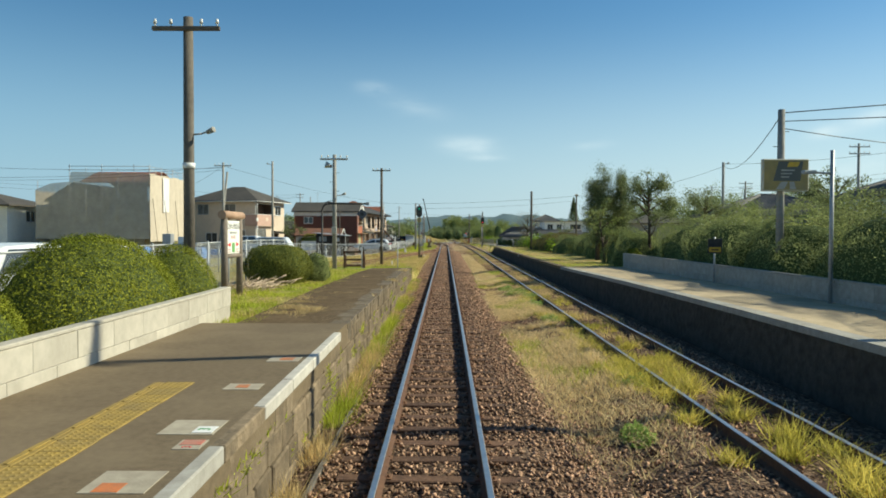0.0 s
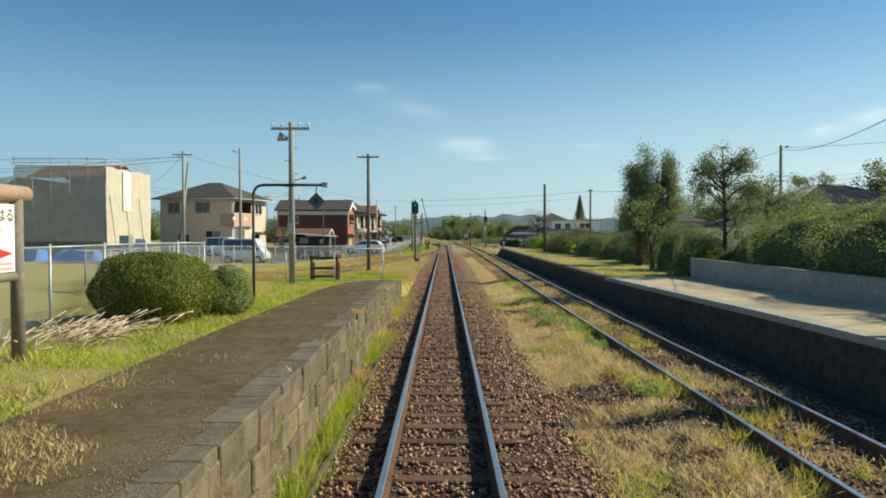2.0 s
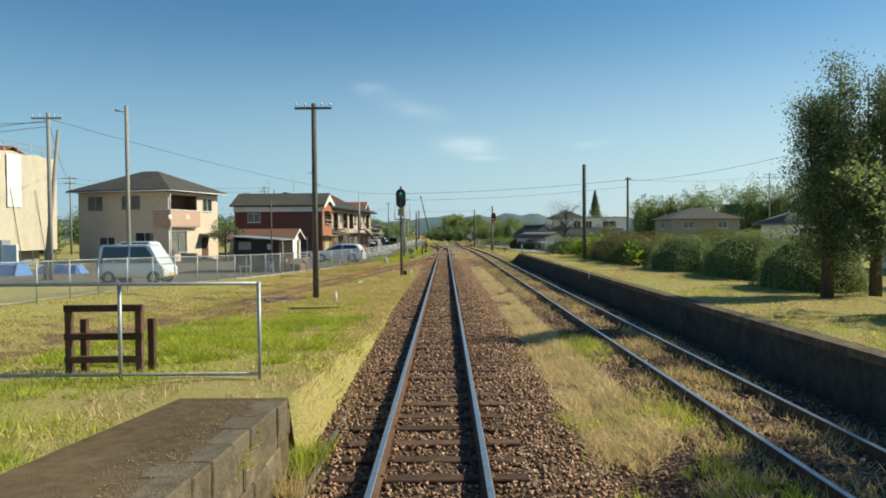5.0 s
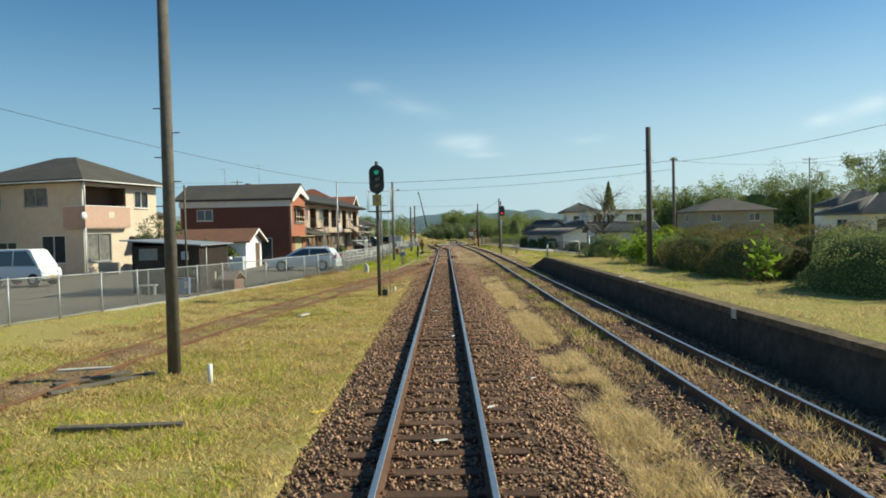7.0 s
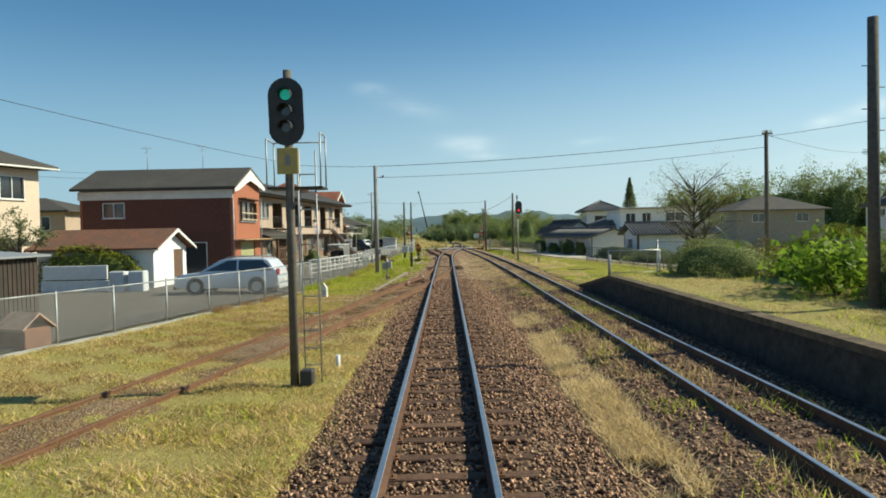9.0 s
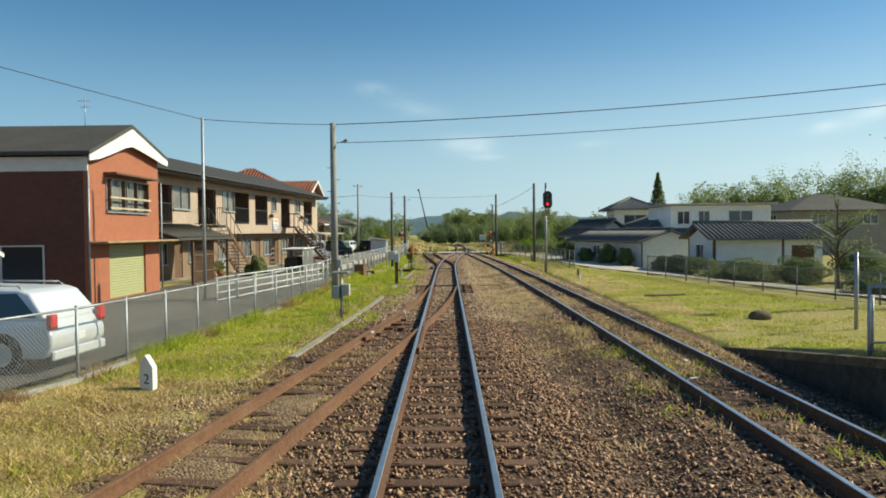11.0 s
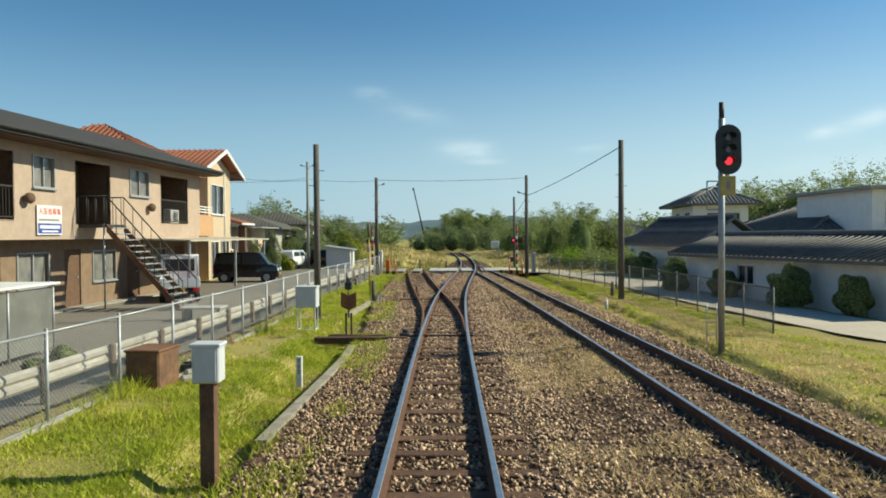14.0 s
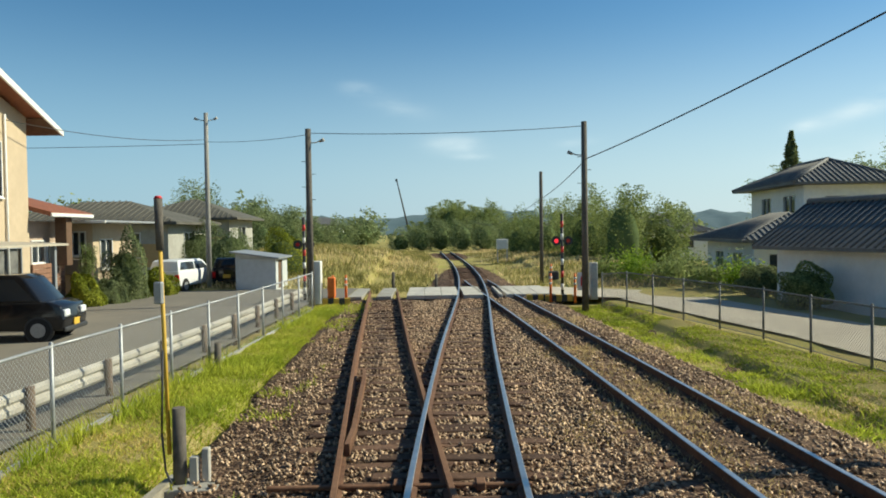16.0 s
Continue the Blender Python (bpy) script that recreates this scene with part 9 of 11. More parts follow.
# long white building beside the lane
lw = house("storehouse", "long low white storehouse with dark tiled roof", (14.1, 129.7, -0.78), 0, 4.2, 0, 11.8, 2.2, WHITE_WALL,
           {"-x": [(7.0, 8.0, 1.1, 1.8, "w")], "-y": []}, 14, category="storehouse")
gable_end(lw, "y", 0, 0.14, 0, 4.2, 2.2, 2.95, WHITE_WALL)
part("roof", roof_gable(Mb(), -0.6, 4.8, -0.5, 12.4, 2.22, 3.05, "y"), ROOF_TILE, lw)
part("roof_tiles", tile_rows((-0.6, 12.4, 2.24), (-0.6, -0.5, 2.24), (2.1, 12.4, 3.07), (2.1, -0.5, 3.07), 0.3, 0.05), ROOF_TILE, lw)
part("ridge_tiles", Mb().cyl((2.1, -0.5, 3.1), (2.1, 12.4, 3.1), 0.13, n=8), ROOF_TILE, lw)
part("downpipe", Mb().cyl((-0.06, 0.0, 0), (-0.06, 0.0, 2.15), 0.04, n=8), STEEL_DARK, lw)
# white gabled store with striped tile roof
gs = house("storehouse", "small white storehouse with gable and ribbed tile roof", (16.5, 122.4, -0.95), 0, 6.7, 0, 4.6, 2.65, WHITE_WALL, {"-x": [(1.7, 3.0, 1.1, 2.2, "w")], "-y": [(4.8, 6.2, 0.4, 2.2, "p")]}, category="storehouse")
gable_end(gs, "x", 0, 0.14, 0, 4.6, 2.65, 3.35, WHITE_WALL)
gable_end(gs, "x", 6.56, 0.14, 0, 4.6, 2.65, 3.35, WHITE_WALL)
part("roof", roof_gable(Mb(), -0.5, 7.2, -0.6, 5.2, 2.68, 3.6, "x"), ROOF_TILE, gs)
part("roof_tiles", tile_rows((-0.5, -0.6, 2.7), (7.2, -0.6, 2.7), (-0.5, 2.3, 3.62), (7.2, 2.3, 3.62), 0.28, 0.055), ROOF_TILE, gs)
part("ridge_tiles", Mb().cyl((-0.5, 2.3, 3.66), (7.2, 2.3, 3.66), 0.13, n=8), ROOF_TILE, gs)
for x0_, x1_, y0_, y1_ in ((-0.02, 0.14, -0.03, 0.1), (4.2, 4.34, -0.03, 0.05), (-0.03, 0.05, 4.45, 4.6)):
    part("timber_post", Mb().box(x0_, x1_, y0_, y1_, 0, 2.6, 0.01), BROWN_WALL, gs)
# flat-roofed white house
fh = house("house", "two-storey flat-roofed white house", (19.4, 140.4, -1.2), 0, 8.6, 0, 7, 5.5, WHITE_WALL, {"-y": [(0.6, 1.6, 3.95, 5.0, "w"), (2.4, 3.3, 3.95, 5.0, "w"), (5.0, 7.0, 3.8, 5.0, "w")], "-x": []})
part("roof", Mb().box(-0.4, 9.0, -0.5, 7.4, 5.5, 5.68, 0.03), CONCRETE, fh)
part("apron_roof", Mb().add([(-0.2, -1.4, 3.0), (8.8, -1.4, 3.0), (8.8, 0, 3.55), (-0.2, 0, 3.55), (-0.2, -1.4, 2.9), (8.8, -1.4, 2.9), (8.8, 0, 3.4), (-0.2, 0, 3.4)], [(0, 1, 2, 3), (4, 7, 6, 5), (0, 4, 5, 1), (0, 3, 7, 4), (1, 5, 6, 2)]), ROOF_TILE, fh, "tiled apron roof")
part("roof_tiles", tile_rows((-0.2, -1.4, 3.02), (8.8, -1.4, 3.02), (-0.2, 0, 3.57), (8.8, 0, 3.57), 0.3, 0.05), ROOF_TILE, fh)
# hipped bungalow and others behind the hedge
for x, y, w, d, ze, zr, rf, wl_ in ((51.5, 172, 13.5, 11, 5.7, 8.1, ROOF_GREY, bpy.data.materials["drab_wall"]), (30, 62, 10, 8, 3.6, 5.6, ROOF_TILE, WHITE_WALL), (40, 52, 12, 9, 5.0, 7.4, ROOF_TILE, WHITE_WALL), (44, 112, 9, 7, 3.6, 5.6, ROOF_TILE, WHITE_WALL), (26, 210, 10, 8, 3.2, 5.2, ROOF_TILE, WHITE_WALL), (77, 175, 11, 9, 6.2, 9.2, ROOF_TILE, WHITE_WALL), (20, 350, 12, 9, 4, 6, ROOF_TILE, WHITE_WALL), (34, 330, 10, 8, 4, 6, ROOF_GREY, WHITE_WALL)):
    hh = house("house", "house with hipped roof half hidden by hedges", (x, y, float(ground_z(x, y))), -w / 2, w / 2, 0, d, ze, wl_, {"-y": [(-w / 4 - 0.9, -w / 4 + 0.9, ze - 1.7, ze - 0.5, "w"), (w / 4 - 0.9, w / 4 + 0.9, ze - 1.7, ze - 0.5, "w")], "-x": [(d / 2 - 0.9, d / 2 + 0.9, ze - 1.7, ze - 0.5, "w")]})
    part("roof", roof_hip(Mb(), -w / 2 - 0.8, w / 2 + 0.8, -0.8, d + 0.8, ze + 0.1, zr), rf, hh)
    if rf is ROOF_TILE and y < 250:
        tiled(hh, -w / 2 - 0.8, w / 2 + 0.8, -0.8, d + 0.8, ze + 0.12, zr + 0.02)
wz_ = float(ground_z(5.2, 183))
wbx = thing("equipment_box", "white lineside cabinet beyond the crossing", "equipment box", (5.2, 183, wz_), group="lineside boxes")
part("body", Mb().box(-0.42, 0.42, -0.25, 0.25, 1.72 - wz_ - 0.75, 1.72 - wz_, 0.03), WHITE_PAINT, wbx)
for lx in (-0.35, 0.35):
    part("leg", Mb().box(lx - 0.03, lx + 0.03, -0.2, 0.2, -0.2, 1.0 - wz_, 0.005), STEEL_GREY, wbx)

# ---- plants ----
def lumpy(p, s, seed=0.0):
    return 0.5 * np.sin(p[:, 0] * s + 1.3 + seed) * np.sin(p[:, 1] * s * 1.1 + seed * 2) + 0.5 * np.sin(p[:, 2] * s * 1.3 + p[:, 0] * s * 0.7 + seed)


def hedge(name, label, cx, cy, zb, rx, ry, h, mat, n, size, power=2.15, group="clipped bushes", lump=0.07, under=False):
    """A bush: a core coloured dark for the shade within, and leaves over its uneven surface."""
    b = thing(name, label, "bush", (cx, cy, zb), group=group)
    mid = 0.47 if under else 0.0
    d = unit(RNG.normal(size=(n, 3)))
    if not under:
        d[:, 2] = np.abs(d[:, 2]) * 1.02 - 0.1
        d = unit(d)
    k = (np.abs(d[:, 0]) ** power + np.abs(d[:, 1]) ** power + np.abs(d[:, 2]) ** power) ** (-1 / power)
    p = d * k[:, None]
    out = unit(np.sign(p) * np.abs(p) ** (power - 1) / np.array([rx, ry, h]))
    p = p * (1 + lump * lumpy(p, 5, cx + cy) + RNG.normal(0, 0.02, n))[:, None]
    pts = p * np.array([rx, ry, h * (1 - mid)]) + np.array([0, 0, h * mid])
    pts[:, 2] = np.maximum(pts[:, 2], -0.05)
    part("leaves", leaf_mesh("leaves", pts, size, mat, 0.3, out), None, b)
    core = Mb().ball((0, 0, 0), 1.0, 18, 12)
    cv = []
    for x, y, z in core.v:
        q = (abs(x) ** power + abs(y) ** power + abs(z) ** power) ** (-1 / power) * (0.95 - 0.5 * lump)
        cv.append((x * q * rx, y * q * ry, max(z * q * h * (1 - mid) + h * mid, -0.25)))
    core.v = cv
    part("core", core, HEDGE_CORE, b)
    return b


def branch_points(root, height, spread, n_limb, rs, lean=(0, 0)):
    """Limbs of a tree as lists of points, and where their leaves grow."""
    limbs, tips = [], []
    for i in range(n_limb):
        t = rs.uniform(0.25, 0.85)
        a = rs.uniform(0, 2 * math.pi)
        z0 = height * t
        ln = spread * (1.15 - 0.6 * t) * rs.uniform(0.7, 1.15)
        p0 = np.array([lean[0] * t, lean[1] * t, z0])
        p1 = p0 + np.array([math.cos(a) * ln * 0.55, math.sin(a) * ln * 0.55, ln * rs.uniform(0.25, 0.6)])
        p2 = p0 + np.array([math.cos(a) * ln, math.sin(a) * ln, ln * rs.uniform(0.5, 1.0)])
        limbs.append((p0, p1, p2))
        tips += [p1 * 0.5 + p2 * 0.5, p2, p2 + rs.normal(0, 0.15, 3) * spread]
    tips += [np.array([lean[0], lean[1], height * u]) for u in (0.8, 0.9, 1.0)]
    return limbs, np.array(tips)


def tree(name, label, x, y, zb, height, spread, mat, n_limb=12, leaves=5000, size=0.12, seed=1, clump=0.38, trunk=0.13, lean=(0, 0), group="trees", top=None):
    rs = np.random.default_rng(seed)
    t = thing(name, label, "tree", (x, y, zb), group=group)
    limbs, tips = branch_points(None, height * 0.86, spread, n_limb, rs, lean)
    mb = Mb()
    pts = [Vector((lean[0] * u + rs.normal(0, 0.04) * (u > 0), lean[1] * u + rs.normal(0, 0.04) * (u > 0), height * 0.86 * u - 0.2 * (u == 0))) for u in (0, 0.25, 0.5, 0.75, 1.0)]
    for i in range(4):
        mb.cyl(pts[i], pts[i + 1], trunk * (1 - 0.21 * i), trunk * (1 - 0.21 * (i + 1)), 9)
    part("trunk", mb, BARK, t)
    for p0, p1, p2 in limbs:
        part("limb", Mb().cyl(p0, p1, trunk * 0.35, trunk * 0.22, 6).cyl(p1, p2, trunk * 0.22, trunk * 0.08, 5), BARK, t)
    c = tips[rs.integers(0, len(tips), leaves)]
    r = clump * rs.uniform(0.5, 1.2, len(tips))[rs.integers(0, len(tips), leaves)]
    q = unit(rs.normal(size=(leaves, 3))) * (rs.uniform(0, 1, leaves) ** 0.6 * r)[:, None]
    q[:, 2] *= 0.8
    part("crown", leaf_mesh("crown", c + q, size, mat), None, t)
    return t


def woods(name, label, rows, mat, size, per, seed=3, plume=0.0):
    """A belt of trees grown down to the ground. rows: (x, y, base, radius, height). plume: how far it is drawn up into bamboo plumes."""
    rs = np.random.default_rng(seed)
    w = thing(name, label, "woods", (rows[0][0], rows[0][1], rows[0][2]), kind="stuff")
    P = []
    mb = Mb()
    for x, y, z, r, h in rows:
        n = per
        if plume and rs.uniform() < plume:
            k = rs.integers(7, 12)
            a, rr = rs.uniform(0, 6.28, k), r * np.sqrt(rs.uniform(0, 1, k))
            bx_, by_ = rr * np.cos(a), rr * np.sin(a)
            lean = rs.uniform(0, 6.28, k)
            hh = h * rs.uniform(0.72, 1.05, k)
            i = rs.integers(0, k, n)
            t = rs.uniform(0.0, 1.0, n) ** 0.85
            bend = 0.22 * hh[i] * t ** 3
            s_ = (0.10 + 0.16 * np.sin(np.pi * np.clip(t, 0, 1) ** 0.9)) * r
            q = np.stack([bx_[i] + np.cos(lean[i]) * bend + rs.normal(0, 1, n) * s_, by_[i] + np.sin(lean[i]) * bend + rs.normal(0, 1, n) * s_, hh[i] * t - 0.25 * bend], 1)
        else:
            d = unit(rs.normal(size=(n, 3)))
            lump = 1 + 0.22 * np.sin(d[:, 0] * 5 + rs.uniform(0, 6)) * np.sin(d[:, 1] * 5 + rs.uniform(0, 6)) + 0.18 * np.sin(d[:, 2] * 7 + d[:, 0] * 4 + rs.uniform(0, 6)) + 0.10 * np.sin(d[:, 0] * 13 + d[:, 1] * 11 + rs.uniform(0, 6))
            q = d * (lump * rs.uniform(0.72, 1.06, n))[:, None] * np.array([r * 1.05, r * 1.05, h * 0.55])
            q[:, 2] += h * 0.47
            q = q[q[:, 2] > 0.02 * h]
        P.append(q + np.array([x, y, z]))
        # a ball of darker green puts the crown's inner shade into colour
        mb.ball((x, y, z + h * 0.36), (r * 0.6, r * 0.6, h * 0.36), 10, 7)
    o = w.matrix_world.translation
    tagged(part("crowns", leaf_mesh("crowns", np.concatenate(P) - np.array(o), size, mat), None, w), kind="stuff")
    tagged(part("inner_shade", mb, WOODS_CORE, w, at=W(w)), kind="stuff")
    return w


def column_tree(name, label, x, y, zb, height, r, mat, leaves, size, seed, lower=0.22):
    """An upright evergreen: several stems with leaf clumps held close to them."""
    rs = np.random.default_rng(seed)
    t = thing(name, label, "tree", (x, y, zb), group="trees")
    part("trunk", Mb().cyl((0, 0, -0.2), (0.05, 0.02, height * 0.45), 0.17, 0.11, 9), BARK, t)
    C = []
    for i in range(6):
        a = rs.uniform(0, 6.28)
        hh = height * rs.uniform(0.72, 1.0)
        e = np.array([math.cos(a) * r * 0.55, math.sin(a) * r * 0.55, hh])
        part("limb", Mb().cyl((0, 0, height * lower), tuple(e * np.array([0.8, 0.8, 0.6])), 0.07, 0.04, 6).cyl(tuple(e * np.array([0.8, 0.8, 0.6])), tuple(e), 0.04, 0.012, 5), BARK, t)
        for k in range(13):
            u = lower + (1 - lower) * (k + rs.uniform(0, 1)) / 13
            wdt = r * (0.35 + 0.75 * math.sin(math.pi * min(1, (u - lower) / (1 - lower) * 0.78 + 0.16)))
            b = rs.uniform(0, 6.28)
            C.append((e * u)[None] * np.array([[0.7, 0.7, 1.0]]) + np.array([[math.cos(b) * wdt * 0.6, math.sin(b) * wdt * 0.6, 0]]))
    C = np.concatenate(C)
    i = rs.integers(0, len(C), leaves)
    q = C[i] + rs.normal(0, 1, (leaves, 3)) * np.array([0.26, 0.26, 0.26]) * (r / 0.95)
    part("crown", leaf_mesh("crown", q, size, mat, 0.8), None, t)
    return t


# clipped bushes behind the left platform wall
hedge("bush", "large rounded clipped azalea bush behind the wall", -5.65, 10.9, 0.75, 1.35, 2.0, 1.66, LEAF_HEDGE, 46000, 0.034, 2.05, lump=0.03)
hedge("bush", "rounded clipped azalea bush at the wall's end", -5.2, 13.3, 0.75, 0.85, 1.1, 1.42, LEAF_HEDGE, 24000, 0.030, 2.05, lump=0.03)
hedge("bush", "rounded clipped azalea bush in front of a larger one", -5.35, 6.5, 0.75, 1.0, 1.4, 1.27, LEAF_HEDGE, 34000, 0.028, 2.05, lump=0.03)
hedge("bush", "dark rounded bush on the grass", -5.3, 22.7, 0.70, 1.0, 1.05, 1.32, LEAF_SHADE, 30000, 0.042, 2.5, lump=0.09, under=True)
hedge("bush", "small rounded bush beside a larger one", -4.3, 23.6, 0.70, 0.5, 0.6, 0.98, LEAF_DARK, 8000, 0.045, 2.3, lump=0.14, under=True)
# hedges behind the right platform
for cx, cy, rx, ry, h, m in ((11.2, 12.0, 1.6, 2.6, 2.2, LEAF_DARK), (11.4, 16.5, 1.8, 2.5, 2.5, LEAF_DARK), (11.2, 21.7, 1.6, 2.4, 2.3, LEAF_DARK), (11.2, 26.5, 1.6, 2.6, 2.4, LEAF_DARK), (11.8, 31.5, 1.9, 3.0, 2.5, LEAF_DARK), (12.4, 36.0, 1.8, 2.2, 2.2, LEAF_DARK), (13.6, 18.5, 1.8, 2.2, 3.1, LEAF_TREE)):
    hedge("hedge", "dense dark hedge behind the low wall", cx, cy, float(ground_z(cx, cy)) - 0.1, rx, ry * 1.25, h + 0.12, m, 26000, 0.055, 2.6, group="hedges", lump=0.2)
for cx, cy, rx, ry, h, m in ((10.5, 38.4, 1.35, 1.5, 1.75, LEAF_DARK), (11.3, 42.5, 1.7, 1.7, 2.0, LEAF_DARK), (10.0, 36.9, 0.55, 0.5, 0.85, LEAF_HEDGE), (11.4, 50.8, 1.4, 2.2, 1.6, LEAF_DARK), (12.0, 56.6, 1.7, 3.0, 1.7, LEAF_DARK), (11.2, 61.9, 1.6, 2.5, 1.55, LEAF_DARK), (10.7, 68.3, 1.5, 2.6, 1.42, LEAF_BROWN), (10.4, 72.4, 1.45, 2.3, 1.38, LEAF_BROWN), (10.75, 75.9, 1.2, 1.5, 1.2, LEAF_DARK), (10.1, 87.0, 1.5, 2.2, 1.15, LEAF_DARK),
                             (13.0, 61.0, 1.6, 3.4, 1.75, LEAF_HEDGE), (12.6, 66.6, 1.5, 3.0, 1.6, LEAF_BROWN), (12.7, 72.0, 1.5, 3.2, 1.6, LEAF_BROWN), (12.6, 77.6, 1.4, 3.0, 1.6, LEAF_BROWN), (12.3, 83.0, 1.4, 3.0, 1.5, LEAF_HEDGE), (14.6, 68.0, 1.6, 5.0, 1.7, LEAF_BROWN), (14.8, 78.0, 1.6, 5.0, 1.6, LEAF_BROWN)):
    hedge("hedge", "browned overgrown hedge on the old platform" if m is LEAF_BROWN else "dark overgrown hedge on the old platform", cx, cy, float(ground_z(cx, cy)) - 0.05, rx, ry, h + 0.12, m, 17000, 0.054, 2.4, group="hedges", lump=0.16)


def broad_plant(x, y, z, sx, sz, n, seed):
    p = thing("broad_leaf_plant", "bright lime green broad-leaved plant among the hedges", "plant", (x, y, z), group="broad-leaved plants")
    for i in range(7):
        a = i * 0.9
        part("stem", Mb().cyl((0, 0, -0.1), (0.8 * sx * math.cos(a), 0.8 * sx * math.sin(a), sz * (0.9 + 0.1 * i)), 0.02, 0.012, 5), BARK, p)
    q = np.random.default_rng(seed).normal(0, 1, (n, 3)) * np.array([sx, sx * 1.15, 0.45 * sz]) + np.array([0, 0, sz * 0.85])
    part("leaves", leaf_mesh("leaves", q[q[:, 2] > 0.05], 0.24, LEAF_LIME), None, p)


broad_plant(9.75, 65.4, 0.56, 0.2, 0.85, 110, 5)
broad_plant(9.9, 78.3, 0.56, 0.62, 0.85, 700, 6)
broad_plant(10.6, 80.2, 0.56, 0.6, 0.75, 500, 7)
# pipe barrier at the far end of the old platform
pfm = thing("pipe_barrier", "grey steel pipe barrier at the platform's end", "fence", (6.45, 88.45, float(ground_z(6.45, 88.0))))
part("rail", Mb().tube([(0, 0, -0.2), (0, 0, 1.1), (2.0, 0, 1.1), (2.0, 0, -0.2)], 0.027, 8), STEEL_GREY, pfm)
part("rail", Mb().cyl((0, 0, 0.25), (2.0, 0, 0.25), 0.018, n=6), STEEL_GREY, pfm)
part("post", Mb().cyl((0.06, 0.03, -0.2), (0.06, 0.03, 0.95), 0.03, n=8), STEEL_GREY, pfm)

# trees by the right platform
column_tree("tree", "dark upright evergreen tree with open twin top", 10.3, 47.7, 0.62, 6.3, 0.85, LEAF_TREE, 40000, 0.068, 11)
column_tree("tree", "dark upright evergreen tree close to its twin", 11.7, 47.9, 0.62, 6.0, 0.7, LEAF_TREE, 30000, 0.068, 12)
tree("tree", "leaning garden tree with pruned leaf clumps", 11.0, 37.6, 0.62, 5.75, 1.3, LEAF_TREE, 26, 12000, 0.075, 13, 0.5, 0.11, (-0.3, -0.5))
tree("tree", "slender bare-limbed tree with thin foliage", 9.9, 43.6, 0.62, 3.6, 1.3, LEAF_BAMBOO, 10, 1400, 0.1, 14, 0.4, 0.1, (-0.3, 0.3))
tree("tree", "bare spreading tree with a few thin leaves", 10.4, 90.2, -0.1, 5.4, 1.9, LEAF_BROWN, 60, 5000, 0.045, 15, 0.55, 0.065)
for cx, cy, rx, ry, h in ((11.6, 91.8, 1.3, 1.4, 1.9), (12.6, 88.6, 1.4, 1.8, 1.8)):
    hedge("hedge", "browned overgrown bush under a bare tree", cx, cy, -0.3, rx, ry, h, LEAF_BROWN, 4500, 0.1, group="hedges", lump=0.2)
tree("tree", "thin leafless tree with fine twigs", 18.6, 112.0, -0.7, 5.2, 1.6, LEAF_TREE, 22, 1600, 0.1, 25, 0.5, 0.12)
tree("tree", "old cloud-pruned pine beyond the hedge", 36.0, 66.0, 0.3, 8.0, 3.2, LEAF_TREE, 20, 5200, 0.2, 16, 0.9, 0.3)
for i, (x, y) in enumerate(((25, 44), (24, 58), (19, 52))):
    tree("tree", "broad-leaved garden tree behind the hedge", x, y, 0.3, 4.6 + 0.5 * (i % 3), 1.9, LEAF_BAMBOO if i % 2 else LEAF_TREE, 16, 5000, 0.11, 30 + i, 0.75, 0.14)
tree("tree", "large far spreading tree over the roofs", 128, 262, -2, 26, 9.5, LEAF_WOODS, 24, 5200, 0.55, 41, 2.2, 0.5)
cf = tree("conifer", "tall dark pointed conifer behind the houses", 35.5, 200, -1.5, 13.2, 0.9, LEAF_TREE, 4, 300, 0.2, 17, 0.4, 0.2)
rs = np.random.default_rng(18)
u = rs.uniform(0, 1, 5200) ** 0.7
ang = rs.uniform(0, 6.28, 5200)
rad = (1 - u) * 2.5 * rs.uniform(0.45, 1.15, 5200) * (1 + 0.22 * np.sin(u * 40 + 3 * np.sin(ang * 2))) + 0.06
part("needles", leaf_mesh("needles", np.stack([rad * np.cos(ang), rad * np.sin(ang), 1.2 + u * 12.0], 1), 0.34, LEAF_TREE), None, cf)
# shrubs along the white buildings and the lane
for cx, cy, r, h in ((13.1, 130.6, 0.5, 1.4), (12.3, 133.2, 0.65, 1.45), (11.5, 137.2, 0.6, 1.2), (10.6, 140.6, 0.5, 1.2), (11.3, 142.6, 0.8, 1.5), (12.3, 152.4, 0.75, 1.45), (12.6, 156.4, 0.8, 1.3), (15.2, 127.2, 1.0, 1.1), (14.6, 123.8, 1.3, 1.1), (15.2, 120.6, 1.2, 1.2), (16.5, 117.6, 1.6, 1.3), (19.5, 117.5, 1.4, 1.6), (23.5, 118.5, 1.6, 2.0), (18.5, 108.5, 1.3, 1.2)):
    hedge("shrub", "rounded garden shrub before a white wall", cx, cy, float(ground_z(cx, cy)) - 0.05, r, r, h, LEAF_DARK if r < 0.8 else LEAF_TREE, 9000, 0.075, 2.0, group="shrubs", lump=0.3, under=True)
wf = np.random.default_rng(44).uniform(-1, 1, (500, 3)) * np.array([2.6, 1.4, 0.35]) + np.array([0, 0, 0.55])
fl = thing("flower_bed", "low garden bed of leafy plants with pale flowers", "flower bed", (16.8, 119.0, float(ground_z(16.8, 119.0))))
part("leaves", leaf_mesh("leaves", np.random.default_rng(45).uniform(-1, 1, (2600, 3)) * np.array([2.8, 1.5, 0.35]) + np.array([0, 0, 0.35]), 0.16, LEAF_BAMBOO), None, fl)
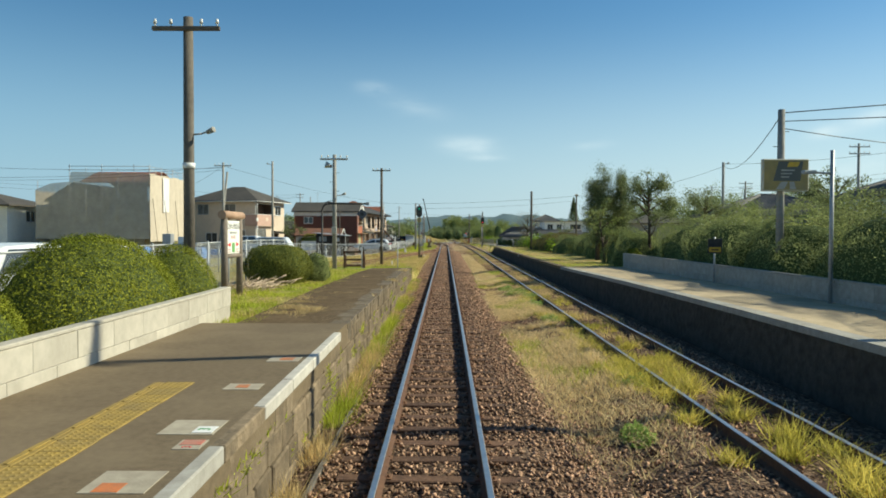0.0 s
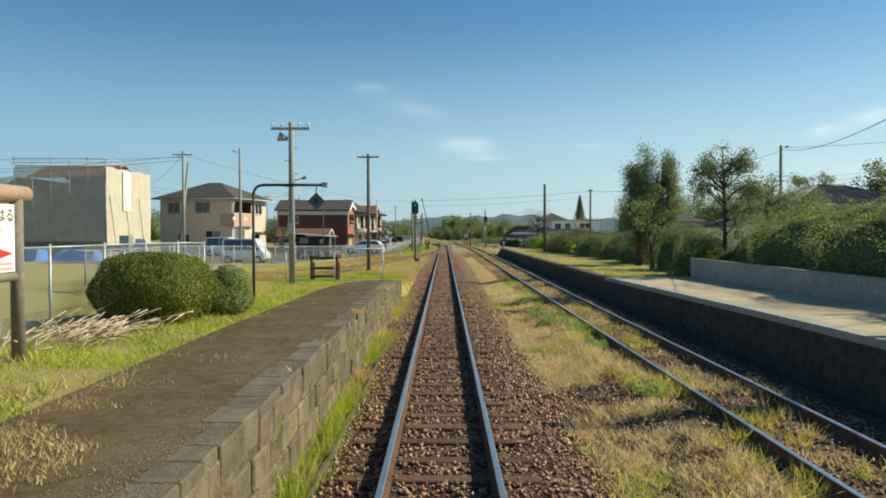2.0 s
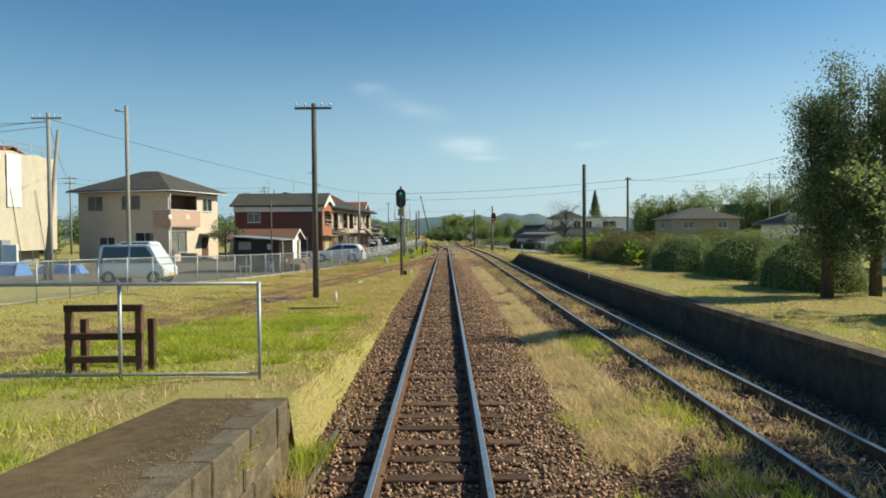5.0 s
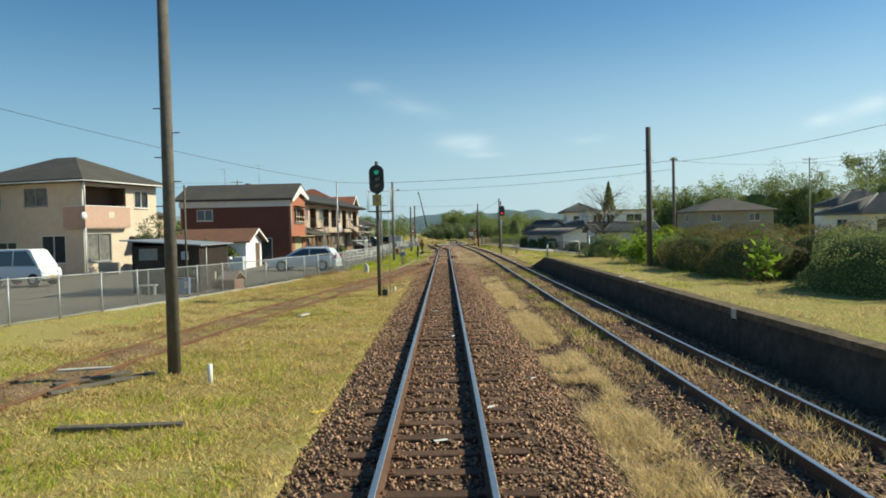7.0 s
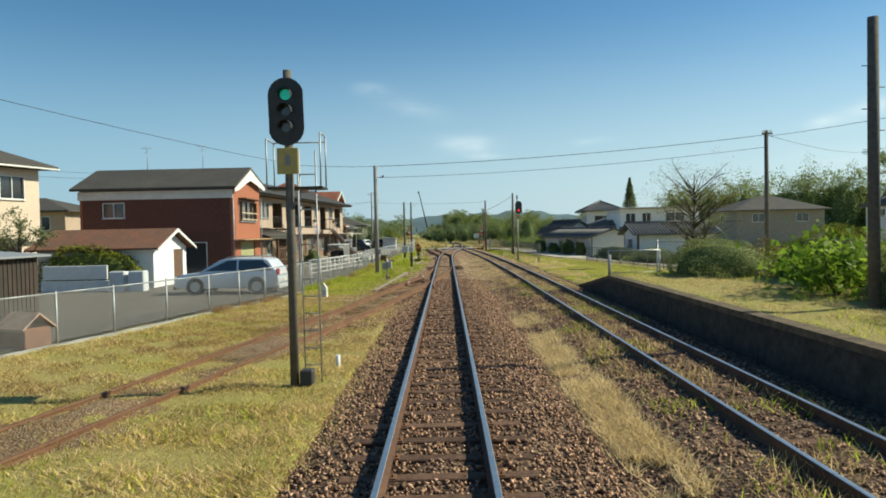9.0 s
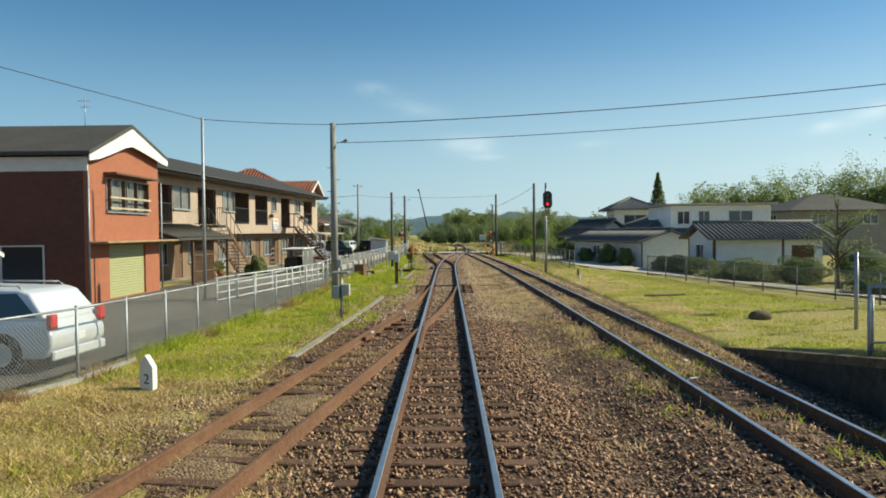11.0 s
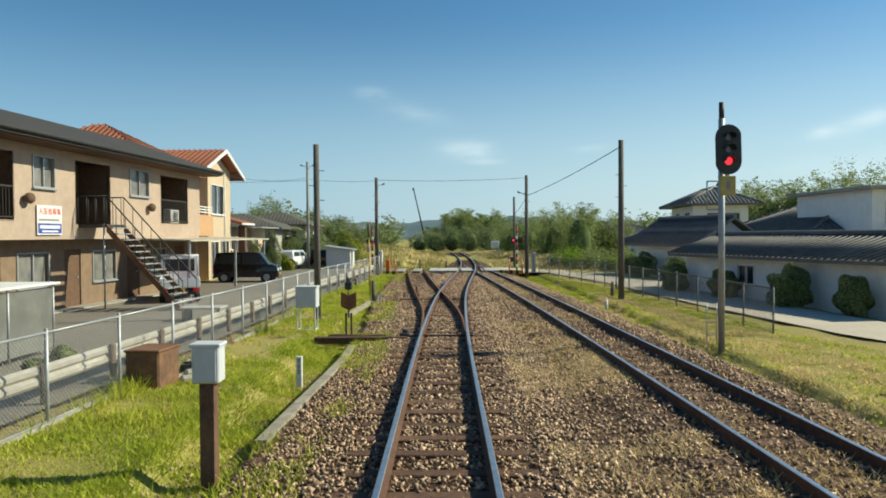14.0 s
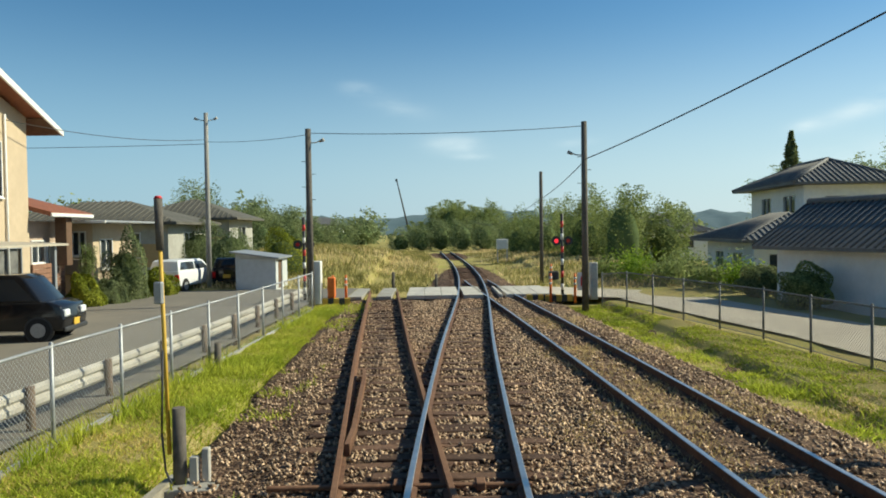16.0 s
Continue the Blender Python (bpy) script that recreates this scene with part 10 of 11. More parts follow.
part("flowers", leaf_mesh("flowers", wf[:140], 0.1, WHITE_PAINT), None, fl, "small white flowers")

for i, (px_, py_, sz_) in enumerate(((11.9, 159.8, 0.7), (12.9, 158.9, 0.8), (13.6, 161.0, 0.9), (10.9, 162.0, 0.8), (9.6, 163.0, 0.8), (8.6, 164.6, 0.7), (12.2, 163.4, 1.0), (10.2, 165.4, 1.0))):
    lv_ = np.random.default_rng(300 + i).normal(0, 1, (1500, 3)) * np.array([0.55, 0.5, 0.4]) * sz_ + np.array([0, 0, 0.75 * sz_])
    lv_ = lv_[lv_[:, 2] > 0.02]
    gp_ = thing("garden_plant", "leafy green garden plants beside the lane", "plant", (px_, py_, float(ground_z(px_, py_))), group="lane plants")
    part("stem", Mb().cyl((0, 0, -0.1), (0.03, 0.02, 0.9 * sz_), 0.025, 0.012, 6), BARK, gp_)
    part("leaves", leaf_mesh("leaves", lv_, 0.13, LEAF_LIME if i % 3 == 1 else LEAF_BAMBOO), None, gp_)

# left garden shrubs near the crossing, and by the tan house
for cx, cy, r, h, m in ((-12.35, 154.4, 0.6, 1.1, LEAF_HEDGE), (-11.85, 155.4, 0.55, 0.9, LEAF_TREE), (-11.9, 156.9, 0.8, 2.3, LEAF_TREE), (-11.3, 158.4, 0.7, 1.0, LEAF_HEDGE), (-10.6, 166.5, 1.7, 2.6, LEAF_TREE), (-8.2, 168.5, 1.5, 2.2, LEAF_HEDGE), (-13.4, 170.5, 1.6, 2.6, LEAF_TREE), (-6.9, 120.4, 0.5, 0.5, LEAF_DARK), (-10.8, 118.8, 0.6, 0.95, LEAF_DARK)):
    hedge("shrub", "leafy garden shrub beside the houses", cx, cy, float(ground_z(cx, cy)), r, r, h, m, 8000, 0.085, 2.0, group="shrubs", lump=0.32)
column_tree("tree", "small yellow-green pointed conifer by the drive", -12.45, 154.95, -0.1, 2.25, 0.28, LEAF_BAMBOO, 5000, 0.05, 95)
hedge("climbing_shrub", "leafy olive shrub grown over the outbuilding wall", -16.9, 94.5, -0.1, 2.3, 0.45, 1.95, LEAF_HEDGE, 3500, 0.11, 3.5, group="shrubs", lump=0.15)
tree("tree", "small cloud-pruned garden pine", -19.5, 93.4, -0.1, 3.7, 1.5, LEAF_TREE, 9, 2200, 0.12, 51, 0.42, 0.12)

# woods: bamboo on the right, the grove ahead, belts on both sides
rs = np.random.default_rng(60)
rows = []
for i in range(36):
    t = i / 35
    x, y = 62 + 72 * t + rs.uniform(-3, 3), 262 - 50 * t + rs.uniform(-8, 8)
    rows.append((x, y, -1.5, rs.uniform(3.6, 5.4), rs.uniform(13.6, 15.6) + 2.2 * math.sin(3.1 * t)))
woods("bamboo_woods", "tall bamboo and mixed woods behind the houses", rows, LEAF_BAMBOO, 0.40, 3600, 61, 0.75)
rows = [(x + rs.uniform(-0.5, 0.5), y + rs.uniform(-2, 2), -0.3, r, h) for x, y, r, h in ((0.6, 262, 2.6, 7.4), (3.2, 259, 2.8, 8.6), (5.8, 262, 2.8, 8.4), (8.4, 258, 2.8, 8.0), (11.0, 262, 2.6, 7.0), (13.4, 257, 2.4, 5.4), (4.5, 270, 3.2, 8.8), (8.6, 272, 3.2, 8.4), (15.8, 262, 2.4, 4.8), (-1.8, 268, 2.0, 5.0), (18.5, 266, 2.6, 5.0))]
woods("line_end_bushes", "bushes and saplings closing the view along the line", [(-4.5, 233, -0.4, 1.8, 3.0), (-1.6, 231, -0.4, 1.8, 3.6), (1.2, 232, -0.4, 1.9, 4.4), (4.2, 230, -0.4, 1.9, 4.6), (7.2, 228, -0.4, 1.9, 4.2), (10.0, 231, -0.4, 1.8, 3.6), (12.6, 226, -0.4, 1.7, 3.4)], LEAF_WOODS, 0.17, 4500, 69, 0.3)
woods("grove", "dense bamboo grove standing beside the curving line", rows, LEAF_BAMBOO, 0.22, 9000, 62, 0.8)
rows = [(x + rs.uniform(-1, 1), y + rs.uniform(-2, 2), -1.0, r, h) for x, y, r, h in ((10.8, 182, 1.7, 5.8), (13.2, 180, 1.9, 6.8), (15.8, 183, 1.9, 6.2), (18.6, 186, 1.8, 5.0), (9.2, 190, 1.9, 5.2), (12, 196, 2.2, 6.6), (16, 200, 2.6, 6.8), (8.5, 203, 2.0, 5.0), (20, 205, 2.6, 5.6), (24, 176, 1.4, 3.6))]
woods("roadside_trees", "leafy trees and bamboo beyond the level crossing", rows, LEAF_BAMBOO, 0.14, 9000, 63, 0.45)
rows = [(x + rs.uniform(-0.6, 0.6), y + rs.uniform(-1.5, 1.5), -0.3, r, h) for x, y, r, h in ((-21.5, 194, 2.0, 6.4), (-19.0, 190, 2.2, 6.8), (-16.4, 193, 2.0, 6.0), (-14.2, 188, 1.8, 4.6), (-12.0, 191, 1.8, 4.8), (-10.4, 196, 1.6, 4.2), (-24.5, 199, 2.2, 6.0), (-28, 201, 2.4, 5.6), (-9.4, 203, 1.6, 3.8), (-13.2, 199, 2.0, 4.8), (-17.5, 201, 2.2, 5.6))]
woods("left_grove", "thick belt of leafy trees beyond the crossing", rows, LEAF_WOODS, 0.16, 7000, 68, 0.25)
rows = []
for i in range(80):
    x = rs.uniform(-150, -14)
    y = 215 + rs.uniform(0, 90) + (x + 14) * -0.25
    rows.append((x, y, -0.6, rs.uniform(2.4, 4.6), rs.uniform(4.5, 7.5) + 4.0 * min(1, max(0, (-x - 40) / 60))))
woods("left_woods", "belt of mixed trees behind the houses", rows, LEAF_WOODS, 0.65, 800, 64)
rows = []
for i in range(64):
    x = rs.uniform(18, 170)
    y = 235 + rs.uniform(0, 110) - max(0, x - 60) * 0.5
    rows.append((x, y, -2, rs.uniform(2.6, 4.6), rs.uniform(5, 9)))
woods("right_woods", "belt of mixed trees in the distance", rows, LEAF_WOODS, 0.7, 800, 65, 0.3)
rows = [(rs.uniform(26, 60), rs.uniform(20, 80), 0.2, rs.uniform(1.6, 2.8), rs.uniform(3.5, 6.0)) for i in range(18)]
woods("garden_trees", "garden trees around the houses behind the platform", rows, LEAF_BAMBOO, 0.26, 2200, 66, 0.3)
rows = [(rs.uniform(-70, -42), rs.uniform(90, 125), 0, rs.uniform(1.6, 2.8), rs.uniform(3, 4.5)) for i in range(10)]
woods("left_garden_trees", "garden trees between distant houses", rows, LEAF_WOODS, 0.35, 1600, 67)
# far hills, with the haze of distance put into their blue colour
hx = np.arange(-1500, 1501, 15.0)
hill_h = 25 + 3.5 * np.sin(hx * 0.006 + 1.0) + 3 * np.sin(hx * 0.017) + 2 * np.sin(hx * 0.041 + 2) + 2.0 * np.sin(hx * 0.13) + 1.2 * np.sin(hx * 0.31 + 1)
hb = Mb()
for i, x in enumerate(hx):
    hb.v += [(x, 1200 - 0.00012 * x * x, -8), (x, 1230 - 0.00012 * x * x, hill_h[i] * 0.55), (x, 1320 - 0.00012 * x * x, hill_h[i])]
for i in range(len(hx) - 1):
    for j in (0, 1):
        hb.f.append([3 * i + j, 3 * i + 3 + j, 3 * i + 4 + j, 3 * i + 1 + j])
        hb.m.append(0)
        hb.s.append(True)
tagged(part("backdrop_hills", hb, HILL), "low wooded hills along the horizon, coloured blue for haze", "hills", kind="structure")


# ---- grass ----
def patch(n, x0, x1, y0, y1, clumps=None, cs=1.0, seed=0, cut=None):
    """Places for blades between two edges, gathered in clumps of uneven size."""
    x = RNG.uniform(0, 1, n)
    y = RNG.uniform(y0, y1, n)
    lo = x0(y) if callable(x0) else x0
    hi = x1(y) if callable(x1) else x1
    x = lo + (hi - lo) * x + RNG.normal(0, 0.06, n)
    keep = np.ones(n, bool)
    if clumps is not None:
        m = 1.3 * (vnoise(x, y, 0.35 * cs, seed) - 0.5) + 1.3 * (vnoise(x, y, 1.1 * cs, seed + 1) - 0.5) + 0.9 * (vnoise(x, y, 3.2 * cs, seed + 2) - 0.5)
        keep = m + RNG.normal(0, 0.12, n) > clumps
    if cut is not None:
        keep &= cut(x, y)
    return x[keep], y[keep]


def grass(name, label, x, y, h, w, mat, lean=0.45, z=None):
    zz = (turf_z(x, y) if z is None else z(x, y)) - 0.01
    g = part(name, blade_mesh(name, np.stack([x, y, zz], 1), h, w, mat, lean), None)
    return tagged(g, label, "grass", kind="stuff")


fx = lambda y: fence_x(y) + 0.1
surface = lambda x, y: np.maximum(ground_z(x, y) + ripple(x, y), bed_z(x, y))


def off_siding(x, y):
    """Away from the soil along the siding."""
    d = np.abs(x - at_line(LINE_S1, y))
    bare = (d < 0.2 + 1.0 * vnoise(x, y, 0.9, 12)) & (RNG.uniform(0, 1, x.shape) < 0.7)
    return ~bare & ~((y > 77) & (y < 103) & (x > at_line(LINE_S1, y) - 0.9 - 1.7 * vnoise(x, y, 0.5, 14) * step(95, 88, y)) & (RNG.uniform(0, 1, x.shape) < 0.85))


main_edge = lambda y: -1.36 - 0.3 * vnoise(y * 0, y, 0.9, 5)
shoulder = lambda y: np.interp(y, [0, 30, 45, 70, 92], [1.72, 1.8, 2.08, 2.12, 2.0])
verge = lambda y: np.interp(y, [0, 28, 45, 70, 92], [3.5, 3.3, 2.85, 2.75, 2.9])
left_lawn = lambda y: np.minimum(kerb_x(y) - 0.1, -2.35)
meadow_l = lambda y: np.interp(y, [90, 120, 156], [6.0, 5.6, 4.2])
meadow_r = lambda y: np.interp(y, [90, 118, 126, 140, 155], [15, 11.2, 9.2, 8.6, 6.4])
grass("turf", "short yellow-green mown turf", *patch(60000, fx, main_edge, 39, 93, -0.5, 0.6, 21, off_siding), 0.07, 0.013, BLADE_TURF, 0.8)
grass("turf", "close short turf beside the ballast", *patch(90000, -6.0, main_edge, 42, 88, -0.5, 0.7, 25, off_siding), 0.055, 0.010, BLADE_TURF, 0.8)
grass("dry_grass", "dry grass on the ballast edge", *patch(26000, -2.5, lambda y: main_edge(y) + 0.12, 37, 93, -0.2, 1.0, 26), 0.08, 0.010, BLADE_DRY, 0.8, surface)
grass("turf", "straw-coloured patches in the turf", *patch(100000, lambda y: np.maximum(fx(y), -9.0), main_edge, 48, 93, -0.15, 0.5, 22, off_siding), 0.09, 0.011, BLADE_DRY, 1.0)
grass("turf", "greener tufts in the turf", *patch(90000, lambda y: np.maximum(fx(y), -9.5), main_edge, 39, 93, 0.25, 0.6, 2, lambda x, y: off_siding(x, y) & (RNG.uniform(0, 1, x.shape) < np.interp(y, [40, 55, 62, 80, 90], [1, 1, 0.35, 0.35, 0.8]))), 0.11, 0.011, BLADE_GREEN, 0.65)
grass("turf", "long green grass beside the siding", *patch(20000, -8.0, -2.0, 39, 56, 0.25, 0.8, 27, off_siding), 0.12, 0.011, BLADE_GREEN, 0.7)
grass("dead_grass", "broad brown patches in the turf", *patch(110000, lambda y: np.maximum(fx(y), -9.5), lambda y: main_edge(y) - 0.3, 46, 92, 0.12, 2.4, 75), 0.055, 0.010, BLADE_DEAD, 1.2)
grass("dry_grass", "broad tan patches in the turf", *patch(110000, lambda y: np.maximum(fx(y), -9.5), lambda y: main_edge(y) - 0.2, 46, 92, 0.1, 2.0, 76), 0.06, 0.009, BLADE_STRAW, 1.3)
grass("turf", "longer fresh grass near the old platform's end", *patch(46000, -7.0, -2.2, 40, 50, 0.05, 1.4, 78, off_siding), 0.17, 0.010, BLADE_GREEN, 0.8)
grass("dead_grass", "heap of pale cut straw on the turf", *patch(7000, -6.2, -4.4, 45.2, 47.2, 0.0, 0.9, 79), 0.12, 0.008, BLADE_STRAW, 2.2)
grass("lush_grass", "lush green grass between fence and ballast", *patch(150000, fx, left_lawn, 90, 154.5, -0.4, 0.6, 31, off_siding), 0.075, 0.013, BLADE_GREEN, 0.8)
grass("lush_grass", "taller clumps of green grass", *patch(42000, fx, left_lawn, 90, 154.5, 0.35, 0.9, 4), 0.17, 0.010, BLADE_GREEN, 0.7)
grass("lush_grass", "green grass up to the stained edging", *patch(90000, lambda y: left_lawn(y) - 1.3, lambda y: kerb_x(y) - 0.06, 96, 155, -0.2, 0.7, 32), 0.07, 0.012, BLADE_GREEN, 0.8)
grass("dead_grass", "brown dead grass among the green by the fence", *patch(60000, fx, lambda y: kerb_x(y) - 0.3, 82, 112, 0.12, 0.55, 46), 0.045, 0.010, BLADE_DEAD, 1.0)
grass("dry_grass", "dry and brown grass among the green", *patch(60000, fx, lambda y: left_lawn(y) + 0.25, 88, 154.5, 0.1, 0.6, 44), 0.08, 0.010, BLADE_TURF, 0.9)
grass("weeds", "weeds creeping over the ballast shoulder", *patch(24000, lambda y: kerb_x(y) - 0.2, lambda y: kerb_x(y) + 0.9, 97, 155, 0.1, 1.0, 45), 0.12, 0.011, BLADE_GREEN, 0.6, surface)
grass("weeds", "rank weeds grown through the lane fence", *patch(16000, lambda y: fence_x(y) - 0.12, lambda y: fence_x(y) + 0.28, 84, 126, 0.3, 0.8, 61), 0.24, 0.010, BLADE_DEAD, 0.6)
grass("weeds", "green weeds along the foot of the lane fence", *patch(12000, lambda y: fence_x(y) - 0.05, lambda y: fence_x(y) + 0.3, 88, 150, 0.15, 0.9, 62), 0.3, 0.012, BLADE_GREEN, 0.5)
grass("weeds", "leafy weeds along the shoulder of the loop track", *patch(26000, lambda y: meadow_l(y) - 0.1, lambda y: meadow_l(y) + 1.6, 128, 154, 0.0, 0.8, 63), 0.13, 0.016, BLADE_GREEN, 0.7)
grass("weeds", "grass behind the old platform", *patch(42000, -6.4, -3.2, 11, 39, -0.15, 1.0, 1), 0.12, 0.008, BLADE_GREEN, 0.6)
grass("dry_grass", "dry grass behind the old platform", *patch(26000, -6.4, -3.2, 11, 39, 0.1, 1.3, 6), 0.12, 0.008, BLADE_DRY, 0.7)
grass("dry_grass", "straw-coloured dry grass between the tracks", *patch(190000, shoulder, verge, 3, 90, -0.08, 1.2, 3, lambda x, y: RNG.uniform(0, 1, x.shape) < np.interp(y, [3, 7, 10, 14, 55, 70, 78, 84, 90], [0.03, 0.08, 0.35, 1, 1, 0.7, 0.35, 0.12, 0.03])), 0.15, 0.008, BLADE_STRAW, 0.9, surface)
grass("weeds", "green weeds between the tracks", *patch(46000, 1.7, 3.6, 3, 46, 0.5, 0.9, 8), 0.15, 0.010, BLADE_GREEN, 0.6, surface)
grass("golden_weeds", "golden weeds along the rails of the second track", *patch(30000, 3.0, 4.7, 9, 34, 0.8, 1.5, 5), 0.2, 0.008, BLADE_GOLD, 0.55, surface)
grass("weeds", "dry weeds between the rails of the second track", *patch(80000, 3.0, 5.3, 8, 96, 0.12, 0.9, 9, lambda x, y: RNG.uniform(0, 1, x.shape) < np.interp(y, [8, 14, 18, 45, 60], [0.15, 0.4, 1, 1, 0.45])), 0.15, 0.009, BLADE_DRY, 0.6, surface)
grass("weeds", "green sprouts in the ballast of the second track", *patch(20000, 2.9, 5.4, 30, 96, 0.55, 1.0, 19), 0.14, 0.010, BLADE_GREEN, 0.6, surface)
grass("weeds", "weeds at the foot of the platform wall", *patch(15000, -1.56, -1.3, 9, 37, 0.1, 1.0, 7), 0.34, 0.010, BLADE_GREEN, 0.5, lambda x, y: np.full(x.shape, -0.3))
grass("dry_grass", "dry stalks at the foot of the platform wall", *patch(20000, -1.56, -1.3, 3, 37, 0.05, 1.2, 17), 0.34, 0.008, BLADE_DRY, 0.5, lambda x, y: np.full(x.shape, -0.3))
grass("turf", "thin turf on the old platform top", *patch(60000, 6.4, lambda y: np.interp(y, [36, 92], [10.5, 13]), 37, 95, -0.1, 0.8, 33), 0.06, 0.010, BLADE_DRY, 0.8)
grass("turf", "greener turf on the old platform top", *patch(26000, 6.45, 11, 37, 95, 0.4, 0.7, 3), 0.1, 0.010, BLADE_GREEN, 0.6)
grass("turf", "yellow-green meadow beside the loop track", *patch(135000, meadow_l, meadow_r, 91, 155.4, -0.4, 0.5, 51, lambda x, y: RNG.uniform(0, 1, x.shape) < np.interp(y, [91, 106, 114, 130, 136], [1, 1, 0.5, 0.55, 1.0])), 0.06, 0.016, BLADE_GREEN, 0.9)
grass("dry_grass", "tan dry grass on the bank by the lane", *patch(150000, lambda y: meadow_l(y) - 0.2, lambda y: meadow_l(y) + np.interp(y, [96, 112, 126, 140], [1.6, 3.4, 3.0, 2.2]), 96, 140, -0.1, 0.9, 47), 0.07, 0.010, BLADE_STRAW, 0.9)
grass("dry_grass", "dry patches in the meadow", *patch(44000, lambda y: meadow_l(y) - 0.3, meadow_r, 91, 155.4, 0.0, 0.45, 6), 0.07, 0.011, BLADE_DRY, 0.7)
grass("dry_grass", "dry grass creeping over the ballast", *patch(46000, 1.3, 3.4, 92, 152, 0.1, 0.5, 7), 0.07, 0.009, BLADE_DRY, 0.8, surface)
grass("dry_grass", "thin pale straw on the ballast between the tracks", *patch(75000, 1.3, 3.3, 90, 130, 0.1, 0.9, 48, lambda x, y: RNG.uniform(0, 1, x.shape) < np.interp(y, [90, 98, 106, 120, 130], [0.03, 0.2, 1, 1, 0.1])), 0.08, 0.007, BLADE_STRAW, 1.1, surface)
grass("dry_grass", "dry weeds along the loop rails", *patch(36000, lambda y: at_line(LINE_TWO, y) - 0.7, lambda y: at_line(LINE_TWO, y) + 1.5, 90, 150, 0.2, 0.8, 71), 0.09, 0.009, BLADE_DRY, 0.8, surface)
grass("dead_grass", "flattened straw beside the siding", *patch(60000, lambda y: np.maximum(at_line(LINE_S1, y) - 4.5, fx(y)), lambda y: at_line(LINE_S1, y) + 1.4, 74, 93, 0.0, 0.5, 73), 0.05, 0.008, BLADE_DRY, 1.6, surface)
grass("dead_grass", "rusty brown dead grass beside the siding", *patch(40000, lambda y: np.maximum(at_line(LINE_S1, y) - 4.5, fx(y)), lambda y: at_line(LINE_S1, y) - 0.6, 72, 90, 0.1, 0.5, 74), 0.06, 0.010, BLADE_DEAD, 1.2, surface)
grass("dead_grass", "brown dead grass along the siding", *patch(90000, lambda y: at_line(LINE_S1, y) - 3.0, lambda y: np.minimum(at_line(LINE_S1, y) + 2.2, -1.8), 40, 96, 0.0, 0.6, 3), 0.05, 0.010, BLADE_DEAD, 0.9, lambda x, y: np.maximum(surface(x, y), soil_z(x, y)))
grass("tall_meadow", "tall rough grass beyond the crossing", *patch(50000, -22, lambda y: at_line(LINE_MAIN, y) - 2.0, 161.5, 225, 0.0, 0.3, 2), 0.32, 0.03, BLADE_OLIVE, 0.35)
grass("tall_meadow", "dry grass among the green beyond the crossing", *patch(26000, -22, lambda y: at_line(LINE_MAIN, y) - 1.7, 161, 225, 0.25, 0.3, 4), 0.3, 0.03, BLADE_STRAW, 0.35)
grass("tall_meadow", "rough grass right of the curving line", *patch(30000, lambda y: at_line(LINE_MAIN, y) + 2.2, 20, 161.5, 225, 0.0, 0.3, 5), 0.32, 0.03, BLADE_OLIVE, 0.35)
grass("tall_meadow", "dry grass right of the curving line", *patch(16000, lambda y: at_line(LINE_MAIN, y) + 1.8, 14, 161, 225, 0.25, 0.3, 6), 0.3, 0.03, BLADE_STRAW, 0.35)
old_top = lambda x, y: np.interp(y, [10, 28, 34, 36.5], [0.86, 0.86, 0.70, 0.58])
grass("weeds", "weeds along the platform top edge", *patch(9000, -1.72, -1.54, 11, 36, 0.55, 0.6, 2), 0.09, 0.006, BLADE_DRY, 0.6, old_top)
grass("weeds", "grass in the cracks of the old platform", *patch(60000, -3.4, -1.7, 11.6, 36, 0.80, 0.7, 11), 0.06, 0.006, BLADE_DRY, 0.7, old_top)
# tufts of tall golden weeds along the near rail of the second track
tx, ty = RNG.uniform(3.0, 4.6, 120), 11.0 + 16 * RNG.uniform(0, 1, 120) ** 1.3
kt = vnoise(tx, ty, 0.5, 77) > 0.42
tx, ty = tx[kt], ty[kt]
ti = RNG.integers(0, len(tx), 3600)
grass("golden_weeds", "small tufts of golden weeds beside a rail", tx[ti] + RNG.normal(0, 0.05, 3600), ty[ti] + RNG.normal(0, 0.09, 3600), 0.2, 0.007, BLADE_GOLD, 0.7, surface)
# tall bright tufts between the rails of the second track
for cx, cy, r, h in ((4.35, 6.2, 0.16, 0.34), (4.62, 6.9, 0.13, 0.3), (4.2, 7.6, 0.12, 0.28), (4.5, 8.3, 0.15, 0.32), (4.75, 7.7, 0.1, 0.26), (4.3, 9.4, 0.12, 0.27), (4.55, 10.3, 0.1, 0.24), (4.2, 11.2, 0.14, 0.3), (4.4, 12.3, 0.12, 0.26), (3.55, 9.2, 0.12, 0.26), (3.7, 10.6, 0.18, 0.3), (3.5, 11.8, 0.2, 0.3), (3.75, 12.8, 0.18, 0.28), (3.45, 7.4, 0.1, 0.2), (4.65, 14.0, 0.1, 0.22), (4.3, 15.6, 0.1, 0.2)):
    k_ = int(1300 * r)
    grass("golden_weeds", "tall tuft of yellow-green weeds between rails", cx + RNG.normal(0, r * 0.7, k_), cy + RNG.normal(0, r * 1.1, k_), h, 0.010, BLADE_GOLD, 0.75, surface)
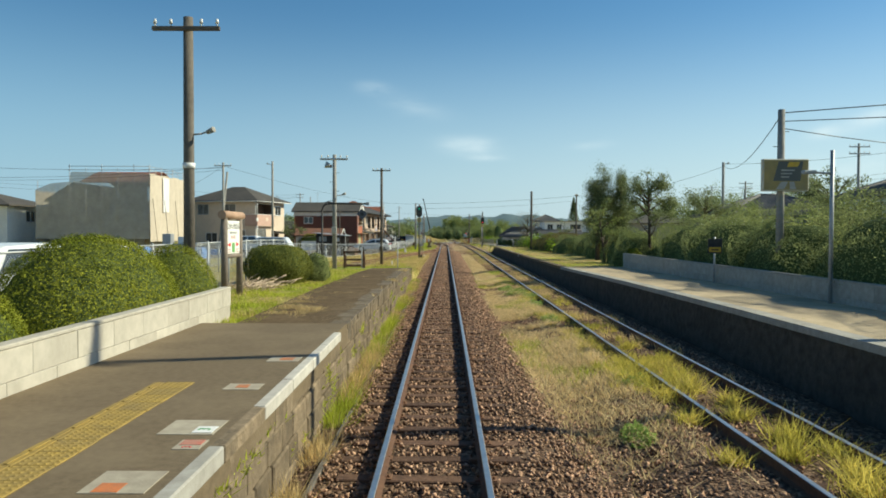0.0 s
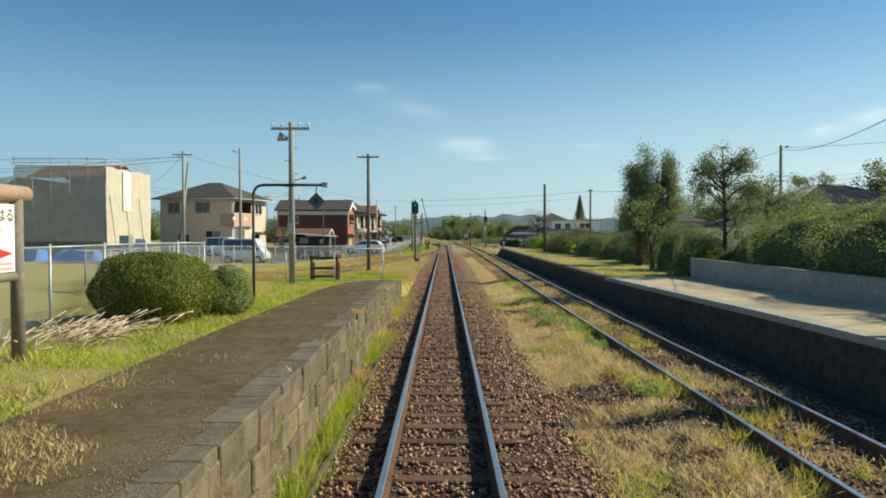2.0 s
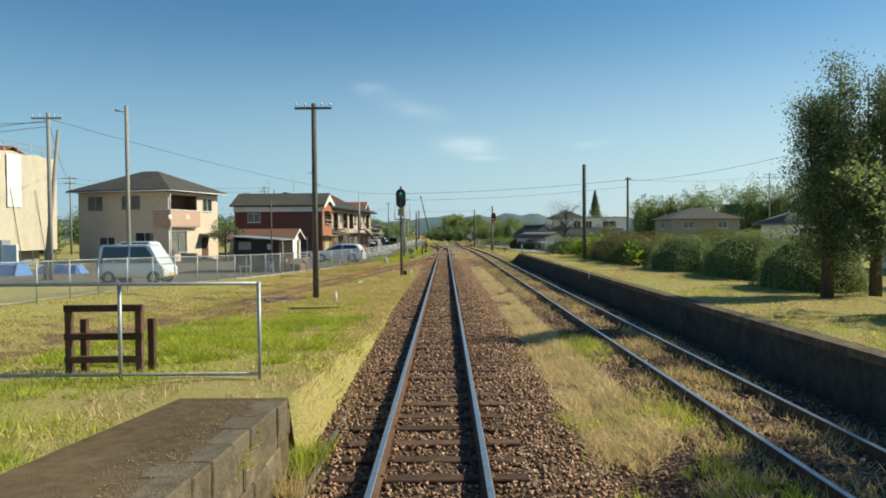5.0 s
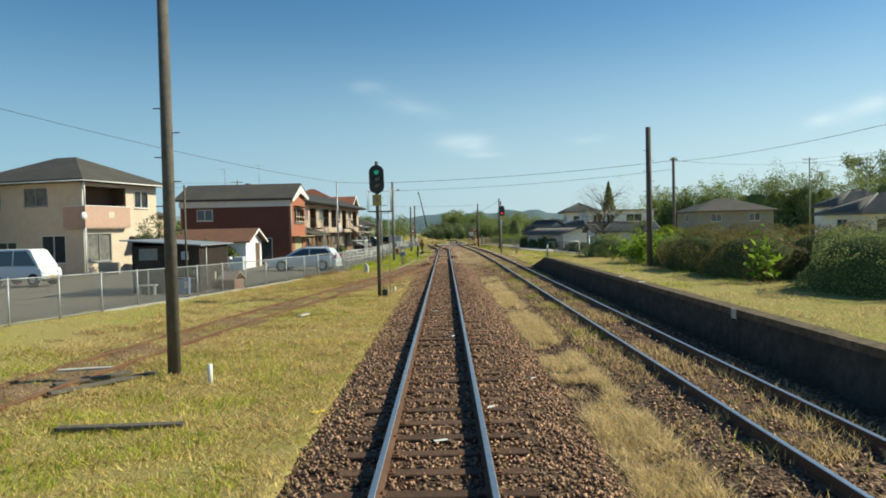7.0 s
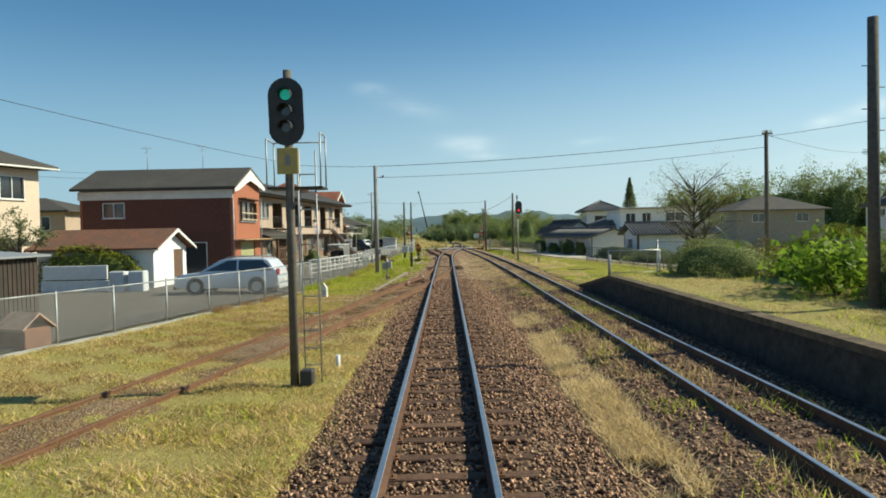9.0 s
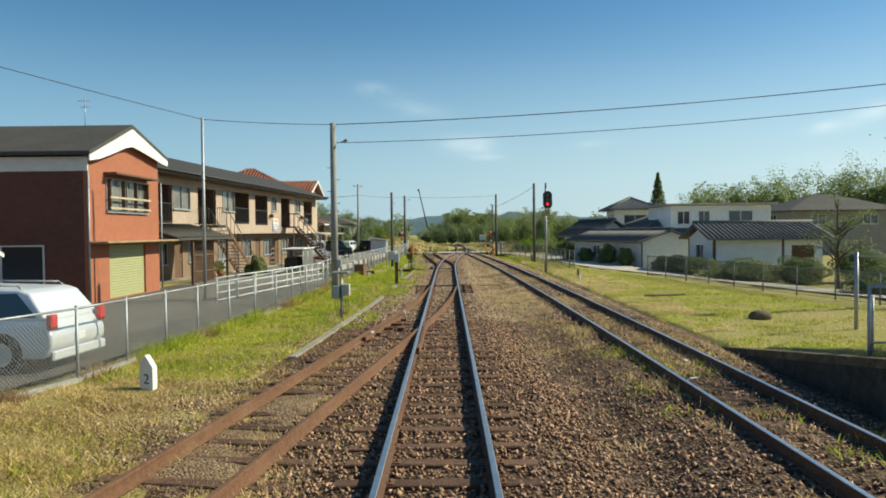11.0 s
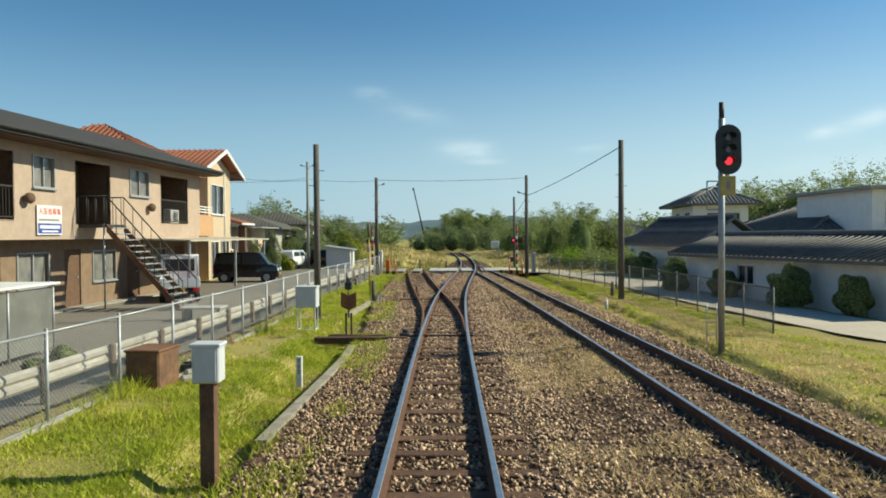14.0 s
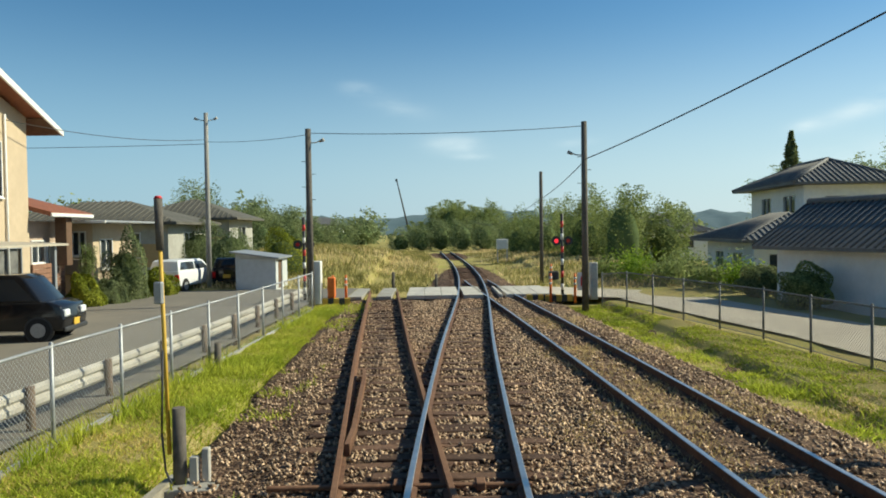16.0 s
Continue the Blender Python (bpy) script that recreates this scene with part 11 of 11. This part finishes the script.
# weeds rooted in the joints of the platform wall
wx = RNG.uniform(3, 36, 9000)
wz = RNG.uniform(-0.25, 0.6, 9000)
kw = vnoise(wx, wz * 3, 1.3, 81) + 0.5 * vnoise(wx, wz * 3, 4.0, 82) > 1.02
grass("weeds", "small green weeds rooted in the platform wall", np.full(kw.sum(), -1.555), wx[kw], 0.08, 0.009, BLADE_GREEN, 0.9, lambda x, y: wz[kw])
br = thing("brushwood_pile", "tangled heap of cut dry branches in the grass", "branches", (-5.6, 20.5, 0.72))
TWIG = surf("dry_twig", (0.56, 0.44, 0.32), (0.42, 0.32, 0.22), 9, rough=0.9, rnd=0.3)
for i in range(150):
    a = random.gauss(0.9, 0.75)
    q = Vector((random.gauss(0, 0.42), random.gauss(0, 0.75), random.uniform(0.0, 0.16)))
    ln = random.uniform(0.35, 1.0)
    end = q + Vector((math.cos(a) * ln * 0.8, math.sin(a) * ln, random.uniform(-0.05, 0.38) * ln))
    mid_ = q.lerp(end, 0.55) + Vector((random.uniform(-0.07, 0.07), random.uniform(-0.07, 0.07), random.uniform(0, 0.06)))
    part("twig", Mb().tube([q, mid_, end], random.uniform(0.006, 0.012), 4), TWIG, br)

# leafy green weeds between the tracks
rs = np.random.default_rng(81)
for cx, cy, r, n in ((3.2, 30.2, 0.75, 2600), (3.6, 28.2, 0.5, 1300), (2.9, 32.6, 0.5, 1200), (3.4, 25.4, 0.35, 700), (2.7, 8.7, 0.3, 500), (3.4, 11.8, 0.35, 600), (3.3, 20.8, 0.4, 700)):
    a, q = rs.uniform(0, 6.28, n), r * np.sqrt(rs.uniform(0, 1, n))
    px, py = cx + q * np.cos(a) * 0.75, cy + q * np.sin(a) * 1.5
    lift = rs.uniform(0.02, 1, n) * 0.22 * (1 - (q / r) ** 2 * 0.6) * (0.7 + 0.5 * np.sin(px * 9) * np.sin(py * 7))
    tagged(part("leafy_weeds", leaf_mesh("leafy_weeds", np.stack([px, py, surface(px, py) + lift], 1), 0.055, LEAF_WEED), None), "clump of fresh green broad-leaved weeds in ballast", "weeds", kind="stuff")
